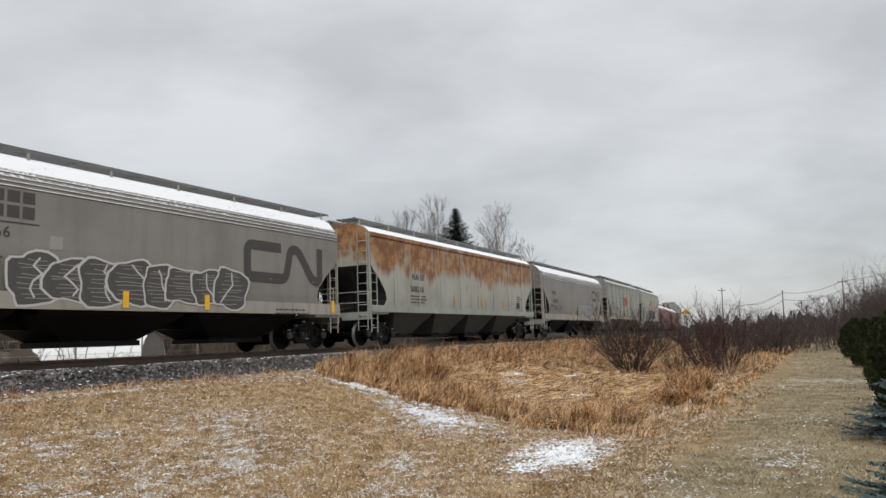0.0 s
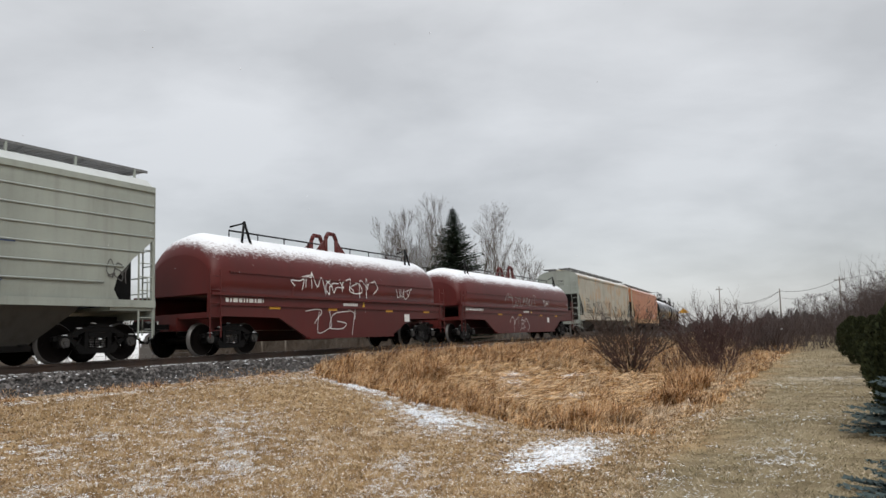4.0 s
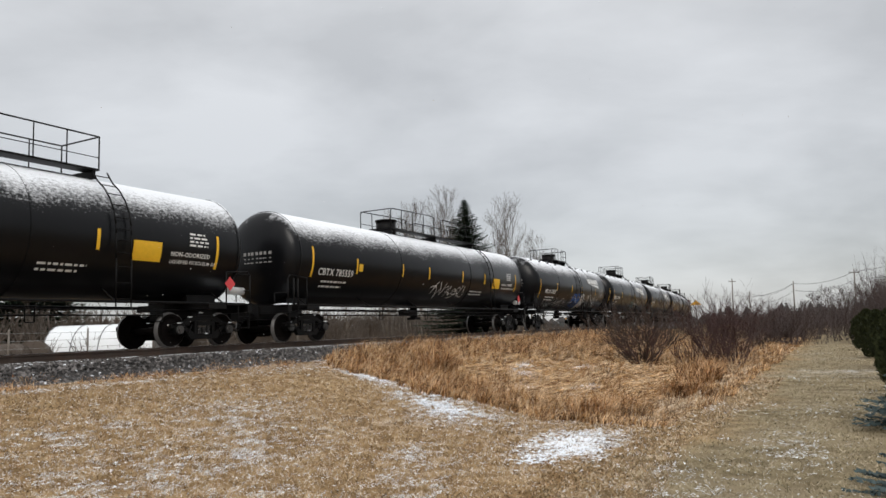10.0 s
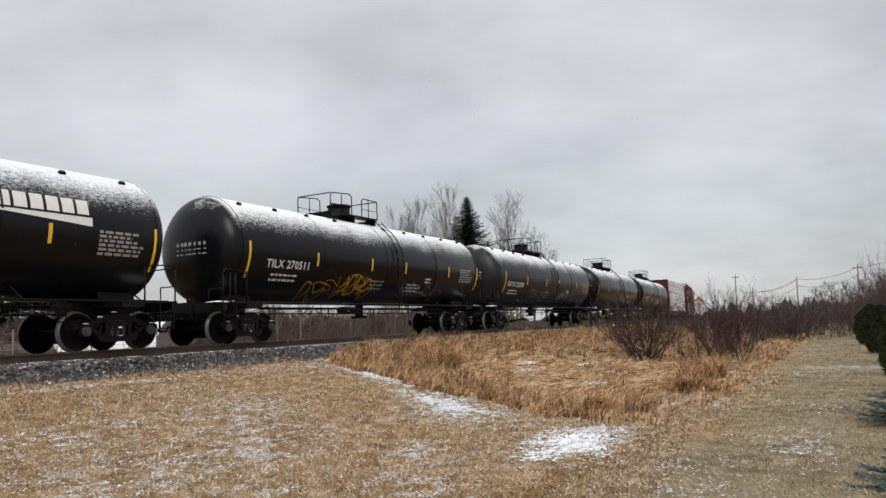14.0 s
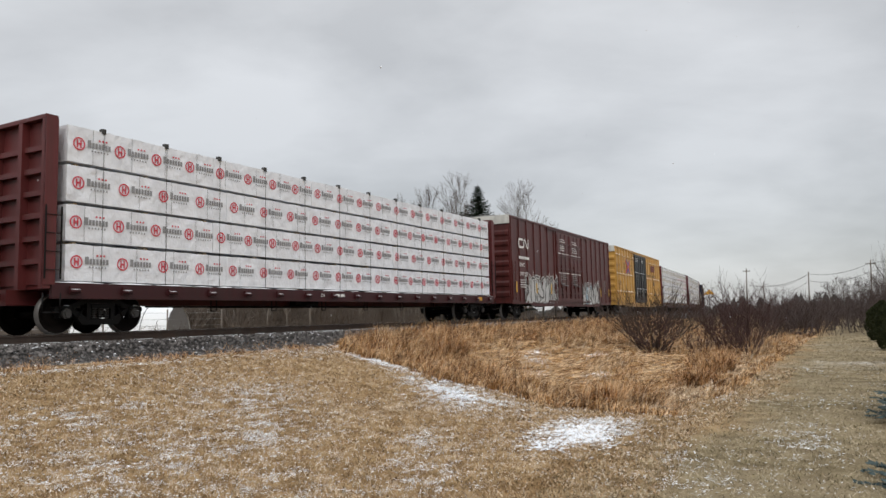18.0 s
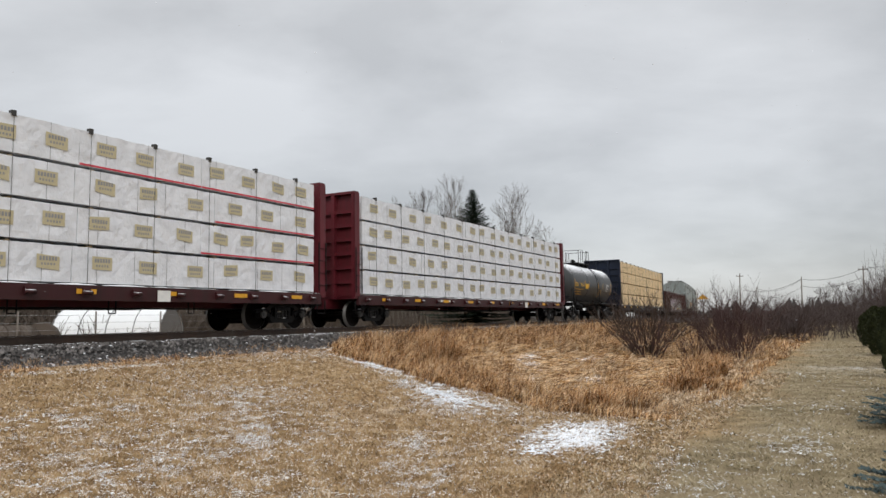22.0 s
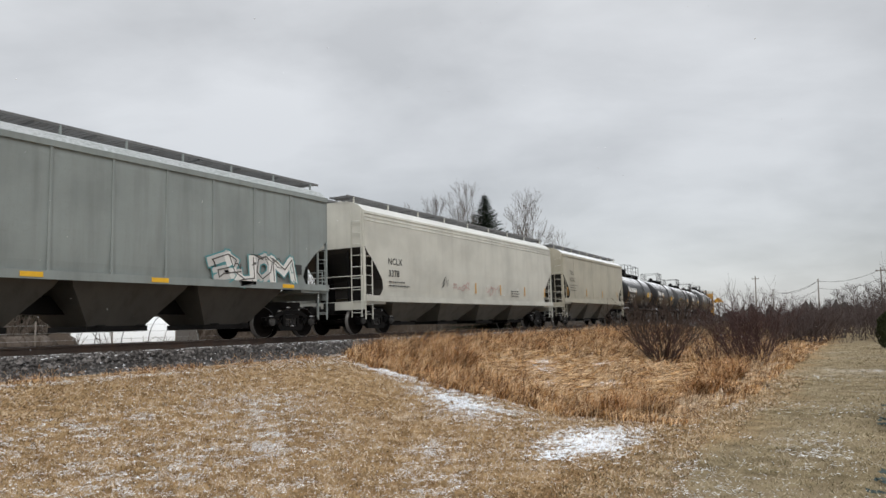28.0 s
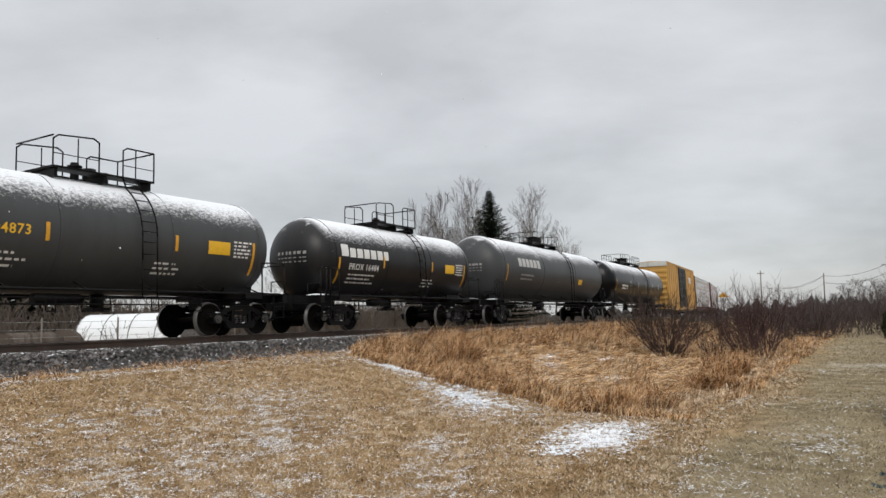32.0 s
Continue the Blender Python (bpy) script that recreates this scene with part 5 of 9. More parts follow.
def bundle_mesh(style, length, height, seed, what):
    """One strapped stack of lumber, its outer face at y = 0 and reaching back to y = 1.2; or its straps, or its print."""
    rng = random.Random(seed)

    def stack(bm):
        e = .02
        nx = max(2, int(length / .17))
        top, bot = height - .02, .02
        rows = []
        for j, z in enumerate((bot, height * .2, height * .4, height * .6, height * .8, top)):
            rows.append([bm.verts.new((length * i / nx, rng.uniform(-.007, .007) if style != "boards" else 0, z + (rng.uniform(-.012, .006) if j == 5 and style != "boards" else 0))) for i in range(nx + 1)])
        for a, b in zip(rows, rows[1:]):
            for i in range(nx):
                f = bm.faces.new((a[i], a[i + 1], b[i + 1], b[i]))
                f.smooth = False
        back = [bm.verts.new(p) for p in ((0, 1.2, bot), (length, 1.2, bot), (length, 1.2, top), (0, 1.2, top))]
        bm.faces.new((*rows[5], back[2], back[3]))
        bm.faces.new((*reversed(rows[0]), back[0], back[1]))
        bm.faces.new((*[r[0] for r in rows], back[3], back[0]))
        bm.faces.new((back[1], back[2], *[r[-1] for r in reversed(rows)]))

    top, bot = height - .02, .02

    def quad(bm, pts, off, k):
        bm.faces.new([bm.verts.new((x, -off, z)) for x, z in pts]).material_index = k

    def straps(bm):
        sw = .008 if style == "boards" else .0035
        k = max(2, round(length / (1.15 if style != "boards" else .95)))
        for i in range(k):
            x = length * (i + .5) / k + rng.uniform(-.12, .12)
            quad(bm, [(x - sw, bot), (x + sw, bot), (x + sw, top), (x - sw, top)], .016, 0)

    def marks(bm):
        if style == "rings":
            n = max(2, round(length / 1.08))
            p = length / n
            for i in range(n):
                x = p * i + .10 + .04 * rng.random()
                zc = height * .52
                for q in disc(x + .13, zc, .118, .15):
                    quad(bm, q, .018, 0)
                for u0, u1, w0, w1 in ((.07, .105, -.09, .09), (.155, .19, -.09, .09), (.105, .155, -.02, .02)):
                    quad(bm, [(x + u0, zc + w0), (x + u1, zc + w0), (x + u1, zc + w1), (x + u0, zc + w1)], .018, 0)
                u = x + .34
                for j in range(7):
                    hh, ww = (.17, .09) if j == 0 else (.125, .062)
                    quad(bm, [(u, zc - .04), (u + ww, zc - .04), (u + ww, zc - .04 + hh), (u, zc - .04 + hh)], .018, 1)
                    u += ww + .022
                for j in range(6):
                    quad(bm, [(x + .44 + j * .08, zc - .13), (x + .475 + j * .08, zc - .13), (x + .475 + j * .08, zc - .09), (x + .44 + j * .08, zc - .09)], .018, 1)
                for j in range(3):
                    quad(bm, [(x + .62 + j * .09, zc + .14), (x + .665 + j * .09, zc + .14), (x + .665 + j * .09, zc + .18), (x + .62 + j * .09, zc + .18)], .018, 0)
        if style in ("cards", "cards2"):
            n = max(2, round(length / 1.25))
            for i in range(n):
                x = length * (i + .3) / n + rng.uniform(-.1, .1)
                z = height * .34 + rng.uniform(-.05, .08)
                t = rng.uniform(-.07, .07)
                quad(bm, [(x, z), (x + .52, z + t), (x + .52, z + .30 + t), (x, z + .30)], .018, 0)
                for j in range(6):
                    u = x + .06 + j * .07
                    quad(bm, [(u, z + .16), (u + .05, z + .16), (u + .05, z + .25), (u, z + .25)], .021, 1)
                for j in range(5):
                    u = x + .10 + j * .07
                    quad(bm, [(u, z + .06), (u + .04, z + .06), (u + .04, z + .11), (u, z + .11)], .021, 1)
        if style == "boards":
            quad(bm, [(length - .30, height * .62), (length - .08, height * .62), (length - .08, height * .78), (length - .30, height * .78)], .018, 0)
            quad(bm, [(length - .29, height * .64), (length - .22, height * .64), (length - .22, height * .76), (length - .29, height * .76)], .021, 1)
    return {"stack": stack, "straps": straps, "marks": marks}[what]


def lumber_flat(label, L, col_mat, style, lens, top=4.62, label2="", tape=None, sill_mat=None):
    car = thing("lumber_flatcar", label, "flatcar", "cars of the freight train")
    a = L / 2 - 1.0
    deck = 1.16
    made("deck", lambda bm: box(bm, -a, a, -1.36, 1.36, 1.00, 1.10), col_mat, car, "painted steel deck")
    for s in (-1, 1):
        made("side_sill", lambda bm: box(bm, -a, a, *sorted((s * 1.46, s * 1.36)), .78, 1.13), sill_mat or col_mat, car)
    made("centre_sill", lambda bm: box(bm, -L / 2 + .7, L / 2 - .7, -.28, .28, .66, 1.0), col_mat, car)
    made("centre_beam", lambda bm: (box(bm, -a, a, -.10, .10, top - .22, top - .05), box(bm, -a, a, -.06, .06, 1.1, 1.3), [box(bm, x - .08, x + .08, -.09, .09, 1.1, top - .2) for x in [-a + .6 + i * (2 * a - 1.2) / 10 for i in range(11)]]), col_mat, car, "tall truss along the middle of the car")
    for s in (-1, 1):
        b = made("bulkhead", lambda bm: (box(bm, *sorted((s * (a - .04), s * (a + .04))), -1.38, 1.38, 1.1, top)), col_mat, car, "ribbed steel bulkhead")
        for y in (-1.38, -.5, .5, 1.38):
            made("bulkhead_post", lambda bm: box(bm, *sorted((s * (a + .04), s * (a + .22))), y - .07, y + .07, 1.0, top), col_mat, b)
        for z in [1.6 + .5 * i for i in range(6)]:
            made("bulkhead_rib", lambda bm: box(bm, *sorted((s * (a + .04), s * (a + .16))), -1.3, 1.3, z - .06, z + .06), col_mat, b)
        made("bulkhead_cap", lambda bm: box(bm, *sorted((s * (a - .06), s * (a + .22))), -1.45, 1.45, top - .02, top + .07), col_mat, b)
        made("corner_plate", lambda bm: box(bm, *sorted((s * (a - .06), s * (a + .22))), -1.47, -1.41, 1.08, top), col_mat, b)
        made("grab_iron", lambda bm: ladder(bm, s * (a + .02) - .18, s * (a + .02) + .18, -1.50, 1.2, 2.8, 4, .014), FRAME, b)
        made("end_step", lambda bm: pipe(bm, [(s * a - .2, -1.45, .9), (s * a - .2, -1.45, .48), (s * a + .2, -1.45, .48), (s * a + .2, -1.45, .9)], .018), FRAME, car)
    # snow lying along the edge of the deck, broken by the winches
    def ridge(bm):
        r = random.Random(int(L * 10))
        x = -a + .1
        while x < a - .5:
            l = r.uniform(.35, 1.5)
            e = min(a - .05, x + l)
            hgt = r.uniform(.012, .04)
            loft(bm, [[(u, -1.465, 1.131), (u, -1.405, 1.131), (u, -1.42, 1.131 + hgt * k)] for u, k in ((x, .4), ((x + e) / 2, 1.0), (e, .4))])
            x = e + r.uniform(.02, .5)
    made("deck_snow", ridge, SNOW, car, "broken line of snow along the deck's edge")["kind"] = "stuff"
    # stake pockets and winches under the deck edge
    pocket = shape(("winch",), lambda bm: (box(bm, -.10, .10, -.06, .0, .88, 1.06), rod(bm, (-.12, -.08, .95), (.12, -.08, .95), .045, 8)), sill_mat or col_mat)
    n = int(2 * a / 1.25)
    for i in range(n):
        part("winch", pocket, car, at=pose(-a + .5 + i * (2 * a - 1.0) / (n - 1), -1.46, 0))
    bl = shape("bearer", lambda bm: box(bm, -.05, .05, -1.28, -.20, 1.10, 1.16), BLOCK)
    rng = random.Random(int(L * 7) + len(style))
    mats = {"rings": (WRAP, STRAP, REDPRINT, GREYPRINT), "cards": (WRAP2, STRAP, TAN, GREYPRINT), "cards2": (WRAP2, STRAP, TAN, GREYPRINT), "boards": (BOARDS, STRAP, WHITE, BLUE)}[style]
    tiers = 4
    hh = (top - deck) / tiers
    span = 2 * a - .62
    total = sum(lens)
    for t in range(tiers):
        order = list(lens)
        if t % 2:
            order = order[::-1]
        x = -span / 2
        for q, l in enumerate(order):
            l = l * span / total
            key = (style, round(l, 2), (t + q) % 3)
            me = shape(("timber_unit",) + key, bundle_mesh(style, l - .015, hh - .035, key[2], "stack"), mats[0])
            pack = part("timber_unit", me, car, label2, pose(x, -1.40 - rng.uniform(0, .02), deck + t * hh))
            part("strapping", shape(("strapping",) + key, bundle_mesh(style, l - .015, hh - .035, key[2], "straps"), mats[1]), pack, "thin dark steel straps")
            part("wrap_print", shape(("wrap_print",) + key, bundle_mesh(style, l - .015, hh - .035, key[2], "marks"), mats[2], mats[3]), pack, "printed marks on the wrap" if style != "boards" else "white tag stapled to the boards")
            if style == "cards" and ((t == 3 and q > 2) or (t == 2 and q > 3) or (t == 1 and q > 3)):
                part("edge_band", shape(("edge_band",) + key, lambda bm: bm.faces.new([bm.verts.new((u, -.019, w)) for u, w in ((0, .03), (l - .02, .03), (l - .02, .075), (0, .075))]), REDPRINT), pack, "red band along the foot of the wrap")
            part("timber_unit", me, car, label2, pose(x + l - .015, 1.40, deck + t * hh, 0, 0, 180))
            x += l
        for i in range(12):
            part("bearer", bl, car, at=pose(-span / 2 + .3 + i * (span - .6) / 11, 0, t * hh))
    # long tie-down straps over the load
    cable = shape(("tie_down", top), lambda bm: rod(bm, (0, -1.435, deck - .05), (0, -1.435, top - .03), .0055, 5), STRAP)
    clip = shape(("strap_corner", top), lambda bm: slab(bm, [(-.05, top - .10), (.05, top - .10), (.05, top + .02), (-.05, top + .02)], -1.44, -1.32), STRAP)
    for i in range(12):
        part("tie_down", cable, car, at=pose(-a + 1.2 + i * (2 * a - 2.4) / 11, 0, 0))
        part("strap_corner", clip, car, at=pose(-a + 1.2 + i * (2 * a - 2.4) / 11, 0, 0))
    made("brake_rigging", lambda bm: (rod(bm, (-a + 3, -.7, .62), (a - 3, -.7, .62), .022, 5), rod(bm, (-2.2, -.5, .74), (-1.1, -.5, .74), .16, 10), [pipe(bm, [(x, -.9, .86), (x, -.9, .50), (x + .2, -.9, .50), (x + .2, -.9, .86)], .016, 5) for x in [-a + 5 + i * (2 * a - 10) / 5 for i in range(6)]], slab(bm, [(-a + 4.5, .86), (a - 4.5, .86), (a - 6, .60), (-a + 6, .60)], -.2, .2)), FRAME, car)
    if tape:
        for i in range(8):
            made("reflector", lambda bm: box(bm, -a + 1.2 + i * (2 * a - 2.4) / 7 - .2, -a + 1.2 + i * (2 * a - 2.4) / 7 + .2, -1.475, -1.46, .93, 1.05), tape, car, "yellow reflective strip")
    draft_gear(car, L / 2)
    trucks(car, L / 2 - 2.45)
    return car, a, flat(1.475)


# ---- gondola and coil cars ----


def gondola(label, L, mat):
    car = thing("gondola_car", label, "gondola", "cars of the freight train")
    a = L / 2 - .95
    w = 1.48
    top = 2.78
    for s in (-1, 1):
        y0, y1 = sorted((s * w, s * (w - .06)))
        made("side_wall", lambda bm: (box(bm, -a, a, y0, y1, 1.12, top), slab(bm, [(-a, 1.14), (a, 1.14), (a - 2.7, 1.12), (a - 3.5, .65), (-a + 3.5, .65), (-a + 2.7, 1.12)], y0, y1)), mat, car, "riveted steel side dropping lower between the trucks")
        made("top_rail", lambda bm: box(bm, -a - .04, a + .04, *sorted((s * (w + .07), s * (w - .10))), top, top + .14), mat, car)
        rib = shape(("gondola_rib", mat.name), lambda bm: slab(bm, [(-.07, 1.15), (.07, 1.15), (.055, top), (-.055, top)], -.09, 0), mat)
        for i in range(15):
            part("side_rib", rib, car, at=pose(-a + .5 + i * (2 * a - 1.0) / 14, s * w + (.09 if s > 0 else 0), 0))
        made("end_wall", lambda bm: (box(bm, *sorted((s * a, s * (a - .06))), -w, w, 1.0, top), [slab_x(bm, s, a, w - .06, z) for z in (1.35, 1.85, 2.35)], box(bm, *sorted((s * (a - .05), s * (a + .10))), -w, w, top - .02, top + .14)), mat, car, "ribbed steel end")
        made("end_ladder", lambda bm: ladder(bm, s * (a - .28) - .2, s * (a - .28) + .2, -w - .08, .55, 2.8, 6, .016), mat, car)
    made("floor", lambda bm: (box(bm, -a, a, -w + .05, w - .05, 1.02, 1.12), box(bm, -L / 2 + .7, L / 2 - .7, -.28, .28, .68, 1.02)), FRAME, car)
    draft_gear(car, L / 2)
    trucks(car, L / 2 - 2.3)
    return car, a, flat(w + .003)


def coil_car(label, L, mat, hood_mat):
    car = thing("coil_car", label, "coil car", "cars of the freight train")
    a = L / 2 - .9
    w = 1.47
    for s in (-1, 1):
        made("side_girder", lambda bm: slab(bm, [(-a, 1.72), (a, 1.72), (a, 1.10), (a - 2.9, 1.06), (a - 4.3, .42), (-a + 4.3, .42), (-a + 2.9, 1.06), (-a, 1.10)], *sorted((s * w, s * (w - .1)))), mat, car, "deep-bellied dark red side girder")
        made("top_flange", lambda bm: box(bm, -a, a, *sorted((s * (w + .10), s * (w - .1))), 1.68, 1.76), hood_mat, car, "girder flange edged with snow")
        made("bottom_flange", lambda bm: box(bm, -a + 4.3, a - 4.3, *sorted((s * (w + .08), s * (w - .1))), .38, .45), mat, car)
    made("side_belt", lambda bm: box(bm, -a, a, -w - .05, -w, 1.40, 1.44), hood_mat, car)
    # hood with an arched, snowed-over top
    prof = [(-1.42, 1.76), (-1.44, 2.15), (-1.44, 2.5)] + [(-1.44 * math.cos(q * math.pi / 18), 2.5 + 1.16 * math.sin(q * math.pi / 18)) for q in range(1, 18)] + [(1.44, 2.5), (1.44, 2.15), (1.42, 1.76)]
    h = a - .30
    hood = made("hood", lambda bm: loft(bm, [[(x, y * k, 1.76 + (z - 1.76) * k2) for y, z in prof] for x, k, k2 in ((-h, .80, .62), (-h + .10, .89, .78), (-h + .32, .965, .92), (-h + .7, 1, 1), (h - .7, 1, 1), (h - .32, .965, .92), (h - .10, .89, .78), (h, .80, .62))], True, True, True), hood_mat, car, "dark red rounded hood with snow along its crown")
    for x in (-h * .5, 0, h * .5):
        made("hood_seam", lambda bm: loft(bm, [[(x + d, y * 1.006, 1.76 + (z - 1.76) * 1.006) for y, z in prof] for d in (-.03, .03)], True, False), hood_mat, hood)
    made("hood_ledge", lambda bm: box(bm, -h + .5, h - .5, -1.475, -1.435, 2.36, 2.40), hood_mat, hood, "ledge with a line of snow")
    for y in (-.55, .1):
        made("lifting_loop", lambda bm: (pipe(bm, [(-.34, y, 3.45), (-.32, y, 4.02), (-.18, y, 4.22), (.18, y, 4.22), (.32, y, 4.02), (.34, y, 3.45)], .075, 8), loft(bm, [[(-.95, y + e, 3.5), (-.40, y + e, 3.5), (-.36, y + e, 4.0)] for e in (-.02, .02)]), loft(bm, [[(.40, y + e, 3.5), (.95, y + e, 3.5), (.36, y + e, 4.0)] for e in (-.02, .02)])), mat, hood, "dark red steel lifting loop with gussets")
    made("crown_pipe", lambda bm: (rod(bm, (-h * .78, -.5, 3.78), (-.5, -.5, 3.78), .028, 6), rod(bm, (.5, -.5, 3.78), (h * .78, -.5, 3.78), .028, 6), [rod(bm, (s * h * .195 * k, -.5, 3.5), (s * h * .195 * k, -.5, 3.78), .02, 5) for k in (1, 2, 3, 4) for s in (-1, 1)]), IRON, hood)
    for x in (-h + 1.75, h - 1.75):
        made("stacking_post", lambda bm: (pipe(bm, [(x - .22, -.95, 3.3), (x, -.85, 4.05), (x + .2, -.95, 3.3)], .04), pipe(bm, [(x, -.85, 4.0), (x - .45, -.7, 3.85)], .03)), IRON, hood)
    made("end_deck", lambda bm: (box(bm, -L / 2 + .75, L / 2 - .75, -.35, .35, .72, 1.1), [box(bm, *sorted((s * (a - .5), s * (a + .08))), -1.46, 1.46, 1.05, 1.2) for s in (-1, 1)]), mat, car)
    made("end_ladder", lambda bm: [ladder(bm, s * (a - .15) - .2, s * (a - .15) + .2, -1.53, .5, 2.4, 5, .016) for s in (-1, 1)], mat, car)
    draft_gear(car, L / 2)
    trucks(car, L / 2 - 2.15)
    return car, a, flat(w + .003)

# ---- the train, from its head: places of the couplings along the track when the clock reads 16 s ----
K = 1.035
JOINTS = [K * v for v in (-301.3, -282.5, -263.7, -246.9, -230.3, -215.0, -199.8, -180.25, -159.7, -138.9, -118.6, -98.3, -77.6, -60.2, -42.46, -24.66, -7.1, 11.1, 27.45, 46.3,
                          69.7, 89.75, 109.7, 133.1, 156.4, 169.3, 192.3, 214.3, 228.7, 244.3, 263.6, 278.7, 290.05, 302.4, 314.5, 326.65, 345.1, 364.9, 385.2, 408.3, 431.9)]
LEN = [b - a - .04 for a, b in zip(JOINTS, JOINTS[1:])]

GREYCN = paint("warm_grey_hopper_paint", (0.245, 0.235, 0.222), grime=0.3, grime_col=(0.13, 0.11, 0.09), snow=0.95, snow_from=0.36, snow_width=.2)
GREYSILL = paint("pale_grey_sill_paint", (0.36, 0.345, 0.31), grime=0.45, grime_col=(0.16, 0.11, 0.08))
CREAMRUST = paint("rusted_cream_paint", (0.40, 0.405, 0.36), grime=0.25, rust=0.1, rust_col=(0.20, 0.085, 0.04), rust_top=4.5, snow=0.95, snow_from=0.36, snow_width=.2)
GREYGREEN = paint("grey_green_hopper_paint", (0.29, 0.305, 0.275), grime=0.22, grime_col=(0.13, 0.13, 0.11), snow=0.35, snow_from=0.36, snow_width=.2)
PALEGREEN = paint("pale_green_hopper_paint", (0.35, 0.38, 0.34), grime=0.25, snow=0.35, snow_from=0.36, snow_width=.2)
TANRUST = paint("cream_paint_with_rust_bloom", (0.44, 0.415, 0.335), grime=0.25, rust=0.75, rust_scale=0.45, rust_col=(0.42, 0.24, 0.10), snow=0.4, snow_from=0.36, snow_width=.2)
TANSILL = paint("cream_sill_paint", (0.50, 0.45, 0.36), grime=0.4, grime_col=(0.25, 0.16, 0.09))
ORANGERUST = paint("orange_rust_paint", (0.42, 0.155, 0.062), grime=0.35, grime_col=(0.20, 0.07, 0.035), rust=0.45, rust_col=(0.48, 0.27, 0.14), snow=0.3, snow_from=0.36, snow_width=.2)
ORANGESILL = paint("ochre_sill_paint", (0.46, 0.245, 0.095), grime=0.45)
COOLGREY = paint("cool_grey_hopper_paint", (0.28, 0.315, 0.31), grime=0.35, grime_col=(0.12, 0.12, 0.11), snow=0.35, snow_from=0.6, snow_width=.25)
OFFWHITE = paint("off_white_hopper_paint", (0.64, 0.64, 0.58), grime=0.10, snow=0.4, snow_from=0.5, snow_width=.2)
PUTTY = paint("putty_hopper_paint", (0.47, 0.445, 0.36), grime=0.15, snow=0.9, snow_from=0.5, snow_width=.2)
REDBROWN = paint("red_brown_boxcar_paint", (0.092, 0.023, 0.021), grime=0.6, grime_col=(0.024, 0.014, 0.013), rough=0.42)
OXIDE = paint("oxide_flatcar_paint", (0.12, 0.026, 0.026), grime=0.4, grime_col=(0.05, 0.03, 0.026))
WINE = paint("wine_red_flatcar_paint", (0.13, 0.018, 0.026), grime=0.6, grime_col=(0.05, 0.02, 0.02))
NAVY = paint("navy_flatcar_paint", (0.010, 0.017, 0.038), grime=0.4, grime_col=(0.02, 0.02, 0.022))
NAVYSILL = paint("dark_navy_sill", (0.007, 0.010, 0.018), grime=0.5, grime_col=(0.012, 0.011, 0.011), snow=.9, snow_from=.6, snow_width=.2)
MUSTARD = paint("mustard_boxcar_paint", (0.56, 0.315, 0.075), grime=0.3, grime_col=(0.22, 0.13, 0.05))
MUSTARDBELT = paint("snow_edged_mustard_paint", (0.52, 0.285, 0.055), grime=0.3, grime_col=(0.22, 0.13, 0.05), snow=.95, snow_from=.45, snow_width=.3)
BLACKDOOR = paint("black_door_paint", (0.015, 0.019, 0.024), grime=0.3)
GONDRED = paint("gondola_brown_paint", (0.062, 0.019, 0.016), grime=0.45, grime_col=(0.045, 0.025, 0.02))
COILRED = paint("coil_car_red_paint", (0.10, 0.017, 0.015), grime=0.35, grime_col=(0.07, 0.025, 0.02))
COILHOOD = paint("coil_hood_red_paint", (0.105, 0.017, 0.015), grime=0.3, grime_col=(0.06, 0.02, 0.017), snow=0.97, snow_from=0.40, snow_width=.38)
ROOFGREY = paint("galvanised_roof", (0.30, 0.30, 0.29), grime=0.4, snow=0.6, snow_from=0.6, snow_width=.25)


def marks(c, p, rows, mat, wide=1.0):
    for text, x, z, size in rows:
        lettering(c, p, text, x, z, size, mat, wide)


def strips(c, p, xs, z0, z1, w, mat, off=.012):
    for x in xs:
        decal("reflector", p, patch(x, x + w, z0, z1, off, 0, 1), mat, c, "bright reflective strip")


# darker than the bodies: dirt plus the bays' shade put into the colour
BAYDIRTSHADE = paint("dirty_shaded_bay_paint", (0.105, 0.10, 0.09), grime=0.5, grime_col=(0.045, 0.04, 0.034), spec=.3)
BAYPUTTY = paint("dark_putty_bay_paint", (0.20, 0.19, 0.165), grime=0.5, grime_col=(0.07, 0.06, 0.05), spec=.3)
# darker copy of the flatcar reds: grime and under-deck shade put into colour
SILLGRIMESHADE = paint("grimy_shaded_flatcar_sill", (0.050, 0.013, 0.015), grime=0.5, grime_col=(0.02, 0.015, 0.013), snow=.9, snow_from=.6, snow_width=.2)


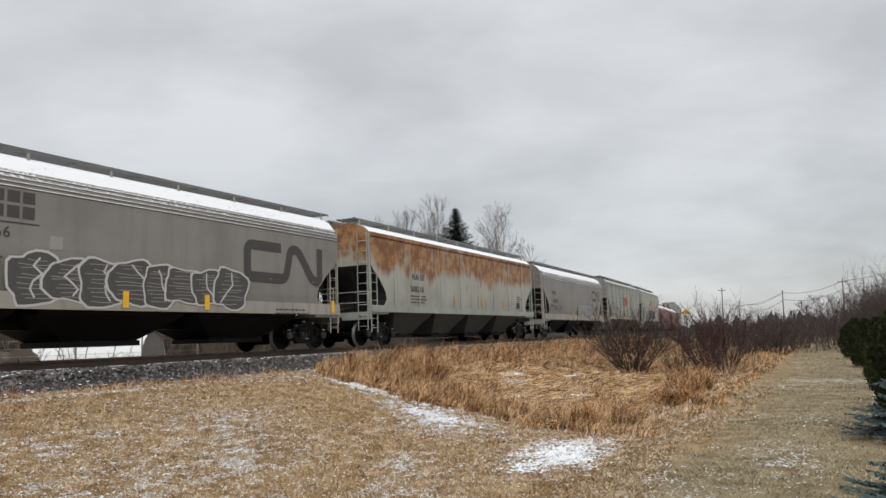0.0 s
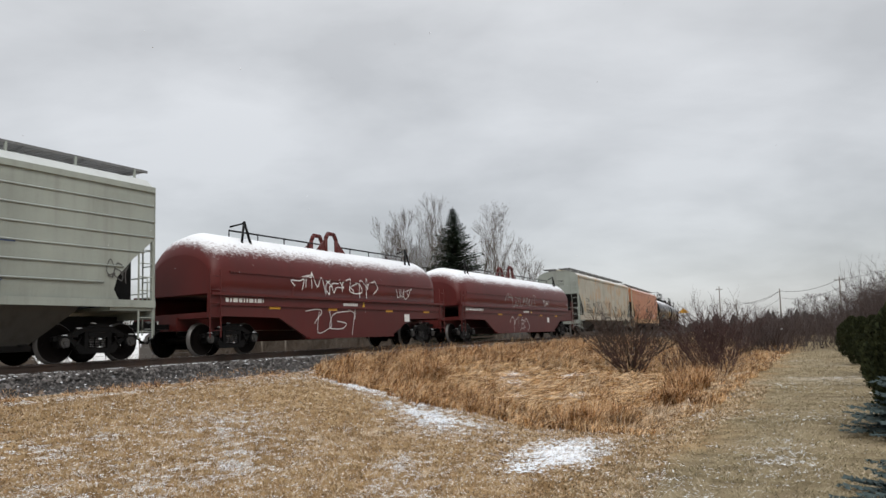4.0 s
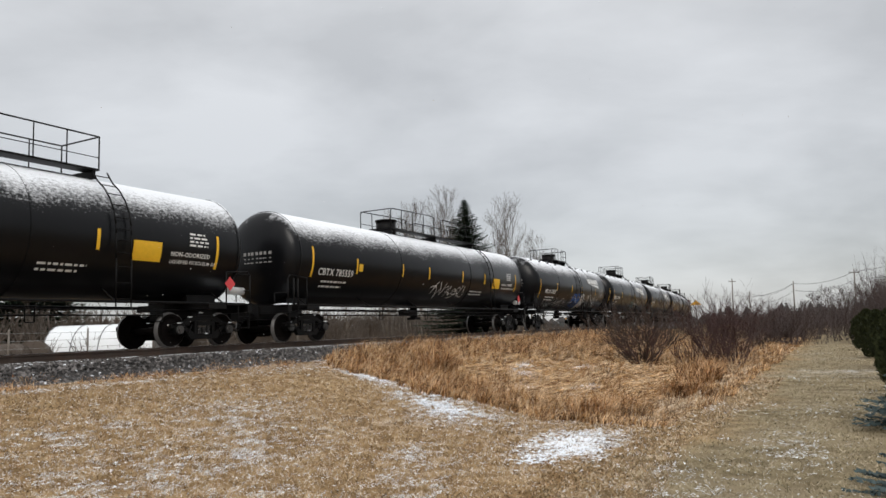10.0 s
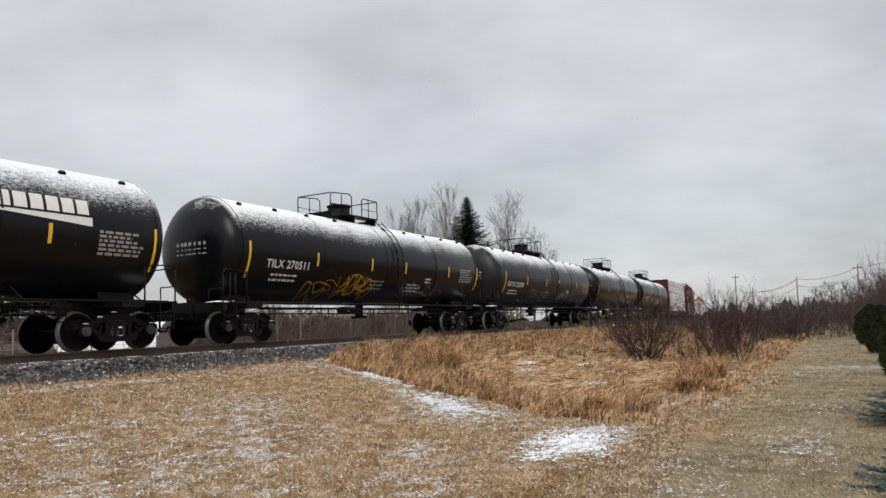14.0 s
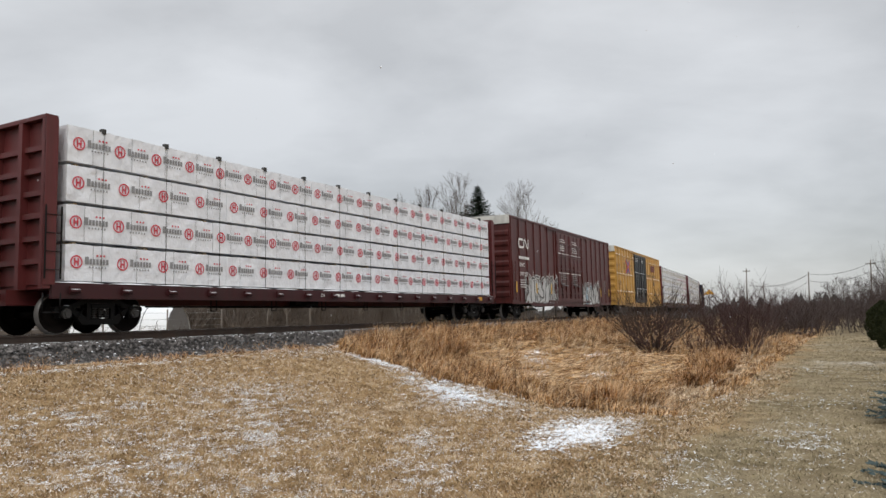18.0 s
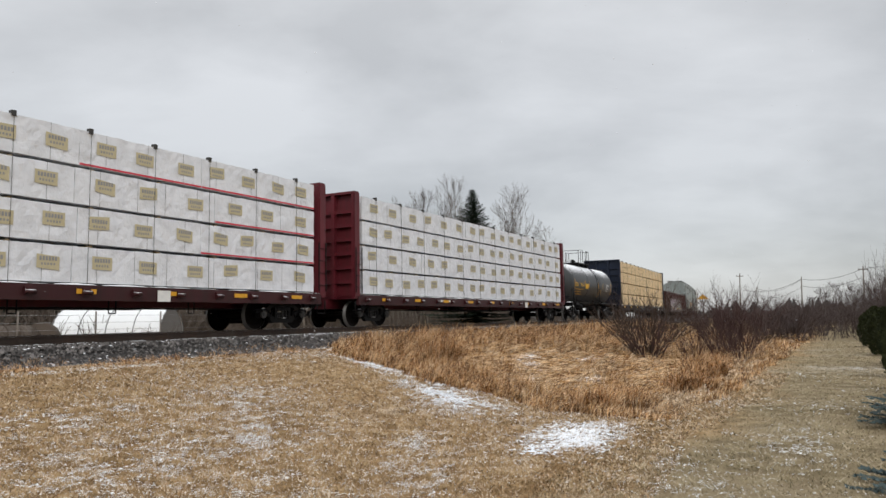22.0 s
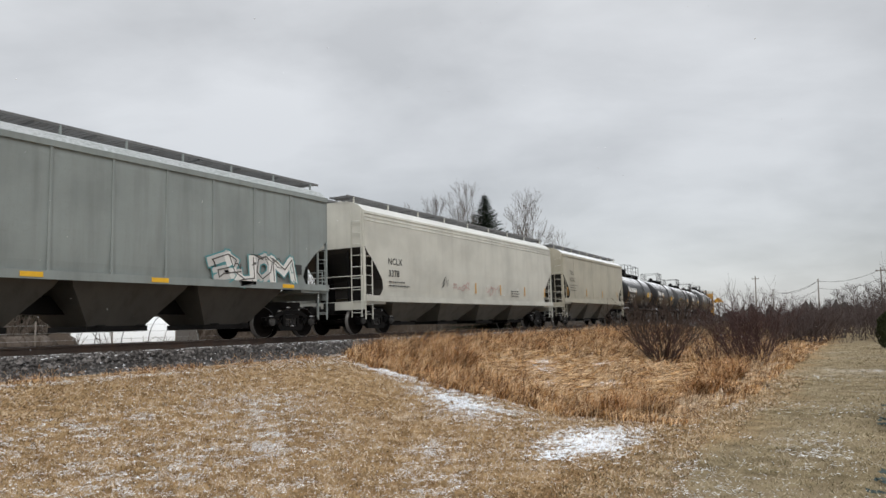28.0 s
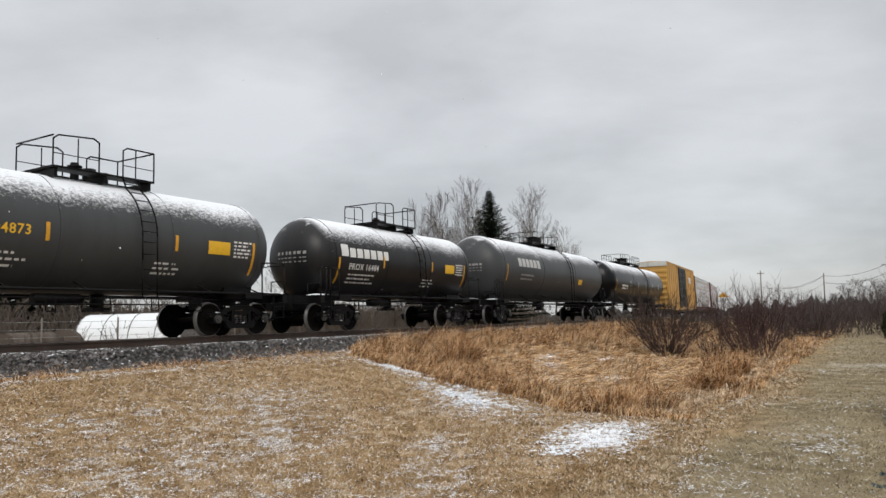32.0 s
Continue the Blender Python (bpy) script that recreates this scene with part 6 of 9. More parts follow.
def build_hoppers_ahead():
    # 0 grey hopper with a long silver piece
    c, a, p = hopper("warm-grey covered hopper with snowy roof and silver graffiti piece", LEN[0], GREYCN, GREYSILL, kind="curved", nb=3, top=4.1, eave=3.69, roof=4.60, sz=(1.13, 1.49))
    bars_word("owner_name", c, p, -4.95, 3.38, 2.7, .25, 8, LOGOGREY, "owner's name in dark block letters")
    bars_word("owner_name", c, p, -4.95, 3.05, 2.7, .26, 8, LOGOGREY, "owner's name in dark block letters")
    decal("underline", p, patch(-4.95, -2.2, 2.93, 2.96, .006, 0, 1), LOGOGREY, c)
    lettering(c, p, "90666", -3.75, 2.62, .33, LOGOGREY, 1.05)
    emblem(c, p, 4.07, 2.08, 3.75, 1.25, .30, LOGOGREY, "owner's dark grey bent-band emblem")
    swollen(c, flat(1.575), -2.69, 3.91, 1.2, 2.36, [SILVER, CHARCOAL, GREYTXT], 11, 8, "silver-edged charcoal graffiti piece along the lower side")
    strips(c, flat(1.585), (-.1, 2.5, 8.2), 1.2, 1.6, .17, YELLOW, .016)
    small_print(c, p, -3.7, 2.3, .8, 3, LOGOGREY, .13, 3)
    decal("data_plate", p, patch(-1.95, -1.65, 2.45, 2.75, .006, 0, 1), GREYTXT, c)
    small_print(c, flat(1.575), 5.4, 1.24, 1.6, 2, DARKTXT, .12, 4)
    # 1 rusted cream hopper
    c, a, p = hopper("cream covered hopper heavily streaked with brown rust", LEN[1], CREAMRUST, PALEGREEN, kind="ribs", nb=4, top=4.29, roof=4.69, sz=(1.28, 1.53), bay_mat=BAYDIRTSHADE, nribs=8)
    marks(c, p, (("NAHX", -5.58, 2.65, .34), ("508218", -5.7, 2.15, .34)), DARKTXT)
    small_print(c, p, -5.7, 1.95, 1.5, 3, DARKTXT, .13, 4)
    strips(c, p, (-1.7, 1.4, 4.25), 1.68, 2.13, .1, ORANGE)
    decal("data_plate", p, patch(6.1, 6.55, 1.7, 2.0, .01, 0, 1), DARKTXT, c)
    small_print(c, p, 6.2, 2.3, .7, 3, DARKTXT, .12, 5)
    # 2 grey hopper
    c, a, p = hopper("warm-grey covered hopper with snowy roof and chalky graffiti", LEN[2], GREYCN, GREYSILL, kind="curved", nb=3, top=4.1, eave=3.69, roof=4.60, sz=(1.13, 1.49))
    marks(c, p, (("NKLX", -5.9, 2.72, .33), ("200706", -5.75, 2.22, .33)), LOGOGREY)
    emblem(c, p, 4.17, 2.59, 2.27, .78, .19, LOGOGREY, "owner's dark grey bent-band emblem")
    scrawl(c, p, -6.28, -4.0, 1.75, 2.1, CHARCOAL, 21, 5, .04, "black sprayed signature")
    swollen(c, flat(1.575), .08, 3.6, 1.19, 2.19, [PALEBLUE, GREYCN, GREYTXT], 22, 5, "faint pale blue graffiti outline", 4)
    strips(c, flat(1.585), (-1.52, .87, 3.42, 6.3), 1.2, 1.6, .15, YELLOW, .016)
    decal("data_plate", p, patch(5.0, 5.45, 1.85, 2.15, .012, 0, 1), DARKTXT, c)
    # 3 ribbed grey-green hopper
    c, a, p = hopper("grey-green covered hopper with upright ribs and a red emblem", LEN[3], GREYGREEN, GREYSILL, kind="ribs", nb=3, top=4.36, roof=4.76, sz=(1.33, 1.51), bay_mat=BAYDIRTSHADE)
    marks(c, p, (("CN", -6.1, 3.05, .32), ("113569", -6.05, 2.55, .32)), DARKTXT)
    emblem(c, flat(1.56), -1.09, 2.53, 1.88, .81, .19, REDTXT, "owner's red bent-band emblem")
    small_print(c, p, -6.0, 2.3, 2.0, 2, DARKTXT, .14, 6)
    scrawl(c, p, -3.4, -2.5, 1.75, 2.15, CHARCOAL, 31, 3, .035, "black sprayed signature")
    strips(c, flat(1.572), (-6.2, -1.6, .97, 3.39), 1.39, 1.47, .5, ORANGE, .006)
    small_print(c, p, 3.6, 2.3, 1.0, 2, DARKTXT, .12, 7)
    # 4 pale hopper with lengthwise beads
    c, a, p = hopper("pale green covered hopper with navy and cream graffiti", LEN[4], PALEGREEN, PALEGREEN, kind="beads", nb=3, top=4.36, roof=4.76, sz=(1.28, 1.46), bay_mat=BAYDIRTSHADE, end_text=("CN", "114973"))
    marks(c, p, (("CN", -6.17, 3.05, .36), ("114973", -6.18, 2.59, .34)), DARKTXT)
    small_print(c, p, -6.1, 2.3, 1.4, 3, DARKTXT, .15, 8)
    emblem(c, p, -.48, 2.64, 1.64, .66, .17, REDTXT, "owner's red bent-band emblem")
    wild(c, flat(1.552), -3.6, 2.82, 1.41, 2.62, [NAVYSPRAY, MAROON, NAVYSPRAY, CREAM], 41, 8, "navy, maroon and cream graffiti piece")
    for i in range(5):
        cx = -5.1 + i * .38
        decal("sprayed_dot", p, [([(cx + .12 * math.cos(j * .7), 1.72 + .12 * math.sin(j * .7)) for j in range(9)], .004, 0)], MAROON, c)
    scrawl(c, p, 5.5, 6.1, 1.9, 2.4, CHARCOAL, 43, 3, .035, "black sprayed signature")


def build_coil_cars():
    for i in (5, 6):
        c, a, p = coil_car("dark red steel-coil car with a snow-topped rounded hood", LEN[i], COILRED, COILHOOD)
        ph = flat(1.455)
        small_print(c, p, -a + .6, 1.50, 2.2, 1, WHITE, .1, 9 + i, .12)
        bars_word("web_address", c, p, -.6, 1.5, .9, .10, 8, WHITE)
        decal("load_mark", p, [([(0.6, 1.48), (.75, 1.48), (.675, 1.66)], .01, 0)], YELLOW, c)
        strips(c, p, (-4.5, -1.5, 2.2, 5.2), 1.32, 1.42, .5, ORANGE, .01)
        scrawl(c, ph, -3.4, 1.6, 1.95, 2.5, WHITE if i == 5 else GREYTXT, 50 + i, 9, .045, "white sprayed signature on the hood")
        scrawl(c, ph, 3.0, 4.2, 1.95, 2.3, WHITE, 60 + i, 4, .03, "white sprayed signature")
        scrawl(c, p, -2.8, .2, .6, 1.35, WHITE, 70 + i, 4, .03, "white sprayed signature")
        decal("data_plate", p, patch(3.6, 4.0, .95, 1.25, .01, 0, 1), WHITE, c)


def build_rusty_hoppers():
    # 7 cream hopper with bloom of rust
    c, a, p = hopper("cream covered hopper with orange rust bloom and black graffiti", LEN[7], TANRUST, TANSILL, kind="smooth", nb=4, top=4.36, roof=4.76, sz=(1.16, 1.48), bay_mat=BAYDIRTSHADE, posts=PALEGREEN, end_text=("CCBX", "72723"), end_mat=PALEGREEN)
    marks(c, p, (("CCBX", -7.6, 2.52, .38), ("72723", -7.62, 2.08, .38)), DARKTXT)
    small_print(c, p, -7.6, 1.85, 2.2, 2, DARKTXT, .15, 12, .07)
    decal("data_plate", p, patch(-5.39, -5.1, 2.2, 2.45, .01, 0, 1), DARKTXT, c)
    swollen(c, p, -4.59, .93, 1.57, 2.65, [CHARCOAL, TANRUST, CHARCOAL], 71, 8, "black outlined graffiti letters on the cream side", 5)
    small_print(c, flat(1.575), -1.8, 1.28, 2.4, 1, DARKTXT, .1, 13, .12)
    strips(c, p, (-8.2,), 1.8, 2.6, .1, ORANGE)
    strips(c, p, (-5.4, 2.0, 4.8, 7.6), 1.6, 2.1, .1, ORANGE)
    decal("data_plate", p, patch(6.5, 6.9, 1.75, 2.1, .01, 0, 1), DARKTXT, c)
    small_print(c, p, 2.6, 2.25, 1.2, 3, DARKTXT, .13, 14)
    # 8 orange hopper
    c, a, p = hopper("orange-brown rusty covered hopper with an ochre sill", LEN[8], ORANGERUST, ORANGESILL, kind="curved", nb=4, top=4.26, roof=4.66, sz=(.97, 1.41), bay_mat=FRAME, posts=TANRUST, curve=.02, end_text=("DOWX", "68716"))
    marks(c, p, (("DOWX", -7.93, 2.61, .36), ("68716", -7.93, 2.13, .36)), DARKTXT)
    small_print(c, p, -7.9, 1.85, 1.2, 2, DARKTXT, .14, 15)
    decal("data_plate", p, patch(-5.7, -5.4, 2.3, 2.55, .01, 0, 1), DARKTXT, c)
    decal("placard", p, patch(-.85, -.03, 2.13, 2.51, .01, 0, 1), LOGOGREY, c, "small dark placard")
    scrawl(c, p, -4.2, -1.2, 1.55, 2.0, MAROON, 81, 6, .035, "faint dark scrawl")
    scrawl(c, p, 1.8, 6.0, 1.55, 2.1, MAROON, 82, 8, .04, "dark red scrawl")
    decal("data_plate", p, patch(5.3, 5.8, 1.7, 1.95, .014, 0, 1), WHITE, c)
    small_print(c, flat(1.572), -3.0, 1.2, 1.8, 1, DARKTXT, .1, 16, .07)


def head_marks(c, r, zc, h, depth, seed):
    """A small line of numbers on the tank's front end."""
    rng = random.Random(seed)
    pieces = []
    for row in range(3):
        for k in range(7):
            y = -.75 + .17 * k + rng.uniform(0, .03)
            pieces.append((y, y + rng.uniform(.07, .13), zc + .05 - .13 * row, (.10 if row == 0 else .035)))

    def bulge(y, z):
        q = min(.999, math.hypot(y, z - zc) / r)
        return -h + depth * (1 - math.sqrt(1 - q * q)) - .012
    verts, faces = [], []
    for y0, y1, z, hh in pieces:
        b = len(verts)
        verts += [(bulge(y, w), y, w) for y, w in ((y0, z), (y1, z), (y1, z + hh), (y0, z + hh))]
        faces.append((b, b + 3, b + 2, b + 1))
    part("small_print", sheet("small_print", verts, faces, GREYTXT), c)


def build_tanks():
    # 9-11 long black pressure tanks
    for i, mark, num in ((9, "TILX", "306305"), (10, "TILX", "306294"), (11, "CBTX", "785559")):
        L = LEN[i]
        c, h, p = tank("long black pressure tank car with snow along its top", L, 1.55, 2.76, BLACK, 3.9, 1.3, False, .55, [(-8.78, 2.1, 3.07, YELLOW), (-6.25, 2.3, 2.84, YELLOW), (-3.1, 2.35, 2.84, YELLOW), (-.95, 2.35, 2.84, YELLOW), (2.2, 2.35, 2.84, YELLOW), (4.6, 2.35, 2.84, YELLOW), (L / 2 - 2.2, 2.1, 3.0, YELLOW)], ladder_x=5.25, dome=-1.8, rail=.86)
        head_marks(c, 1.55, 2.76, h, .55, i)
        lettering(c, p, mark + " " + num, -8.4, 2.18, .32, WHITE, 1.0)
        small_print(c, p, -8.1, 1.95, 1.7, 2, WHITE, .16, 20 + i, .06)
        decal("data_box", p, patch(-6.1, -5.85, 2.4, 2.66, .008, 0, 2), YELLOW if i != 9 else WHITE, c)
        decal("placard", p, patch(5.6, 6.45, 2.18, 2.67, .012, 0, 5), YELLOW, c, "yellow warning placard")
        lettering(c, p, "NON-ODORIZED", 6.75, 2.36, .16, WHITE)
        lettering(c, p, "LIQUEFIED PETROLEUM GAS", 6.75, 2.18, .12, WHITE)
        small_print(c, p, 7.35, 2.95, .75, 4, WHITE, .10, 30 + i, .05)
        small_print(c, p, 3.3, 1.95, 1.4, 2, WHITE, .13, 40 + i, .05)
        if i == 9:
            graffiti(c, p, -4.27, -.82, 1.55, 2.23, [BLACK, TEAL, BLUE, TEAL], 91, 5, "teal and blue graffiti piece", .35, 4)
            scrawl(c, p, -5.9, -4.4, 1.6, 2.2, WHITE, 92, 4, .035, "white sprayed signature")
            scrawl(c, p, -.5, 3.0, 1.65, 2.1, SILVER, 93, 7, .025, "thin silver scrawl")
        elif i == 10:
            scrawl(c, p, -1.46, 1.62, 1.69, 2.29, WHITE, 94, 7, .04, "white sprayed signature")
            scrawl(c, p, -4.6, -2.0, 1.75, 2.2, GREYTXT, 95, 6, .03, "faint grey scrawl")
        else:
            scrawl(c, p, -.53, 2.6, 1.7, 2.23, WHITE, 96, 8, .04, "white sprayed signature")
        made("hazard_placard", lambda bm: [slab(bm, [(L / 2 - 1.6 + .2 * math.cos(j * math.pi / 2), 1.72 + .2 * math.sin(j * math.pi / 2)) for j in range(4)], -1.46, -1.45)], REDTXT, c, "red diamond hazard placard")
        made("relief_cylinder", lambda bm: rod(bm, (L / 2 - 1.35, -1.1, 1.55), (L / 2 - .75, -1.1, 1.55), .11, 12), SILVER, c, "short silver cylinder at the end")
    # 12-18 insulated black tanks
    data = ((12, "PROX 78527", -6.36, 2.17), (13, "GBRX 715380", -7.32, 2.2), (14, "GBRX 717058", -7.33, 2.2), (15, "TILX 270511", -6.59, 2.24), (16, "GATX 222305", -7.0, 2.22), (17, "", 0, 0), (18, "GATX 234811", -6.95, 2.22))
    for i, num, tx, tz in data:
        L = LEN[i]
        tp = (-7.38, -4.23, -1.07, 1.28, 4.85) if i < 18 else (-7.85, -4.77, -1.81, 1.67, 4.84)
        c, h, p = tank("black insulated tank car with lugs and snow along its top" if i != 12 else "black tank car with white name band and blue graffiti", L, 1.60, 2.80, BLACK if i != 16 else BLACK2, 1.5, -.85, True, .68,
                       [(tp[0], 1.9, 2.95, YELLOW)] + [(x, 2.38, 2.82, YELLOW) for x in tp[1:]] + [(h - .75, 1.9, 2.95, YELLOW)], ladder_x=.75, seams=5, dome=-.85, rail=.74)
        head_marks(c, 1.60, 2.80, h, .68, i)
        if num:
            lettering(c, p, num, tx, tz, .34, WHITE, 1.05)
            small_print(c, p, tx + .3, tz - .24, 1.6, 2, WHITE, .15, 50 + i, .06)
        small_print(c, p, h - 2.3, 2.72, 1.25, 6, GREYTXT, .10, 60 + i, .06)
        small_print(c, p, 1.7, 1.95, 1.1, 3, WHITE, .12, 70 + i, .05)
        small_print(c, p, -.9, 2.0, 1.0, 3, GREYTXT, .13, 80 + i, .05)
        small_print(c, p, 3.0, 2.2, .5, 2, WHITE, .12, 75 + i, .06)
        if i in (12, 13, 14):
            x0, x1 = (3.0, 5.7) if i == 12 else (2.3, 5.9)
            bars_word("owner_name", c, p, x0, 3.10, x1 - x0, .34, 10, WHITE, "owner's name as white block letters")
            decal("name_swoosh", p, [([(x0, 3.05), (x0 + (x1 - x0) * .45, 2.98), (x1, 2.84), (x1, 3.04), (x0 + (x1 - x0) * .5, 3.05)], .010, 0)], WHITE, c, "white swoosh below the name")
        if i == 12:
            bubbles(c, p, ((.0, 1.9, .55, .42, 1), (.75, 1.85, .5, .48, 1), (1.75, 2.1, .45, .26, 2), (1.95, 1.7, .5, .30, 2), (1.55, 1.55, .35, .22, 2)), [CHARCOAL, BLUE, SILVER], "blue and silver bubble graffiti")
            bubbles(c, p, [(-.3 + .27 * j, 1.75 + .12 * ((j * 7) % 4), .045, .045, 1) for j in range(6)], [WHITE, WHITE], "white sprayed dots on the blue")
            scrawl(c, p, -6.0, -.9, 1.4, 1.95, SILVER, 122, 9, .04, "silver sprayed lettering")
            scrawl(c, p, 3.3, 5.8, 1.5, 2.3, WHITE, 123, 6, .035, "white sprayed signature")
        if i == 13:
            scrawl(c, p, .3, 1.1, 1.6, 2.4, TEAL, 125, 3, .06, "teal sprayed tag")
        if i == 15:
            scrawl(c, p, -4.58, -.7, 1.47, 2.1, ORANGE, 126, 7, .03, "ochre sprayed scrawl")
            scrawl(c, p, -2.6, -.9, 1.6, 2.25, YELLOW, 127, 4, .03, "yellow-green sprayed tag")
            scrawl(c, p, 1.4, 4.6, 1.5, 2.0, GREYTXT, 128, 7, .03, "faint grey scrawl")
        if i in (16, 17):
            scrawl(c, p, -3.5, -1.0, 1.5, 2.1, GREYTXT, 129 + i, 5, .03, "faint grey scrawl")
            scrawl(c, p, 2.0, 4.8, 1.6, 2.1, GREYTXT, 139 + i, 5, .03, "faint grey scrawl")
        if i == 18:
            scrawl(c, p, -4.55, -2.42, 1.4, 2.34, SILVER, 150, 6, .045, "silver sprayed signature")
            scrawl(c, p, -.4, 1.31, 1.5, 2.2, SILVER, 151, 5, .04, "silver sprayed signature")
            scrawl(c, p, 2.33, 3.74, 1.88, 2.42, TEAL, 152, 4, .04, "teal sprayed signature")
            decal("placard", p, patch(.0, .4, 1.5, 1.8, .012, 0, 3), YELLOW, c)


def build_middle():
    lens = (4.9, 3.7, 4.9, 4.3, 4.4)
    ps = flat(1.473)
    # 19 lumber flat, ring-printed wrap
    c, a, p = lumber_flat("brown centre-beam flatcar loaded with white plastic-wrapped lumber", LEN[19], OXIDE, "rings", lens, 4.74, "lumber stack in white wrap with red rings", None, SILLGRIMESHADE)
    lettering(c, ps, "CN", -2.0, .93, .14, WHITE)
    small_print(c, ps, -1.4, .94, .8, 1, WHITE, .1, 19, .09)
    decal("amber_plate", ps, patch(a - 1.9, a - 1.3, .90, 1.06, .006, 0, 1), ORANGE, c)
    # 20 red-brown boxcar
    c, a, p = boxcar("red-brown double-door boxcar with silver graffiti along its foot", LEN[20], REDBROWN, REDBROWN, REDBROWN, 5.28, False, 17, (-2.42, 2.42), ROOFGREY)
    pf, pg = flat(1.585), flat(1.585)
    emblem(c, pf, -8.41, 3.67, 1.42, .52, .11, WHITE, "owner's white bent-band emblem")
    bars_word("web_address", c, pf, -8.41, 3.1, 1.5, .15, 9, WHITE)
    lettering(c, pf, "DWC", -8.37, 2.71, .28, WHITE, 1.1)
    lettering(c, pf, "795 205", -8.33, 2.23, .28, WHITE, 1.2)
    small_print(c, pf, -8.3, 1.98, 1.1, 4, WHITE, .12, 18)
    wild(c, pg, -7.6, -2.45, .78, 2.55, [SILVER, GREYTXT, CHARCOAL, WHITE], 201, 7, "silver and charcoal graffiti piece")
    wild(c, pg, 2.54, 6.4, .78, 2.4, [SILVER, PALEBLUE, CHARCOAL, WHITE], 202, 6, "pale blue and silver graffiti piece")
    strips(c, pg, (-8.9, -6.0, -3.6, 6.7, 8.8), 1.35, 1.9, .13, YELLOW, .016)
    for x in (-1.82, .5):
        small_print(c, flat(1.62), x, 4.62, 1.05, 6, WHITE, .13, 203 + int(x), .06)
        small_print(c, flat(1.62), x, 2.5, 1.1, 5, GREYTXT, .13, 205 + int(x), .06)
        decal("door_stripe", flat(1.62), patch(x - .4, x + 1.6, 3.78, 3.82, .004, 0, 1), WHITE, c)
        decal("door_stripe", flat(1.62), patch(x - .4, x + 1.6, 2.62, 2.66, .004, 0, 1), WHITE, c)
    small_print(c, pf, 7.6, 2.4, .5, 8, GREYTXT, .12, 207)
    # 21 mustard boxcar with black doors
    c, a, p = boxcar("mustard-yellow boxcar with black double plug doors", LEN[21], MUSTARD, BLACKDOOR, MUSTARD, 5.28, True, 19, (-2.52, 2.27), ROOFGREY, MUSTARDBELT, "TBOX 631314")
    pf = flat(1.585)
    marks(c, pf, (("TB", -9.24, 3.74, .30), ("OX", -8.44, 3.74, .30), ("63", -9.24, 3.3, .30), ("13", -8.39, 3.3, .30), ("14", -7.7, 3.3, .30)), DARKTXT)
    marks(c, pf, (("next", -6.79, 3.95, .26), ("load", -6.79, 3.65, .26), ("any", -4.2, 3.95, .26), ("road", -4.2, 3.65, .26)), DARKTXT)
    cx, cz = -5.15, 3.86
    decal("painted_emblem", pf, ribbon([(cx - .71, cz - .45), (cx - .15, cz), (cx - .71, cz + .45)], .15, .006, 0), REDTXT, c, "red half of a crossed emblem")
    decal("painted_emblem", pf, ribbon([(cx + .71, cz - .45), (cx + .15, cz), (cx + .71, cz + .45)], .15, .006, 0), REDTXT, c, "red half of a crossed emblem")
    decal("painted_emblem", pf, ribbon([(cx - .45, cz - .5), (cx, cz - .10), (cx + .45, cz - .5)], .15, .009, 0), BLUE, c, "blue half of a crossed emblem")
    decal("painted_emblem", pf, ribbon([(cx - .45, cz + .5), (cx, cz + .10), (cx + .45, cz + .5)], .15, .009, 0), BLUE, c, "blue half of a crossed emblem")
    bars_word("owner_name", c, pf, 4.71, 3.9, 1.9, .57, 3, MAROON, "owner's initials as dark red blocks")
    lettering(c, pf, "RAILCAR POOLING EXPERTS", 2.75, 3.38, .30, DARKTXT, 1.02)
    for x in (-2.1, .2):
        small_print(c, flat(1.62), x, 4.7, .8, 3, WHITE, .12, 211 + int(x), .06)
        small_print(c, flat(1.62), x, 3.2, .8, 4, GREYTXT, .14, 213 + int(x), .06)
        decal("door_plate", flat(1.62), patch(x, x + .22, 1.5, 2.1, .004, 0, 1), SILVER, c)
    strips(c, pf, (-9.3, -7.0, -3.4, 3.6, 6.2, 9.0), 1.2, 1.75, .16, YELLOW)
    decal("data_plate", pf, patch(5.6, 6.1, 2.62, 2.95, .01, 0, 1), DARKTXT, c)
    small_print(c, pf, -8.6, 2.6, 1.0, 3, DARKTXT, .12, 215)
    # 22, 23 lumber flats, card-printed wrap
    for i in (22, 23):
        c, a, p = lumber_flat("wine-red centre-beam flatcar loaded with white-wrapped lumber", LEN[i], WINE, "cards" if i == 22 else "cards2", lens, 4.74, "lumber stack in white wrap with tan cards", None, SILLGRIMESHADE)
        small_print(c, ps, -5.0, .96, 1.4, 1, WHITE, .1, 220 + i, .08)
        decal("data_plate", ps, patch(4.6, 5.0, .78, 1.06, .01, 0, 1), WHITE, c)
        for j in range(9):
            x = -a + 1.5 + j * 2.4
            decal("amber_plate", ps, patch(x, x + .5, .93, 1.04, .008, 0, 1), ORANGE, c)
    # 24 short grey tank
    L = LEN[24]
    c, h, p = tank("dark grey short tank car with snow and yellow markings", L, 1.38, 2.49, DGREY, 1.3, -.4, False, .9, [(-L / 2 + 1.75, 1.9, 2.7, ORANGE), (-2.5, 2.3, 2.7, ORANGE), (-1.5, 2.3, 2.7, ORANGE), (.94, 2.25, 2.65, ORANGE), (2.24, 2.25, 2.65, ORANGE), (4.56, 1.9, 2.7, ORANGE)], ladder_x=.6, seams=4, valve="valves", dome=-.4, rail=.95)
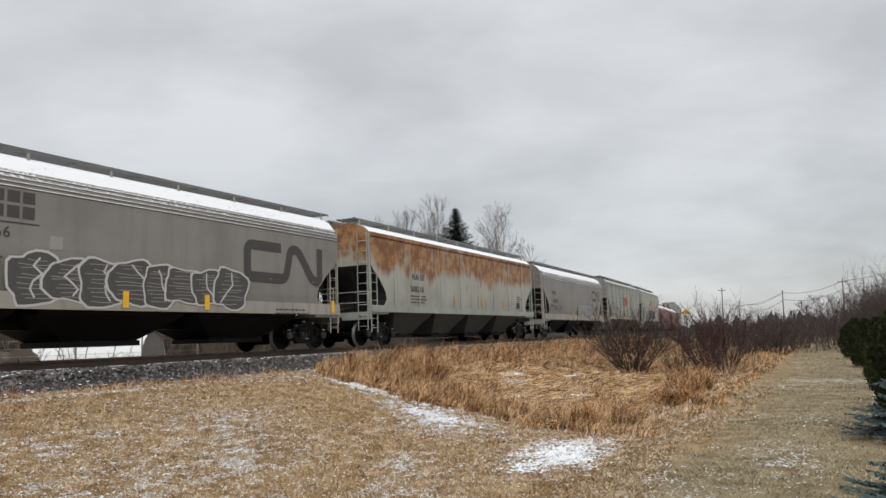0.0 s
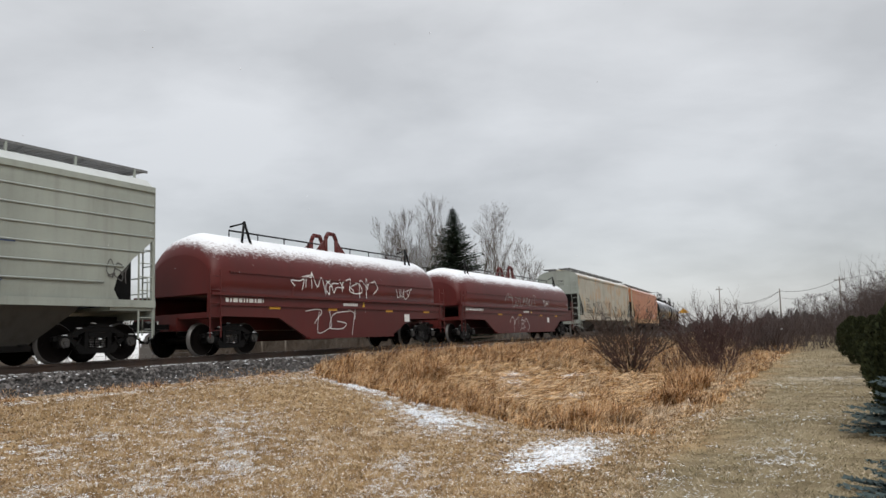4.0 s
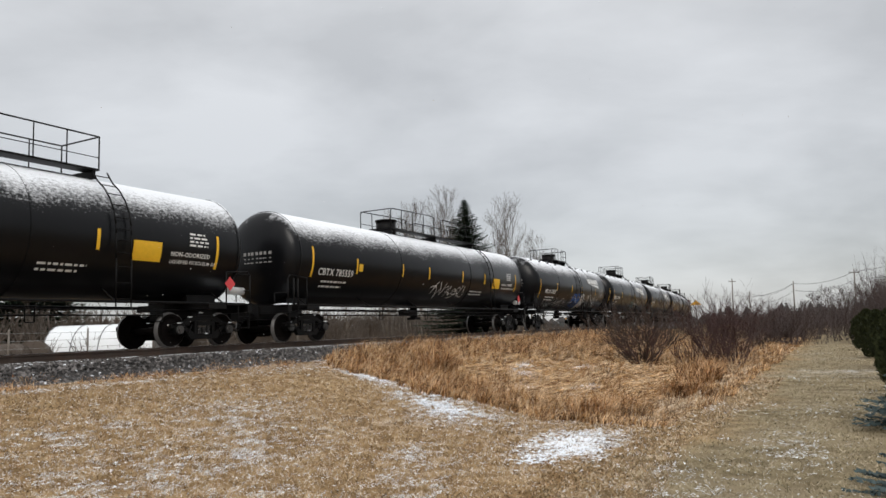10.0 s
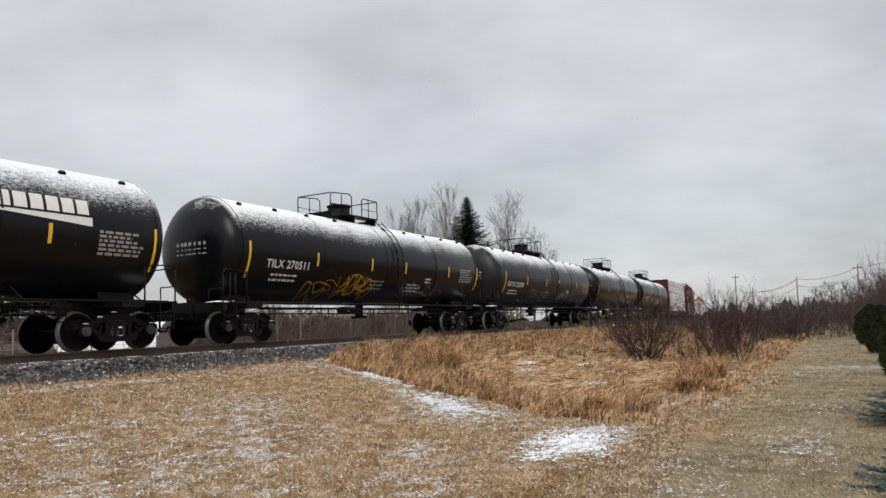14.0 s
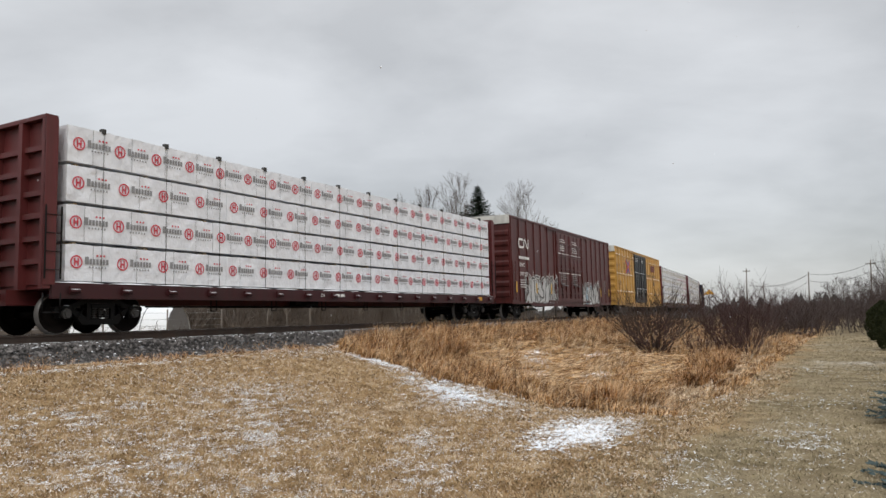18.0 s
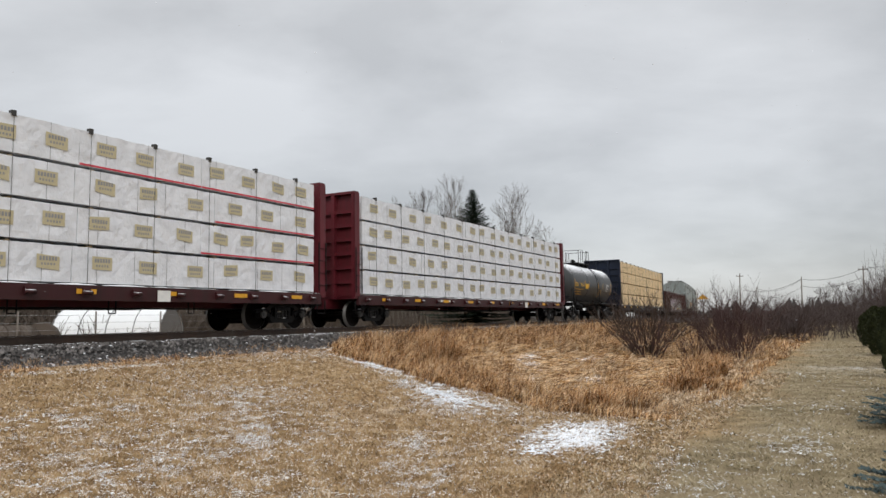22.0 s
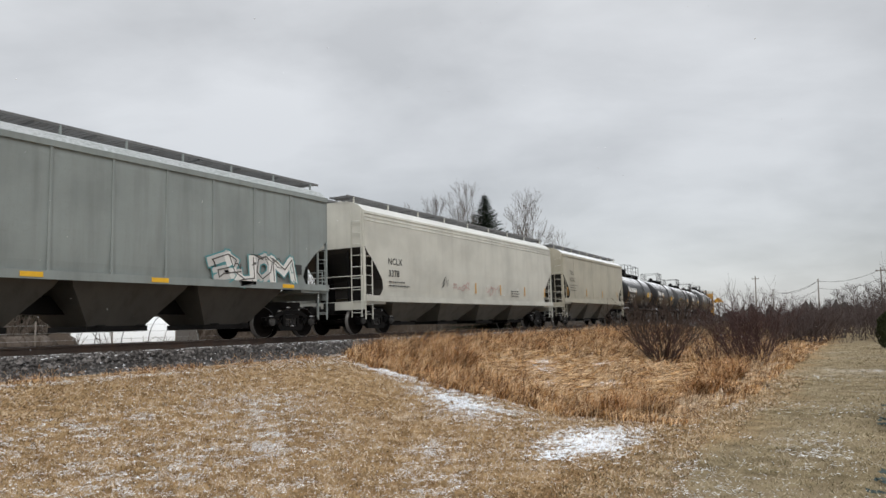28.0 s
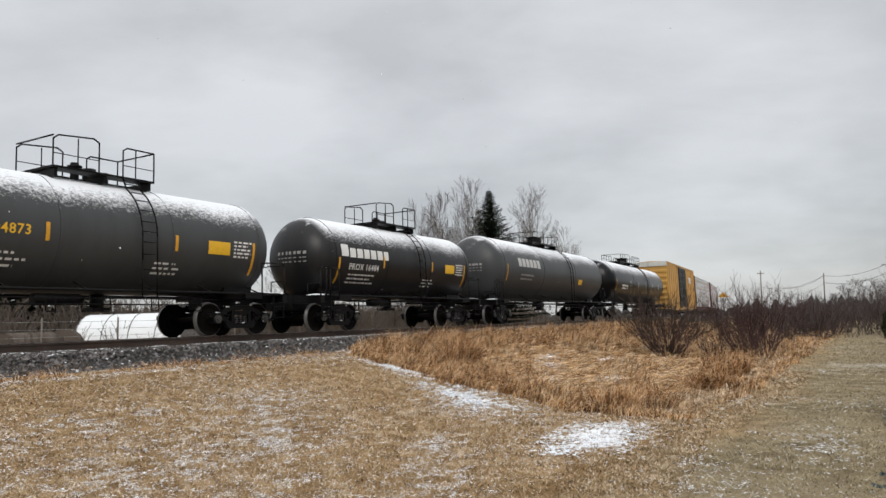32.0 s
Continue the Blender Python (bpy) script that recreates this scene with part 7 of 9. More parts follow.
    head_marks(c, 1.38, 2.49, h, .9, 24)
    marks(c, p, (("UTLX", -4.9, 2.28, .34), ("95165", -3.6, 2.28, .34)), YELLOW)
    small_print(c, p, -4.7, 2.05, 2.0, 3, ORANGE, .16, 24, .06)
    decal("placard", p, patch(-2.33, -1.61, 2.15, 2.49, .012, 0, 4), YELLOW, c, "yellow warning placard")
    small_print(c, p, 1.2, 2.1, .9, 4, ORANGE, .14, 25, .05)
    small_print(c, p, 3.2, 2.55, .9, 5, WHITE, .11, 26, .06)
    # 25 navy lumber flat with bare boards
    c, a, p = lumber_flat("navy-blue centre-beam flatcar loaded with bare tan lumber", LEN[25], NAVY, "boards", (3.9, 6.1, 5.9, 6.3), 4.74, "strapped stack of bare tan sawn boards", YELLOW, NAVYSILL)
    small_print(c, ps, -3.0, .96, 1.2, 1, WHITE, .1, 28, .08)
    decal("data_plate", ps, patch(a - 4.0, a - 3.6, .76, 1.04, .01, 0, 1), WHITE, c)
    # 26 gondola
    c, a, p = gondola("dark brown gondola car with silver and green graffiti", LEN[26], GONDRED)
    marks(c, p, (("IC", -8.74, 2.26, .32), ("97", -8.79, 1.81, .30), ("92", -7.88, 1.81, .30), ("7", -6.87, 1.81, .30)), WHITE, 1.05)
    small_print(c, p, -8.7, 1.6, .7, 2, WHITE, .13, 261)
    wild(c, flat(1.575), -7.4, -.82, .72, 2.3, [CHARCOAL, GREYTXT, LILAC, SILVER], 262, 9, "lilac, silver and charcoal graffiti piece")
    wild(c, flat(1.575), -.53, 3.99, .75, 2.35, [CHARCOAL, GREEN, GREYTXT, SILVER], 263, 6, "green and silver graffiti piece")
    strips(c, flat(1.50), (-10.15,), 1.27, 2.22, .16, YELLOW)
    strips(c, flat(1.58), (-5.6, -1.0, 1.7, 5.2), 1.0, 1.14, .45, YELLOW, .018)


def build_rear():
    # 27, 28 cool grey ribbed hoppers
    for i in (27, 28):
        c, a, p = hopper("cool grey covered hopper car with upright ribs", LEN[i], COOLGREY, COOLGREY, kind="ribs", nb=3, top=4.46, roof=4.86, sz=(1.43, 1.62), bay_mat=BAYDIRTSHADE if i == 28 else COOLGREY, cut=3.1)
        marks(c, p, (("FURX", -5.54, 2.95, .34), ("855160" if i == 28 else "855074", -5.43, 2.35, .34)), DARKTXT)
        small_print(c, p, -5.4, 2.1, 1.6, 2, DARKTXT, .14, 270 + i)
        if i == 28:
            graffiti(c, flat(1.56), 2.2, 5.18, 1.5, 2.37, [TEAL, SILVER, WHITE, CHARCOAL], 281, 4, "white and teal graffiti lettering", .3, 4)
        else:
            graffiti(c, flat(1.56), .4, 3.4, 1.6, 2.15, [CREAM, ORANGE, CREAM, MAROON], 271, 5, "orange and cream graffiti lettering", .4, 4)
            scrawl(c, p, 3.5, 4.8, 1.7, 2.2, REDTXT, 272, 3, .04, "red sprayed tag")
        strips(c, flat(1.575), (-5.9, -2.9, .3, 4.9), 1.47, 1.58, .5, YELLOW, .006)
        decal("data_plate", p, patch(5.4, 5.8, 1.9, 2.2, .01, 0, 1), DARKTXT, c)
    # 29 off-white hopper
    c, a, p = hopper("clean off-white covered hopper car with a white sill", LEN[29], OFFWHITE, OFFWHITE, kind="curved", nb=4, top=4.34, roof=4.74, sz=(1.14, 1.35), bay_mat=BAYPUTTY, curve=.015)
    marks(c, p, (("NCLX", -7.55, 2.51, .34), ("3378", -7.52, 2.07, .34)), DARKTXT)
    small_print(c, p, -7.5, 1.85, 1.5, 2, DARKTXT, .14, 290)
    strips(c, p, (-.55, 2.08, 5.02, 7.79), 1.61, 2.08, .1, ORANGE)
    scrawl(c, p, -2.6, -1.2, 1.7, 2.0, PINK, 291, 4, .03, "faint pink scrawl")
    scrawl(c, p, .6, 1.8, 1.65, 1.95, PINK, 292, 4, .03, "faint pink scrawl")
    scrawl(c, p, -3.6, -3.1, 1.8, 2.2, CHARCOAL, 293, 2, .03, "black sprayed tag")
    small_print(c, p, 3.4, 1.8, 1.0, 3, DARKTXT, .12, 294)
    # 30 putty hopper
    c, a, p = hopper("putty-coloured covered hopper car with white walkway posts", LEN[30], PUTTY, PUTTY, kind="smooth", nb=3, top=4.28, roof=4.68, sz=(1.40, 1.65), bay_mat=BAYPUTTY, end_text=("TILX", "333301"))
    marks(c, p, (("TILX", -5.63, 3.09, .34), ("333301", -5.65, 2.66, .34)), DARKTXT)
    small_print(c, p, -5.6, 2.42, 1.4, 3, DARKTXT, .15, 300)
    strips(c, p, (-6.2, -2.4, 1.2, 5.0), 1.8, 2.3, .11, ORANGE)
    # 31-34 short black tanks
    for i, num in ((31, "PROX 17169"), (32, "PROX 16744"), (33, "UTLX 94873"), (34, "PROX 16484")):
        L = LEN[i]
        c, h, p = tank("short dark tank car with snow and a railed valve platform", L, 1.38, 2.50, BLACK2 if i != 33 else DGREY, 2.5 if i == 31 else 1.35, -.1 if i == 31 else .0, False, .95, [(-4.43, 1.6, 2.45, ORANGE), (-1.85, 2.2, 2.6, ORANGE), (1.53, 2.2, 2.6, ORANGE), (4.2, 1.7, 2.6, ORANGE)], ladder_x=.7, seams=4, valve="dome" if i == 31 else "valves", dome=-.9 if i == 31 else -.1, rail=.78)
        head_marks(c, 1.38, 2.50, h, .95, i)
        if i != 33:
            bars_word("owner_name", c, p, -3.82, 2.48, 2.4, .32, 6, WHITE, "owner's name as white block letters")
            decal("owner_mark", p, patch(-4.29, -3.9, 2.5, 2.9, .008, 0, 3), WHITE, c)
        lettering(c, p, num, -3.85, 2.07 if i != 33 else 2.3, .30, WHITE if i != 33 else YELLOW, 1.0)
        small_print(c, p, -3.8, 1.88, 1.8, 3, WHITE, .13, 310 + i, .05)
        decal("placard", p, patch(2.6, 3.36, 2.2, 2.55, .012, 0, 4), YELLOW, c, "yellow warning placard")
        small_print(c, p, 3.5, 2.55, .7, 5, WHITE, .10, 320 + i, .05)
        small_print(c, p, 1.0, 1.85, .9, 3, WHITE, .12, 330 + i, .05)
    # 35 long grey tank, 36 black tank
    for i, m in ((35, DGREY), (36, BLACK)):
        L = LEN[i]
        c, h, p = tank("long dark grey tank car with a pale name" if i == 35 else "long black tank car with snow on top", L, 1.58, 2.77, m, 1.9 if i == 35 else 3.2, -.2, False, 1.0, [(-L / 2 + 2.0, 2.1, 2.9, ORANGE)] + ([(-4.0 + 2.6 * j, 2.4, 2.85, WHITE) for j in range(5)] if i == 36 else []), ladder_x=1.6, seams=4)
        head_marks(c, 1.58, 2.77, h, 1.0, i)
        if i == 35:
            bars_word("owner_name", c, p, -6.1, 2.85, 3.0, .42, 6, SILVER, "owner's name as pale block letters")
            small_print(c, p, -5.8, 2.4, 2.0, 2, GREYTXT, .2, 351, .08)
            decal("placard", p, patch(3.1, 3.8, 2.2, 2.5, .012, 0, 3), YELLOW, c)
        else:
            small_print(c, p, -6.6, 2.4, 2.0, 2, WHITE, .2, 361, .12)
    # 37 mustard boxcar, 38 and 39 lumber flats at the tail
    c, a, p = boxcar("mustard-yellow boxcar with dark double doors", LEN[37], MUSTARD, BLACKDOOR, MUSTARD, 5.28, False, 16, (-2.5, 2.3), MUSTARD)
    bars_word("owner_name", c, flat(1.585), 4.6, 3.6, 1.9, .7, 3, WHITE, "owner's initials as white blocks")
    for i in (38, 39):
        lumber_flat("brown centre-beam flatcar loaded with white-wrapped lumber", LEN[i], OXIDE, "cards" if i == 38 else "rings", (4.9, 3.7, 4.9, 4.3, 4.4), 4.74, "lumber stack in white plastic wrap")


build_hoppers_ahead()
build_coil_cars()
build_rusty_hoppers()
build_tanks()
build_middle()
build_rear()

# ---- the land round the track ----
STRAW = grass_material("dry_straw", (0.11, 0.052, 0.022), (0.53, 0.275, 0.098), (0.72, 0.44, 0.19), (0.86, 0.65, 0.42))
STRAW2 = grass_material("bleached_straw", (0.16, 0.10, 0.058), (0.48, 0.33, 0.18), (0.66, 0.50, 0.33), (0.82, 0.70, 0.54), 3.5)
RUSSET = grass_material("russet_grass", (0.085, 0.040, 0.017), (0.46, 0.205, 0.070), (0.66, 0.36, 0.14), (0.80, 0.57, 0.35))
LAWN = grass_material("dry_lawn_blades", (0.090, 0.052, 0.024), (0.43, 0.25, 0.115), (0.57, 0.385, 0.215), (0.82, 0.69, 0.54), 3.2)
LAWN2 = grass_material("dull_green_blades", (0.11, 0.090, 0.045), (0.31, 0.245, 0.135), (0.42, 0.345, 0.215), (0.60, 0.51, 0.38), 3.0)
WEED = foliage("dead_weeds", (0.20, 0.125, 0.07), (0.10, 0.062, 0.038))
TWIG = foliage("purple_brown_twigs", (0.105, 0.062, 0.056), (0.055, 0.034, 0.032))
HAZE = foliage("grey_purple_brush", (0.115, 0.088, 0.082), (0.066, 0.050, 0.048))
WEEDFAR = foliage("grey_weeds", (0.15, 0.125, 0.105), (0.085, 0.068, 0.056))
TWIG2 = foliage("grey_brown_twigs", (0.10, 0.072, 0.058), (0.052, 0.037, 0.031))
TWIG3 = foliage("pale_grey_twigs", (0.19, 0.165, 0.145), (0.095, 0.08, 0.07))
NEEDLE = foliage("dark_spruce_needles", (0.034, 0.050, 0.030), (0.016, 0.026, 0.017))
CEDAR = foliage("cedar_sprays", (0.050, 0.056, 0.020), (0.010, 0.016, 0.008))
BLUENEEDLE = foliage("blue_spruce_needles", (0.085, 0.115, 0.115), (0.030, 0.045, 0.042))
BARK = bark("grey_bark", (0.10, 0.085, 0.07), (0.20, 0.175, 0.15))
FARWOOD = foliage("far_woods", (0.032, 0.036, 0.032), (0.060, 0.050, 0.048))


def bulk(name, V, F, material):
    """A mesh from arrays of points and triangles."""
    me = bpy.data.meshes.new(name)
    V = np.asarray(V, dtype=np.float32)
    F = np.asarray(F, dtype=np.int32)
    me.vertices.add(len(V))
    me.vertices.foreach_set("co", V.ravel())
    me.loops.add(F.size)
    me.loops.foreach_set("vertex_index", F.ravel())
    me.polygons.add(len(F))
    me.polygons.foreach_set("loop_start", np.arange(0, F.size, 3, dtype=np.int32))
    me.materials.append(material)
    me.update(calc_edges=True)
    return me


def blades(spots, heights, lean, width, rng, wind=(0.0, 0.0), segs=2, droop=0.25):
    """Tapered bent blades standing at the spots."""
    n = len(spots)
    a = rng.rand(n) * math.tau
    side = np.stack([np.cos(a), np.sin(a), np.zeros(n)], 1)
    b = rng.rand(n) * math.tau
    bend = np.stack([np.cos(b), np.sin(b), np.zeros(n)], 1) * (lean * (0.3 + rng.rand(n)))[:, None] + (np.array((*wind, 0.0)) if isinstance(wind, tuple) else np.concatenate([wind, np.zeros((n, 1))], 1))
    w = width * (0.6 + 0.8 * rng.rand(n))
    up = np.array((0.0, 0.0, 1.0))
    V, F = [], []
    levels = np.linspace(0, 1, segs + 1)
    for k, l in enumerate(levels[:-1]):
        mid = spots + up * (heights * l * np.maximum(.12, 1 - droop * l * np.linalg.norm(bend, axis=1)))[:, None] + bend * (heights * l ** 1.8)[:, None]
        ww = (w * (1 - 0.75 * l))[:, None]
        V += [mid - side * ww / 2, mid + side * ww / 2]
    tip = spots + up * (heights * np.maximum(.10, 1 - droop * np.linalg.norm(bend, axis=1)))[:, None] + bend * heights[:, None]
    V.append(tip)
    per = len(V)
    V = np.stack(V, 1).reshape(-1, 3)
    base = np.arange(n) * per
    for k in range(segs - 1):
        i = 2 * k
        F += [np.stack([base + i, base + i + 1, base + i + 3], 1), np.stack([base + i, base + i + 3, base + i + 2], 1)]
    i = 2 * (segs - 1)
    F.append(np.stack([base + i, base + i + 1, base + per - 1], 1))
    return V, np.concatenate(F)


def on_ground(xy):
    return np.array([(x, y, lie(x, y)) for x, y in xy])


def way_edge(x):
    """Where the mown way ends and the rough begins."""
    return 2.3 + 0.5 * max(0.0, 1 - abs(x - 11) / 6) + 0.22 * noise.noise((x * 0.45, 2.0, 0.0))


def is_rough(x, y):
    return off_track(x, y) > 3.0 and bank_side(x, y) > 0.95 * noise.noise((x * .7, y * .7, 4.0)) + .35 * noise.noise((x * 2.6, y * 2.6, 5.0)) and y > way_edge(x)


def rough_density(x, y):
    return noise.noise((x * 0.55, y * 0.55, 7.0)) + 0.6 * noise.noise((x * 1.7, y * 1.7, 3.0))


DRIFTS = ((9.8, 3.4, 1.75, .75, 8, 1.3), (12.1, 6.7, 2.1, .75, 45, 2.4), (14.9, 10.6, 2.2, .36, 54, 1.4), (6.3, 3.85, 1.1, .5, 10, 1.6), (7.9, 4.85, 1.2, .3, 20, 1.5), (6.9, 6.6, 1.7, .85, 30, 1.6), (4.6, 6.6, 1.7, .9, 20, 1.6),
          (5.6, 8.6, 2.0, .7, 15, 1.2), (8.6, 8.4, 1.8, .6, 25, 1.0), (4.7, 4.7, 1.3, .6, 20, 1.7), (10.1, .7, 1.6, .45, 3, .7), (7.6, 1.5, 1.4, .5, 5, .8), (22.7, 9.5, 2.0, .5, 10, .9), (19.7, 6.0, 1.8, .5, 5, .9), (20.4, 8.4, 1.6, .35, 20, .8), (7.5, 12.2, 4.5, .3, 0, .5))


def build_grass():
    rng = np.random.RandomState(7)
    # mown turf near the camera
    for name, mat, count, cond, lab in (("lawn_grass", LAWN, 130000, lambda x, y: y > way_edge(x) - .8, "short dry yellow-brown lawn grass"), ("way_grass", LAWN2, 60000, lambda x, y: y <= way_edge(x) + .3, "short dull green-brown grass of the mown strip")):
        pts = []
        while len(pts) < count:
            d = 3.0 + 19.0 * rng.rand() ** 1.35 if mat is LAWN else 3.0 + 44.0 * rng.rand() ** 1.9
            a = radians(-6 + 72 * rng.rand()) if mat is LAWN else radians(-9 + 38 * rng.rand() ** 1.3)
            x, y = d * math.cos(a), d * math.sin(a)
            if off_track(x, y) > 3.1 and cond(x, y) and not is_rough(x, y):
                pts.append((x, y))
        spots = on_ground(pts)
        dist = np.hypot(spots[:, 0], spots[:, 1])
        V, F = blades(spots, 0.020 + 0.045 * rng.rand(len(spots)) ** 1.5, 1.3, 0.0042 + 0.00052 * dist, rng, segs=1)
        tagged(new(name, bulk(name, V, F, mat)), lab, "grass", kind="stuff")
    # tall dead grass of the ditch and the foot of the bank, in leaning tufts
    kinds = {"straw": ([], STRAW, "tall dry straw-coloured grass"), "russet": ([], RUSSET, "tall russet dead grass on the bank"), "pale": ([], STRAW2, "flattened bleached grass in the ditch"), "brown": ([], WEED, "dead brown weeds among the tall grass")}
    tufts = 0
    tries = 0
    while tufts < 9500 and tries < 130000:
        tries += 1
        d = 8.0 + 54.0 * rng.rand() ** 1.6
        a = radians(0.5 + 43 * rng.rand())
        x, y = d * math.cos(a), d * math.sin(a)
        if not is_rough(x, y):
            continue
        if x > 17 and any(((x - c[0]) / c[2]) ** 2 + ((y - c[1]) / c[3]) ** 2 < .8 for c in DRIFTS) and rng.rand() < .8:
            continue
        dens = rough_density(x, y)
        zt = lie(x, y)
        q = off_track(x, y)
        edge = bank_side(x, y)
        hollow = 5.4 < q < 14.0 and x < 29 and edge > .5
        h = 0.40 + 0.30 * max(0, dens) + 0.20 * rng.rand()
        kind = "straw"
        if q < 5.8:
            h += 0.16
            kind = "russet" if rng.rand() < .7 else "straw"
        elif rng.rand() < .24:
            kind = "russet"
        elif rng.rand() < .16:
            kind = "pale"
        if rng.rand() < .13:
            kind = "brown"
        lean = .45 + .7 * rng.rand()
        ridge = edge < 1.9 + 1.2 * noise.noise((x * .5, y * .5, 21.0)) and 3.4 < q < 10.5
        if ridge:
            kind, h = ("russet" if rng.rand() < .62 else "straw"), .42 + .34 * rng.rand()
        elif hollow and dens < 0.40:
            if dens < -.1 and rng.rand() < .45:
                continue
            kind, h, lean = ("pale" if rng.rand() < .6 else "straw" if rng.rand() < .7 else "russet"), 0.12 + 0.20 * rng.rand(), 1.0 + .6 * rng.rand()
        elif dens < -0.5 and rng.rand() < .6:
            continue
        if edge < 1.0:
            h *= 0.55 + 0.45 * max(0, edge)
        if y < way_edge(x) + 1.8:
            h *= 0.30 + 0.38 * (y - way_edge(x))
        h = max(.08, h)
        la = rng.rand() * math.tau
        lx, ly = lean * .60 * math.cos(la) + .30, lean * .60 * math.sin(la) - .40
        n = int(13 + 11 * rng.rand())
        rad = .10 + .10 * rng.rand()
        for k in range(n):
            b, e = rng.rand() * math.tau, rad * math.sqrt(rng.rand())
            kinds[kind][0].append((x + e * math.cos(b), y + e * math.sin(b), h * (.55 + .55 * rng.rand()), lx, ly, lean, zt))
        tufts += 1
    for key, (rows, mat, lab) in kinds.items():
        rows = np.array(rows)
        spots = rows[:, [0, 1, 6]]
        dist = np.hypot(spots[:, 0], spots[:, 1])
        V, F = blades(spots, rows[:, 2], rows[:, 5] * .75, 0.0055 + 0.00045 * dist, rng, wind=rows[:, 3:5], segs=3, droop=.42)
        tagged(new("tall_grass", bulk("tall_grass", V, F, mat)), lab, "grass", kind="stuff")
    # fallen stems lying over one another in the ditch
    pts = []
    while len(pts) < 15000:
        d = 11.0 + 26.0 * rng.rand() ** 1.3
        a = radians(4 + 34 * rng.rand())
        x, y = d * math.cos(a), d * math.sin(a)
        if is_rough(x, y) and bank_side(x, y) > .3 and off_track(x, y) > 3.6 and y > way_edge(x) + 1.4 and rough_density(x, y) < .55:
            pts.append((x, y, lie(x, y) + .04 + (.22 * rng.rand() if bank_side(x, y) > 1.2 else .05)))
    P = np.array(pts)
    n = len(P)
    a = rng.randn(n) * 1.1 - .7
    L = .18 + .40 * rng.rand(n)
    d = np.stack([np.cos(a), np.sin(a), .10 * rng.randn(n)], 1) * L[:, None]
    w = (.004 + .00030 * np.hypot(P[:, 0], P[:, 1]))[:, None] * np.stack([-np.sin(a) * .4, np.cos(a) * .4, np.full(n, .7)], 1)
    arch = np.array((0, 0, 1.0)) * (L * .10 * rng.rand(n))[:, None]
    V = np.stack([P - w / 2, P + w / 2, P + d * .5 + arch - w / 2, P + d * .5 + arch + w / 2, P + d], 1).reshape(-1, 3)
    b = np.arange(n) * 5
    F = np.concatenate([np.stack([b + i, b + j, b + k], 1) for i, j, k in ((0, 1, 3), (0, 3, 2), (2, 3, 4))])
    tagged(new("fallen_grass", bulk("fallen_grass", V, F, STRAW)), "bleached fallen grass stems matted in the ditch", "grass", kind="stuff")
    # seed heads and weeds at the edge of the ballast
    pts = []
    while len(pts) < 9000:
        s = 1 + 40 * rng.rand() ** 1.3
        la = -2.45 - 1.5 * rng.rand()
        x, y, _ = track_at(s, la)
        if noise.noise((x * 1.1, y * 1.4, 1.0)) > 0.02:
            pts.append((x, y))
    spots = on_ground(pts)
    spots[:, 2] = np.maximum(spots[:, 2], [-0.23 - 0.35 * step(1.95, 2.95, off_track(x, y)) - .03 for x, y in pts])
    V, F = blades(spots, 0.05 + 0.15 * rng.rand(len(spots)), 1.0, 0.009, rng, segs=2)
    tagged(new("verge_weeds", bulk("verge_weeds", V, F, RUSSET)), "sparse dead weeds along the ballast's foot", "weeds", kind="stuff")
    # tussocks that stand out
    for x, y, h, r in ((17.2, 9.7, 1.15, .40), (13.2, 4.2, .55, .4), (14.0, 4.0, .62, .45), (14.9, 4.4, .5, .4), (13.8, 5.4, .5, .4), (17.5, 3.4, .55, .5), (21.0, 3.6, .7, .6), (24.5, 4.2, .8, .7)):
        n = 1500
        ang = rng.rand(n) * math.tau
        rad = r * np.sqrt(rng.rand(n))
        spots = on_ground(np.stack([x + rad * np.cos(ang), y + rad * np.sin(ang)], 1))
        V, F = blades(spots, h * (0.6 + 0.5 * rng.rand(n)), 0.75, 0.013, rng, wind=(0.2, -0.25), segs=3, droop=.4)
        tagged(new("grass_tussock", bulk("grass_tussock", V, F, RUSSET if h > .54 else STRAW)), "dense tussock of dead brown grass", "grass", "tussocks in the ditch", kind="stuff")


build_grass()


def snow_patch(cx, cy, rx, ry, turn, seed, thick=0.35, lift=0.0, lab="ragged patch of thin snow on the grass"):
    """A ragged sheet of snow lying on the turf, broken by grass."""
    c = 0.034
    nx, ny = int(rx / c), int(ry / c)
    ca, sa = math.cos(radians(turn)), math.sin(radians(turn))
    ids, verts, faces = {}, [], []

    def vid(i, j):
        if (i, j) not in ids:
            u, v = i * c, j * c
            x, y = cx + u * ca - v * sa, cy + u * sa + v * ca
            ids[(i, j)] = len(verts)
            verts.append((x, y, lie(x, y) + lift + 0.012 + 0.010 * noise.noise((x * 5, y * 5, seed))))
        return ids[(i, j)]

    for i in range(-nx, nx):
        for j in range(-ny, ny):
            u, v = (i + .5) * c, (j + .5) * c
            r = math.hypot(u / rx, v / ry)
            k = thick - r * 0.75 + 0.40 * noise.noise((u * 1.8, v * 1.8, seed)) + 0.45 * noise.noise((u * 6, v * 8, seed + 2)) + 0.75 * noise.noise((u * 15, v * 19, seed + 5))
            if k > 0:
                faces.append((vid(i, j), vid(i + 1, j), vid(i + 1, j + 1), vid(i, j + 1)))
    if faces:
        tagged(new("snow_patch", sheet("snow_patch", verts, faces, SNOW, True)), lab, "snow", "snow patches", kind="stuff")


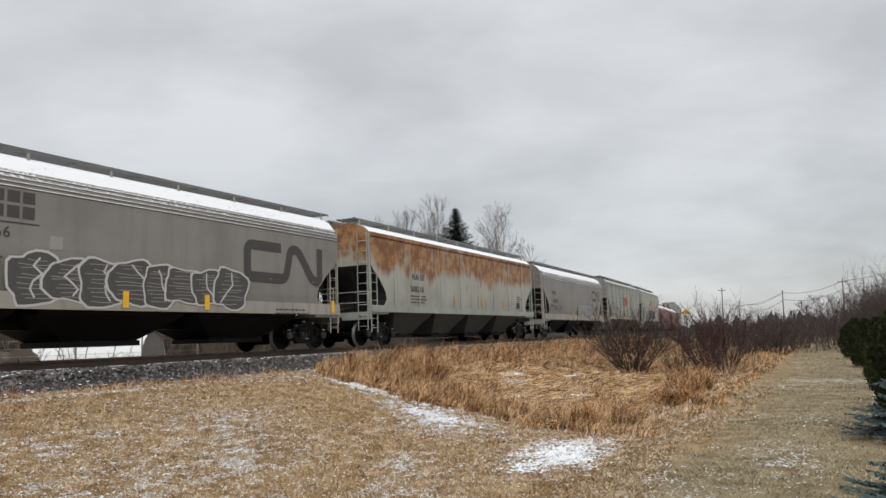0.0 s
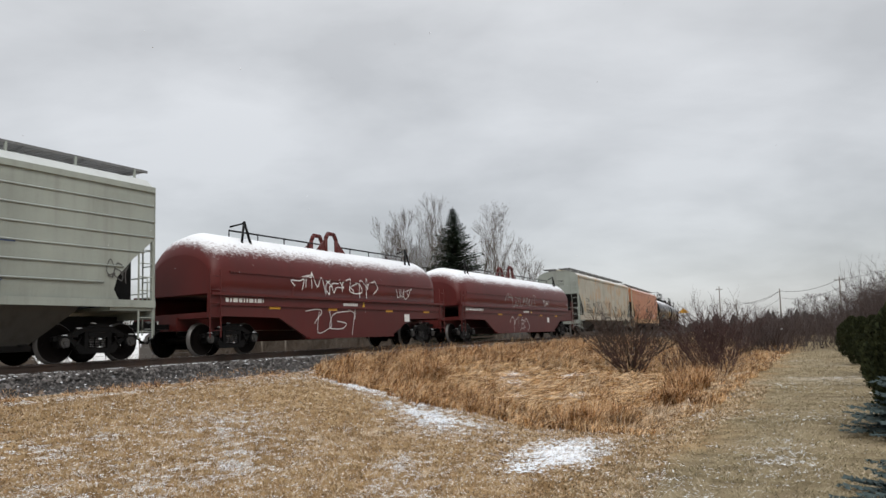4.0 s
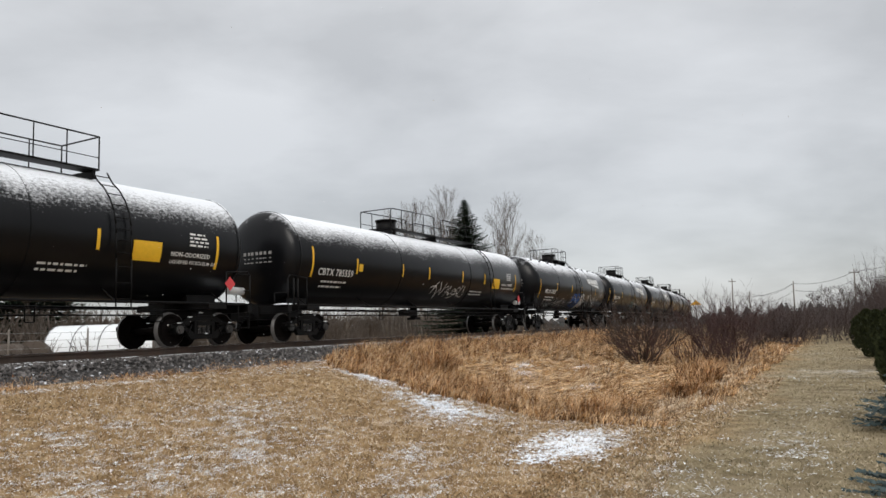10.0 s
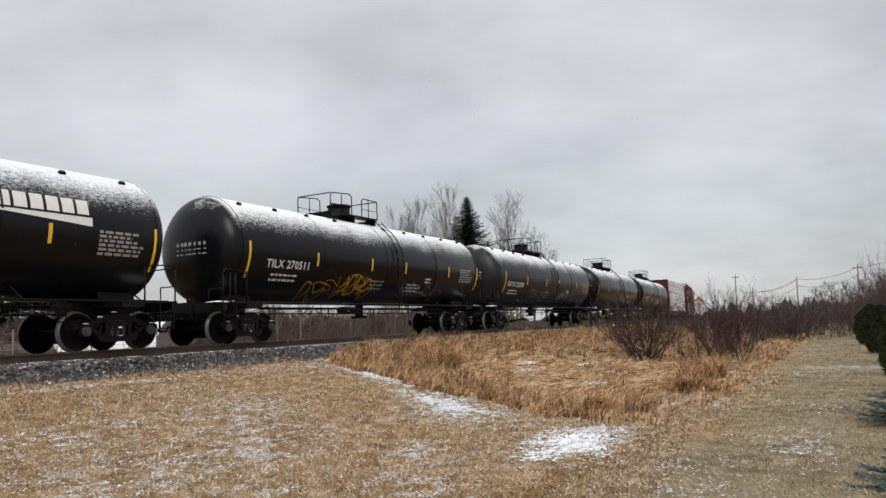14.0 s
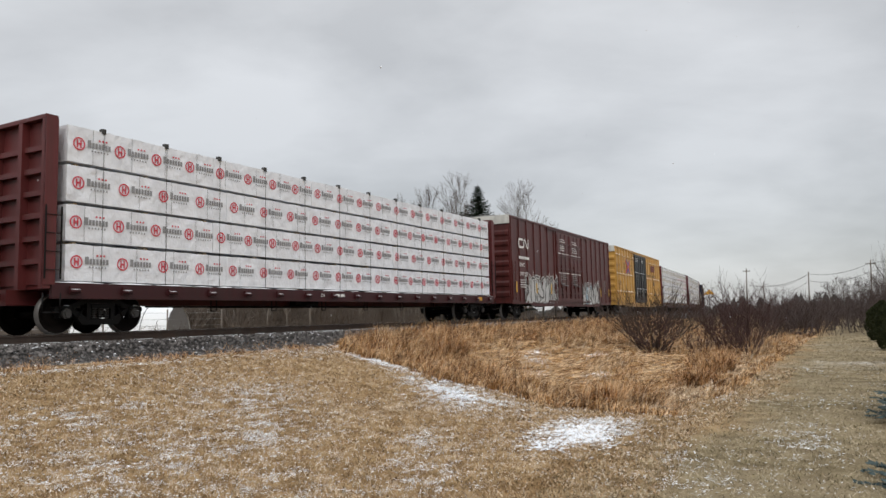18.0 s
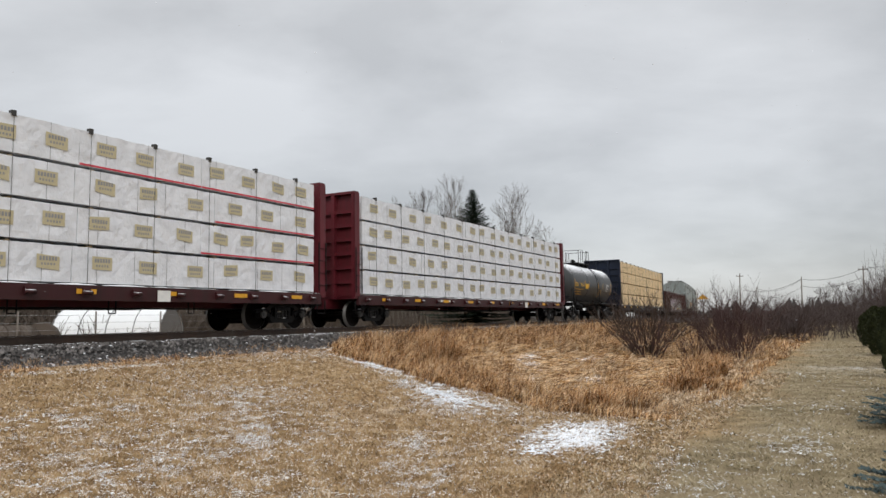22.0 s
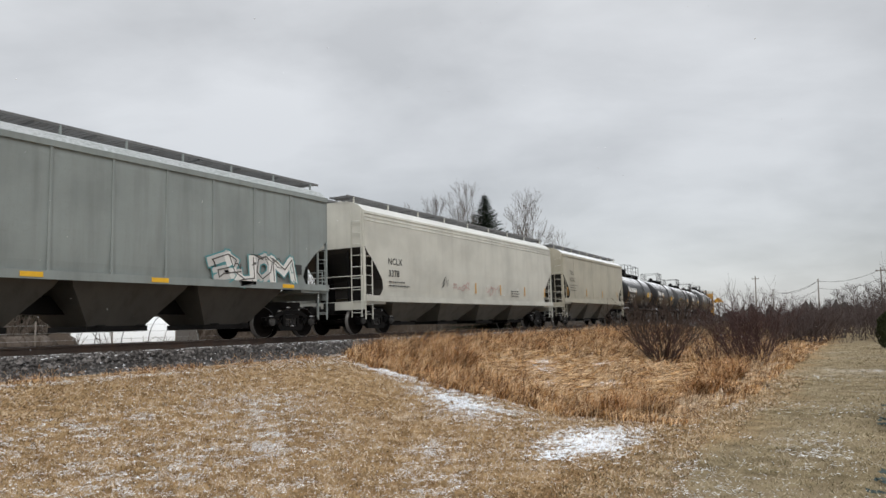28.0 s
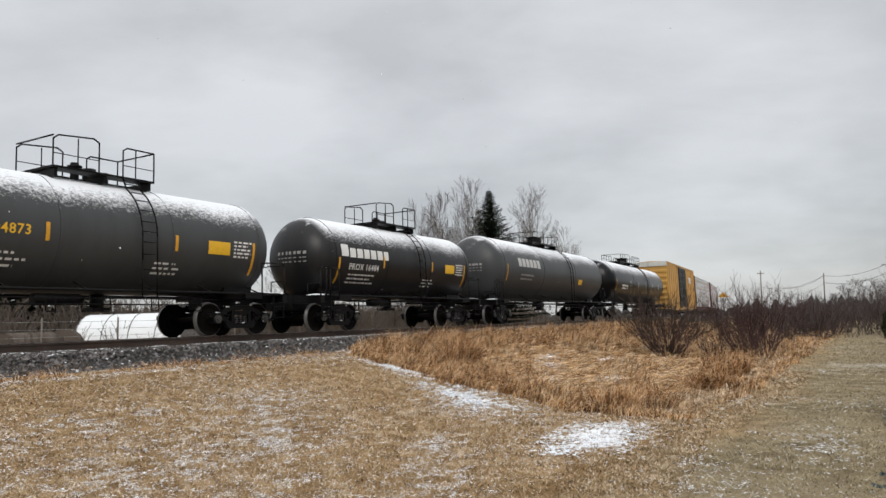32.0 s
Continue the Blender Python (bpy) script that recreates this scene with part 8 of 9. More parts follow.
for i, args in enumerate(((9.8, 3.4, 1.6, .66, 8, 1, .52), (12.0, 6.6, 1.7, .66, 40, 2, .26), (14.7, 10.2, 1.9, .46, 52, 3, .36), (20.4, 8.4, 1.5, .5, 15, 4, .18, .13), (22.6, 9.4, 1.9, .5, 10, 5, .18, .14), (19.6, 6.2, 1.5, .6, 5, 6, .18, .11), (18.0, 7.4, 1.0, .4, 30, 7, .25, .10), (24.5, 8.0, 1.6, .4, 5, 8, .25, .14))):
    snow_patch(*args)


def build_snow_dust():
    """Specks of snow caught on the blades, thick in the drifts and thin elsewhere."""
    rng = np.random.RandomState(17)
    spots = []

    def put(x, y):
        if off_track(x, y) > 3.0:
            spots.append((x, y, lie(x, y) + .010 + .026 * rng.rand()))

    for cx, cy, rx, ry, turn, amp in DRIFTS:
        ca, sa = math.cos(radians(turn)), math.sin(radians(turn))
        for i in range(int(8500 * rx * ry * amp)):
            u, v = rng.randn() * rx * .62, rng.randn() * ry * .62
            x, y = cx + u * ca - v * sa, cy + u * sa + v * ca
            if noise.noise((x * 6, y * 8, 14.0)) + .6 * noise.noise((x * 2, y * 3, 15.0)) + .12 > rng.rand() * .6:
                put(x, y)
    for i in range(270000):
        d = 3.6 + 19.0 * rng.rand() ** 1.2
        a = radians(-7 + 74 * rng.rand())
        x, y = d * math.cos(a), d * math.sin(a)
        k = .085 + .40 * noise.noise((x * .38, y * .55, 11.0)) + .34 * noise.noise((x * 1.5, y * 2.2, 12.0)) + .34 * noise.noise((x * 5.0, y * 6.5, 13.0))
        if y < 2.2:
            k = k * .5 - .03
        elif d < 9.5 and y > 3:
            k += .12
        if rng.rand() < k and not is_rough(x, y):
            put(x, y)
    P = np.array(spots)
    n = len(P)
    dist = np.hypot(P[:, 0], P[:, 1])
    size = (.0018 + .00048 * dist) * (.4 + 1.2 * rng.rand(n) ** 2)
    a0 = rng.rand(n) * math.tau
    V = []
    for k in range(4):
        r = size * (.6 + .8 * rng.rand(n))
        far = r * (2.3 if k % 2 == 0 else .55)
        V.append(P + np.stack([far * np.cos(a0 + k * 1.57), far * np.sin(a0 + k * 1.57), (rng.rand(n) - .5) * size * 1.2], 1))
    V = np.stack(V, 1).reshape(-1, 3)
    b = np.arange(n) * 4
    F = np.concatenate([np.stack([b, b + 1, b + 2], 1), np.stack([b, b + 2, b + 3], 1)])
    tagged(new("snow_dusting", bulk("snow_dusting", V, F, SNOW)), "thin dusting of snow caught in the turf", "snow", kind="stuff")


build_snow_dust()


# ---- woody plants ----


def sticks(segments, sides=3):
    """Thin tapered tubes: rows of p, q, r0, r1."""
    S = np.array([(*p, *q, r0, r1) for p, q, r0, r1 in segments], dtype=np.float64)
    P, Q, r0, r1 = S[:, 0:3], S[:, 3:6], S[:, 6], S[:, 7]
    d = Q - P
    d /= np.maximum(np.linalg.norm(d, axis=1), 1e-9)[:, None]
    ref = np.where(np.abs(d[:, 2:3]) > .9, np.array([[1.0, 0, 0]]), np.array([[0, 0, 1.0]]))
    u = np.cross(d, ref)
    u /= np.linalg.norm(u, axis=1)[:, None]
    v = np.cross(d, u)
    V, F = [], []
    for base, r in ((P, r0), (Q, r1)):
        for k in range(sides):
            a = k * math.tau / sides
            V.append(base + (u * math.cos(a) + v * math.sin(a)) * r[:, None])
    V = np.stack(V, 1).reshape(-1, 3)
    b = np.arange(len(S)) * 2 * sides
    for k in range(sides):
        k2 = (k + 1) % sides
        F += [np.stack([b + k, b + k2, b + sides + k2], 1), np.stack([b + k, b + sides + k2, b + sides + k], 1)]
    return V, np.concatenate(F)


def shrub_sticks(rng, cx, cy, z, h, spread, stems, split=2, thick=0.016):
    out = []
    for s in range(stems):
        a = rng.rand() * math.tau
        tilt = spread * (rng.rand() ** .7)
        p = np.array((cx + .3 * math.cos(a) * rng.rand(), cy + .3 * math.sin(a) * rng.rand(), z))
        d = np.array((math.cos(a) * tilt, math.sin(a) * tilt, 1.0))
        d /= np.linalg.norm(d)
        hh = h * (.65 + .4 * rng.rand())

        def grow(p, d, length, r, level):
            n = 3
            for k in range(n):
                d2 = d + rng.randn(3) * .13
                d2[2] = abs(d2[2]) * .9 + .12
                d2 /= np.linalg.norm(d2)
                q = p + d2 * length / n
                out.append((tuple(p), tuple(q), r * (1 - .25 * k / n), r * (1 - .25 * (k + 1) / n)))
                if level < split and k >= (1 if level == 0 else 0):
                    for _ in range(2 if level else 2):
                        e = d2 + rng.randn(3) * .45
                        e[2] = abs(e[2]) * .8 + .25
                        grow(q, e / np.linalg.norm(e), length * (.38 + .2 * rng.rand()), r * .55, level + 1)
                p, d = q, d2
        grow(p, d, hh * .72, thick, 0)
    return out


def shrub(name, lab, cx, cy, h, spread, stems, mat, seed, split=2, thick=0.016, group="bushes beside the track"):
    rng = np.random.RandomState(seed)
    V, F = sticks(shrub_sticks(rng, cx, cy, lie(cx, cy) - .05, h, spread, stems, split, thick))
    return tagged(new(name, bulk(name, V, F, mat)), lab, "bush", group)


shrub("bare_bush", "leafless grey-brown willow bush with fanned stems", 28.6, 6.95, 2.75, 1.35, 46, TWIG2, 21, 2, .019)
shrub("bare_bush", "leafless grey-brown willow bush with fanned stems", 27.6, 6.6, 1.9, 1.3, 18, TWIG, 22, 2, .015)
for i, (x, y, h, st) in enumerate(((30.0, 4.3, 2.6, 34), (31.2, 3.8, 2.7, 34), (32.6, 4.7, 2.8, 34), (28.4, 3.5, 1.5, 16), (29.0, 5.2, 1.4, 12))):
    shrub("dogwood_bush", "dense leafless purple-brown bush", x, y, h, .8, st, TWIG, 30 + i, 2, .013)


def build_thicket():
    """The leafless brush that closes the far end of the mown way."""
    rng = np.random.RandomState(50)
    rows = []
    for i in range(150):
        x = 46 + 34 * rng.rand()
        a = radians(-7 + 13.0 * rng.rand())
        y = x * math.tan(a)
        if off_track(x, y) < 4 or (abs(y) < 1.6 and x < 49):
            continue
        rows += shrub_sticks(rng, x, y, lie(x, y) - .1, 1.7 + 1.2 * rng.rand() + 1.9 * step(-.6, 3.5, -y), .8, 9, 2, .017)
    V, F = sticks(rows)
    tagged(new("thicket", bulk("thicket", V, F, HAZE)), "dark leafless purple-brown thicket", "thicket", kind="stuff")
    rows = []
    for i in range(60):
        s = 52 + 80 * rng.rand()
        x, y, _ = track_at(s, -(5.0 + 14 * rng.rand()))
        rows += shrub_sticks(rng, x, y, lie(x, y) - .1, 1.3 + 1.0 * rng.rand(), .7, 6, 2, .018)
    V, F = sticks(rows)
    tagged(new("thicket", bulk("thicket", V, F, HAZE)), "dark leafless brush beside the bending track", "thicket", kind="stuff")
    rows = []
    for i in range(46):
        s = 40 + 45 * rng.rand()
        la = -(4.2 + 10 * rng.rand())
        x, y, _ = track_at(s, la)
        if math.degrees(math.atan2(y, x)) > 12.5 or y < 3.0:
            continue
        rows += shrub_sticks(rng, x, y, lie(x, y) - .1, .8 + .5 * rng.rand(), .7, 6, 2, .014)
    V, F = sticks(rows)
    tagged(new("thicket", bulk("thicket", V, F, TWIG2)), "low leafless brush in the dry grass", "thicket", kind="stuff")
    # brush on the far side, seen under the cars
    rows = []
    for i in range(330):
        x = -6 + 120 * rng.rand()
        x0, y0, _ = track_at(x, 9 + 10 * rng.rand())
        rows += shrub_sticks(rng, x0, y0, lie(x0, y0) - .1, 1.0 + 1.1 * rng.rand(), .6, 5, 1, .02)
    V, F = sticks(rows)
    tagged(new("thicket", bulk("thicket", V, F, WEEDFAR)), "dead brown weeds and brush beyond the track", "thicket", kind="stuff")
    # taller brush further back, behind the farm things
    rows = []
    for i in range(760):
        x = -10 + 105 * rng.rand()
        x0, y0, _ = track_at(x, 19 + 17 * rng.rand())
        rows += shrub_sticks(rng, x0, y0, lie(x0, y0) - .1, 2.7 + 1.2 * rng.rand(), .6, 8, 1, .045)
    V, F = sticks(rows)
    tagged(new("thicket", bulk("thicket", V, F, WEEDFAR)), "tall grey-brown leafless brush beyond the track", "thicket", kind="stuff")
    pts = np.array([track_at(-8 + 110 * a, 3.4 + 22 * b)[:2] for a, b in rng.rand(26000, 2)])
    V, F = blades(on_ground(pts), .25 + .55 * rng.rand(len(pts)), .5, .03, rng, segs=2)
    tagged(new("tall_grass", bulk("tall_grass", V, F, WEEDFAR)), "dead grey-brown grass beyond the track", "grass", kind="stuff")


build_thicket()


def bare_tree(lab, x, y, h, spread, seed, mat=TWIG3, trunk=.11, group="bare trees beyond the track", upright=.5, depth=3):
    rng = np.random.RandomState(seed)
    z = lie(x, y) - .1
    trunk_rows, twig_rows = [], []

    def grow(p, d, length, r, level):
        n = (7, 5, 4, 3)[level]
        for k in range(n):
            d = d + rng.randn(3) * (.05 if level == 0 else .13)
            d[2] += .07 if level else 0
            d = d / np.linalg.norm(d)
            q = p + d * length / n
            f = (k + 1) / n
            ra, rb = r * (1 - .8 * k / n), r * (1 - .8 * f)
            (trunk_rows if level < 2 else twig_rows).append((tuple(p), tuple(q), max(ra, .0060), max(rb, .0050)))
            if level < depth and f > (.2 if level == 0 else .3) and (level < 2 or f < .99):
                for _ in range((3, 2, 1)[level]):
                    a = rng.rand() * math.tau
                    e = d * (.75 + upright) + np.array((math.cos(a), math.sin(a), 0.2)) * spread * (.8 + .5 * rng.rand())
                    grow(q, e / np.linalg.norm(e), length * (.46 if level == 0 else .70) * (1 - .58 * f) * (.75 + .5 * rng.rand()) + .08, rb * .55, level + 1)
            p = q
    grow(np.array((x, y, z)), np.array((0, 0, 1.0)), h * .82, trunk, 0)
    base = tagged(new("bare_tree"), lab, "tree", group)
    base.location = (x, y, z)
    off = np.array((x, y, z))
    V, F = sticks(trunk_rows, 5)
    part("trunk", bulk("trunk", V - off, F, BARK), base)
    V, F = sticks(twig_rows, 3)
    part("crown", bulk("crown", V - off, F, mat), base, "open crown of leafless twigs")


def at_bearing(deg, dist):
    return dist * math.cos(radians(deg)), dist * math.sin(radians(deg))


for i, (az, d, h, sp) in enumerate(((23.6, 56, 10.7, .66), (22.7, 58, 10.0, .66), (21.8, 57, 8.4, .7), (24.6, 60, 10.8, .6), (25.6, 60, 11.8, .5), (26.9, 62, 12.0, .5), (20.9, 58, 6.4, .75), (23.1, 60, 9.0, .7))):
    bare_tree("leafless tree with a wide pale twiggy crown", *at_bearing(az, d), h, sp, 60 + i, TWIG3, .10)
for i in range(20):
    az = 27.6 + 5.6 * i / 19
    bare_tree("slim leafless tree in a thicket", *at_bearing(az, 57 + (i * 7) % 9), 12.0 - .9 * ((i * 5) % 4) - (0 if i < 11 else .55 * (i - 10)), .40, 80 + i, TWIG2 if i % 2 else TWIG3, .06)
for i, (az, d, h) in enumerate(((41.6, 44, 6.4), (39.8, 45, 7.0), (43.2, 46, 6.0), (36.0, 52, 6.0), (62.5, 60, 8.0), (64.5, 58, 7.0))):
    bare_tree("small rounded leafless tree", *at_bearing(az, d), h, .8, 110 + i, TWIG2, .07)
for i, (az, d, h) in enumerate(((2.4, 62, 2.9), (1.5, 60, 3.5), (0.6, 62, 4.0), (-.4, 63, 3.8), (-1.4, 62, 3.9), (-2.6, 60, 3.9), (-4, 58, 4.0))):
    bare_tree("leafless tree rising out of the thicket", *at_bearing(az, d), h, .9, 130 + i, HAZE, .06, "bare trees at the end of the way")


def spruce(name, lab, x, y, h, r, seed, mat, group, whorl=.34, needle=.16, density=1.0, base_z=None, low=.06):
    """A trunk with whorls of drooping boughs, each set with many small needle sprays."""
    rng = np.random.RandomState(seed)
    z0 = (lie(x, y) if base_z is None else base_z) - .05
    base = tagged(new(name), lab, "tree", group)
    base.location = (x, y, z0)
    V, F = sticks([((0, 0, 0), (0, 0, h * .5), .05 + h * .012, .04 + h * .006), ((0, 0, h * .5), (0, 0, h), .04 + h * .006, .01)], 6)
    part("trunk", bulk("trunk", V, F, BARK), base)
    vs, fs = [], []
    z = h * low
    while z < h * .985:
        k = z / h
        reach = r * (1 - k) ** .95 * (.80 + .4 * rng.rand()) + .03
        size = needle * (.42 + .58 * min(1.0, 2.2 * (1 - k)))
        n = max(4, int((5 + 6 * (1 - k)) * density))
        for j in range(n):
            a = j * math.tau / n + rng.rand() * .9
            L = reach * (.72 + .36 * rng.rand())
            droop = -.18 + .35 * k
            steps = max(2, int(L / (size * .55)))
            for m in range(steps):
                t = (m + .5) / steps
                px, py = math.cos(a) * L * t, math.sin(a) * L * t
                pz = z + L * t * droop + .12 * L * t * t
                for q in range(3):
                    b = a + (q - 1) * .9 + rng.uniform(-.35, .35)
                    s = size * (.7 + .6 * rng.rand()) * (1.15 - .4 * t)
                    dx, dy, dz = math.cos(b) * s, math.sin(b) * s, rng.uniform(-.35, .3) * s
                    wx, wy = -math.sin(b) * s * .34, math.cos(b) * s * .34
                    i0 = len(vs)
                    vs += [(px - wx * .3, py - wy * .3, pz), (px + dx * .6 + wx, py + dy * .6 + wy, pz + dz * .5 - .02), (px + dx, py + dy, pz + dz), (px + dx * .6 - wx, py + dy * .6 - wy, pz + dz * .5 - .02)]
                    fs += [(i0, i0 + 1, i0 + 2), (i0, i0 + 2, i0 + 3)]
        z += whorl * (.7 + .5 * rng.rand()) * (.6 + .5 * (1 - k))
    part("crown", bulk("crown", vs, fs, mat), base, "layered boughs of needles")


spruce("spruce_tree", "dark green conical spruce among bare trees", *at_bearing(26.6, 48), 9.65, 3.8, 200, NEEDLE, "spruces beyond the track", .19, .25, 2.1)
for i, (az, d, h, r) in enumerate(((61.2, 50, 9.6, 1.9), (59.4, 51, 10.5, 2.2), (58.1, 51, 10.6, 2.1), (63.0, 53, 9.8, 2.0), (56.7, 52, 10.5, 2.2))):
    spruce("spruce_tree", "dark green spruce with dense boughs", *at_bearing(az, d), h, r * 1.35, 210 + i, NEEDLE, "spruces beyond the track", .32, .40, 1.9)


def cedar(lab, x, y, h, r, seed):
    rng = np.random.RandomState(seed)
    z0 = lie(x, y) - .05
    base = tagged(new("cedar_shrub"), lab, "shrub", "evergreens beside the way")
    base.location = (x, y, z0)
    V, F = sticks([((0, 0, 0), (0, 0, h * .9), .05, .015)], 6)
    part("trunk", bulk("trunk", V, F, BARK), base)
    vs, fs = [], []
    for i in range(9000):
        k = rng.rand() ** .8
        prof = r * (.75 + .35 * math.sin(min(1, k * 1.6) * math.pi * .5)) * (1 - k ** 3.2) + .04
        a = rng.rand() * math.tau
        lump = 1 + .45 * noise.noise((math.cos(a) * 2.2, math.sin(a) * 2.2, k * 5 + seed))
        rad = prof * lump * (.55 + .48 * rng.rand() ** .45)
        p = np.array((rad * math.cos(a), rad * math.sin(a), .06 + k * h))
        s = .04 + .055 * rng.rand()
        out = np.array((math.cos(a), math.sin(a), .9 + rng.rand())) + rng.randn(3) * .35
        out /= np.linalg.norm(out)
        side = np.cross(out, (rng.randn(), rng.randn(), .3))
        side /= np.linalg.norm(side) + 1e-6
        i0 = len(vs)
        vs += [tuple(p), tuple(p + out * s * .6 + side * s * .35), tuple(p + out * s), tuple(p + out * s * .6 - side * s * .35)]
        fs += [(i0, i0 + 1, i0 + 2), (i0, i0 + 2, i0 + 3)]
    part("crown", bulk("crown", vs, fs, CEDAR), base, "dense scaly sprays")


for i, (cx, cy, ch, cr) in enumerate(((13.6, -1.04, 2.0, .50), (17.2, -1.3, 1.95, .55), (21.4, -1.3, 1.85, .55), (26.5, -1.25, 1.8, .55), (33.0, -1.15, 1.8, .6), (40.0, -1.0, 1.85, .65))):
    cedar("dark green clipped cedar shrub beside the mown way", cx, cy, ch, cr, 300 + i)
spruce("blue_spruce", "young blue spruce with spreading low boughs", 12.5, -1.05, 1.25, 1.05, 310, BLUENEEDLE, "evergreens beside the way", .12, .12, 2.2, None, .14)
spruce("blue_spruce", "low young blue spruce with spreading boughs", 8.1, -.80, .62, 1.0, 311, BLUENEEDLE, "evergreens beside the way", .08, .09, 2.2, None, .14)


def build_far_woods():
    """Woods along the horizon, too far to tell trees apart."""
    rng = np.random.RandomState(70)
    vs, fs = [], []

    def conifer(x, y, z, h, r):
        for tier in range(3):
            i0 = len(vs)
            zb, zt = z + h * (.1 + .27 * tier), z + h * (.52 + .24 * tier)
            rr = r * (1 - .28 * tier)
            n = 7
            a0 = rng.rand() * math.tau
            vs.append((x, y, zt))
            for k in range(n):
                q = rr * (.7 + .6 * rng.rand())
                vs.append((x + q * math.cos(a0 + k * math.tau / n), y + q * math.sin(a0 + k * math.tau / n), zb - .4 * rng.rand()))
            fs.extend((i0, i0 + 1 + k, i0 + 1 + (k + 1) % n) for k in range(n))

    for i in range(2600):
        a = rng.rand() * 360
        d = 210 + 240 * rng.rand()
        x, y = at_bearing(a, d)
        if abs(off_track(x, y)) < 14 and x > -650:
            continue
        conifer(x, y, lie(x, y) - .5, 2.9 + 2.6 * rng.rand() + (.9 if a < 8 or a > 350 else 0), 3.0 + 1.8 * rng.rand())
    tagged(new("far_woods", bulk("far_woods", vs, fs, FARWOOD)), "distant dark line of mixed woods on the horizon", "woods", kind="stuff")


build_far_woods()


# ---- poles, wires, sign, farm things ----
POLEWOOD = bark("weathered_pole", (0.13, 0.11, 0.095), (0.22, 0.195, 0.17))
WIRE = plain("dark_wire", (0.05, 0.05, 0.05), 0.6)


def utility_pole(az, d, h, arm, lab, lean=1.6):
    x, y = at_bearing(az, d)
    b = tagged(new("utility_pole"), lab, "utility pole", "poles along the road")
    b.matrix_basis = pose(x, y, lie(x, y) - .3, 0, 0, az) @ pose(0, 0, 0, lean, 0, 0)
    made("post", lambda bm: rod(bm, (0, 0, 0), (0, 0, h), .17, 8, .11), POLEWOOD, b)
    if arm:
        made("crossarm", lambda bm: box(bm, -.08, .08, -arm, arm, h - .75, h - .6), POLEWOOD, b)
        for k in (-.9, .9):
            made("insulator", lambda bm: rod(bm, (0, k * arm, h - .6), (0, k * arm, h - .38), .06, 6), GREYPRINT, b)
    return b.matrix_basis @ Vector((0, 0, h - .5))


TOPS = [utility_pole(-9.0, 120, 10.2, 1.2, "weathered wooden utility pole"), utility_pole(-0.85, 165, 11.0, .9, "weathered wooden utility pole with a short crossarm"),
        utility_pole(2.95, 178, 9.9, 0, "weathered wooden utility pole without a crossarm"), utility_pole(5.85, 235, 10.0, 0, "slim far utility pole"), utility_pole(6.98, 190, 11.7, .8, "slim utility pole with a small crossarm")]


def wire(a, b, sag, z=0.0):
    n = 14
    pts = [a.lerp(b, i / n) + Vector((0, 0, z - sag * 4 * (i / n) * (1 - i / n))) for i in range(n + 1)]
    w = tagged(new("overhead_wire"), "thin dark sagging overhead wire", "wire", "wires along the road")
    made("strand", lambda bm: pipe(bm, pts, .035, 4), WIRE, w)


near_end = Vector((60, -24, 11.0))
for za, zb, sag in ((0, 0, 1.6), (-1.6, -1.5, 1.8)):
    wire(near_end + Vector((0, 0, za)), TOPS[1] + Vector((0, 0, zb)), sag)
    wire(TOPS[1] + Vector((0, 0, za)), TOPS[2] + Vector((0, 0, zb)), sag * .6)
    wire(TOPS[2] + Vector((0, 0, za)), TOPS[3] + Vector((0, 0, zb)), sag * 1.0)
wire(TOPS[2], TOPS[4] + Vector((0, 0, -3.4)), 1.4)


def crossing_sign():
    x, y = at_bearing(9.50, 132)
    b = tagged(new("crossing_signal"), "yellow and white gabled level-crossing sign on a post", "sign")
    b.matrix_basis = pose(x, y, lie(x, y) - .1, 0, 0, 9.5)
    made("post", lambda bm: rod(bm, (0, 0, 0), (0, 0, 3.6), .09, 8), GRATE, b)
    made("gable", lambda bm: loft(bm, [[(s, -.95, 3.55), (s, .95, 3.55), (s, .0, 4.35)] for s in (-.08, .08)]), ORANGE, b, "orange-yellow triangular panel")
    made("lamp_board", lambda bm: (box(bm, -.06, .06, -.55, .55, 2.9, 3.3)), SILVER, b)


crossing_sign()


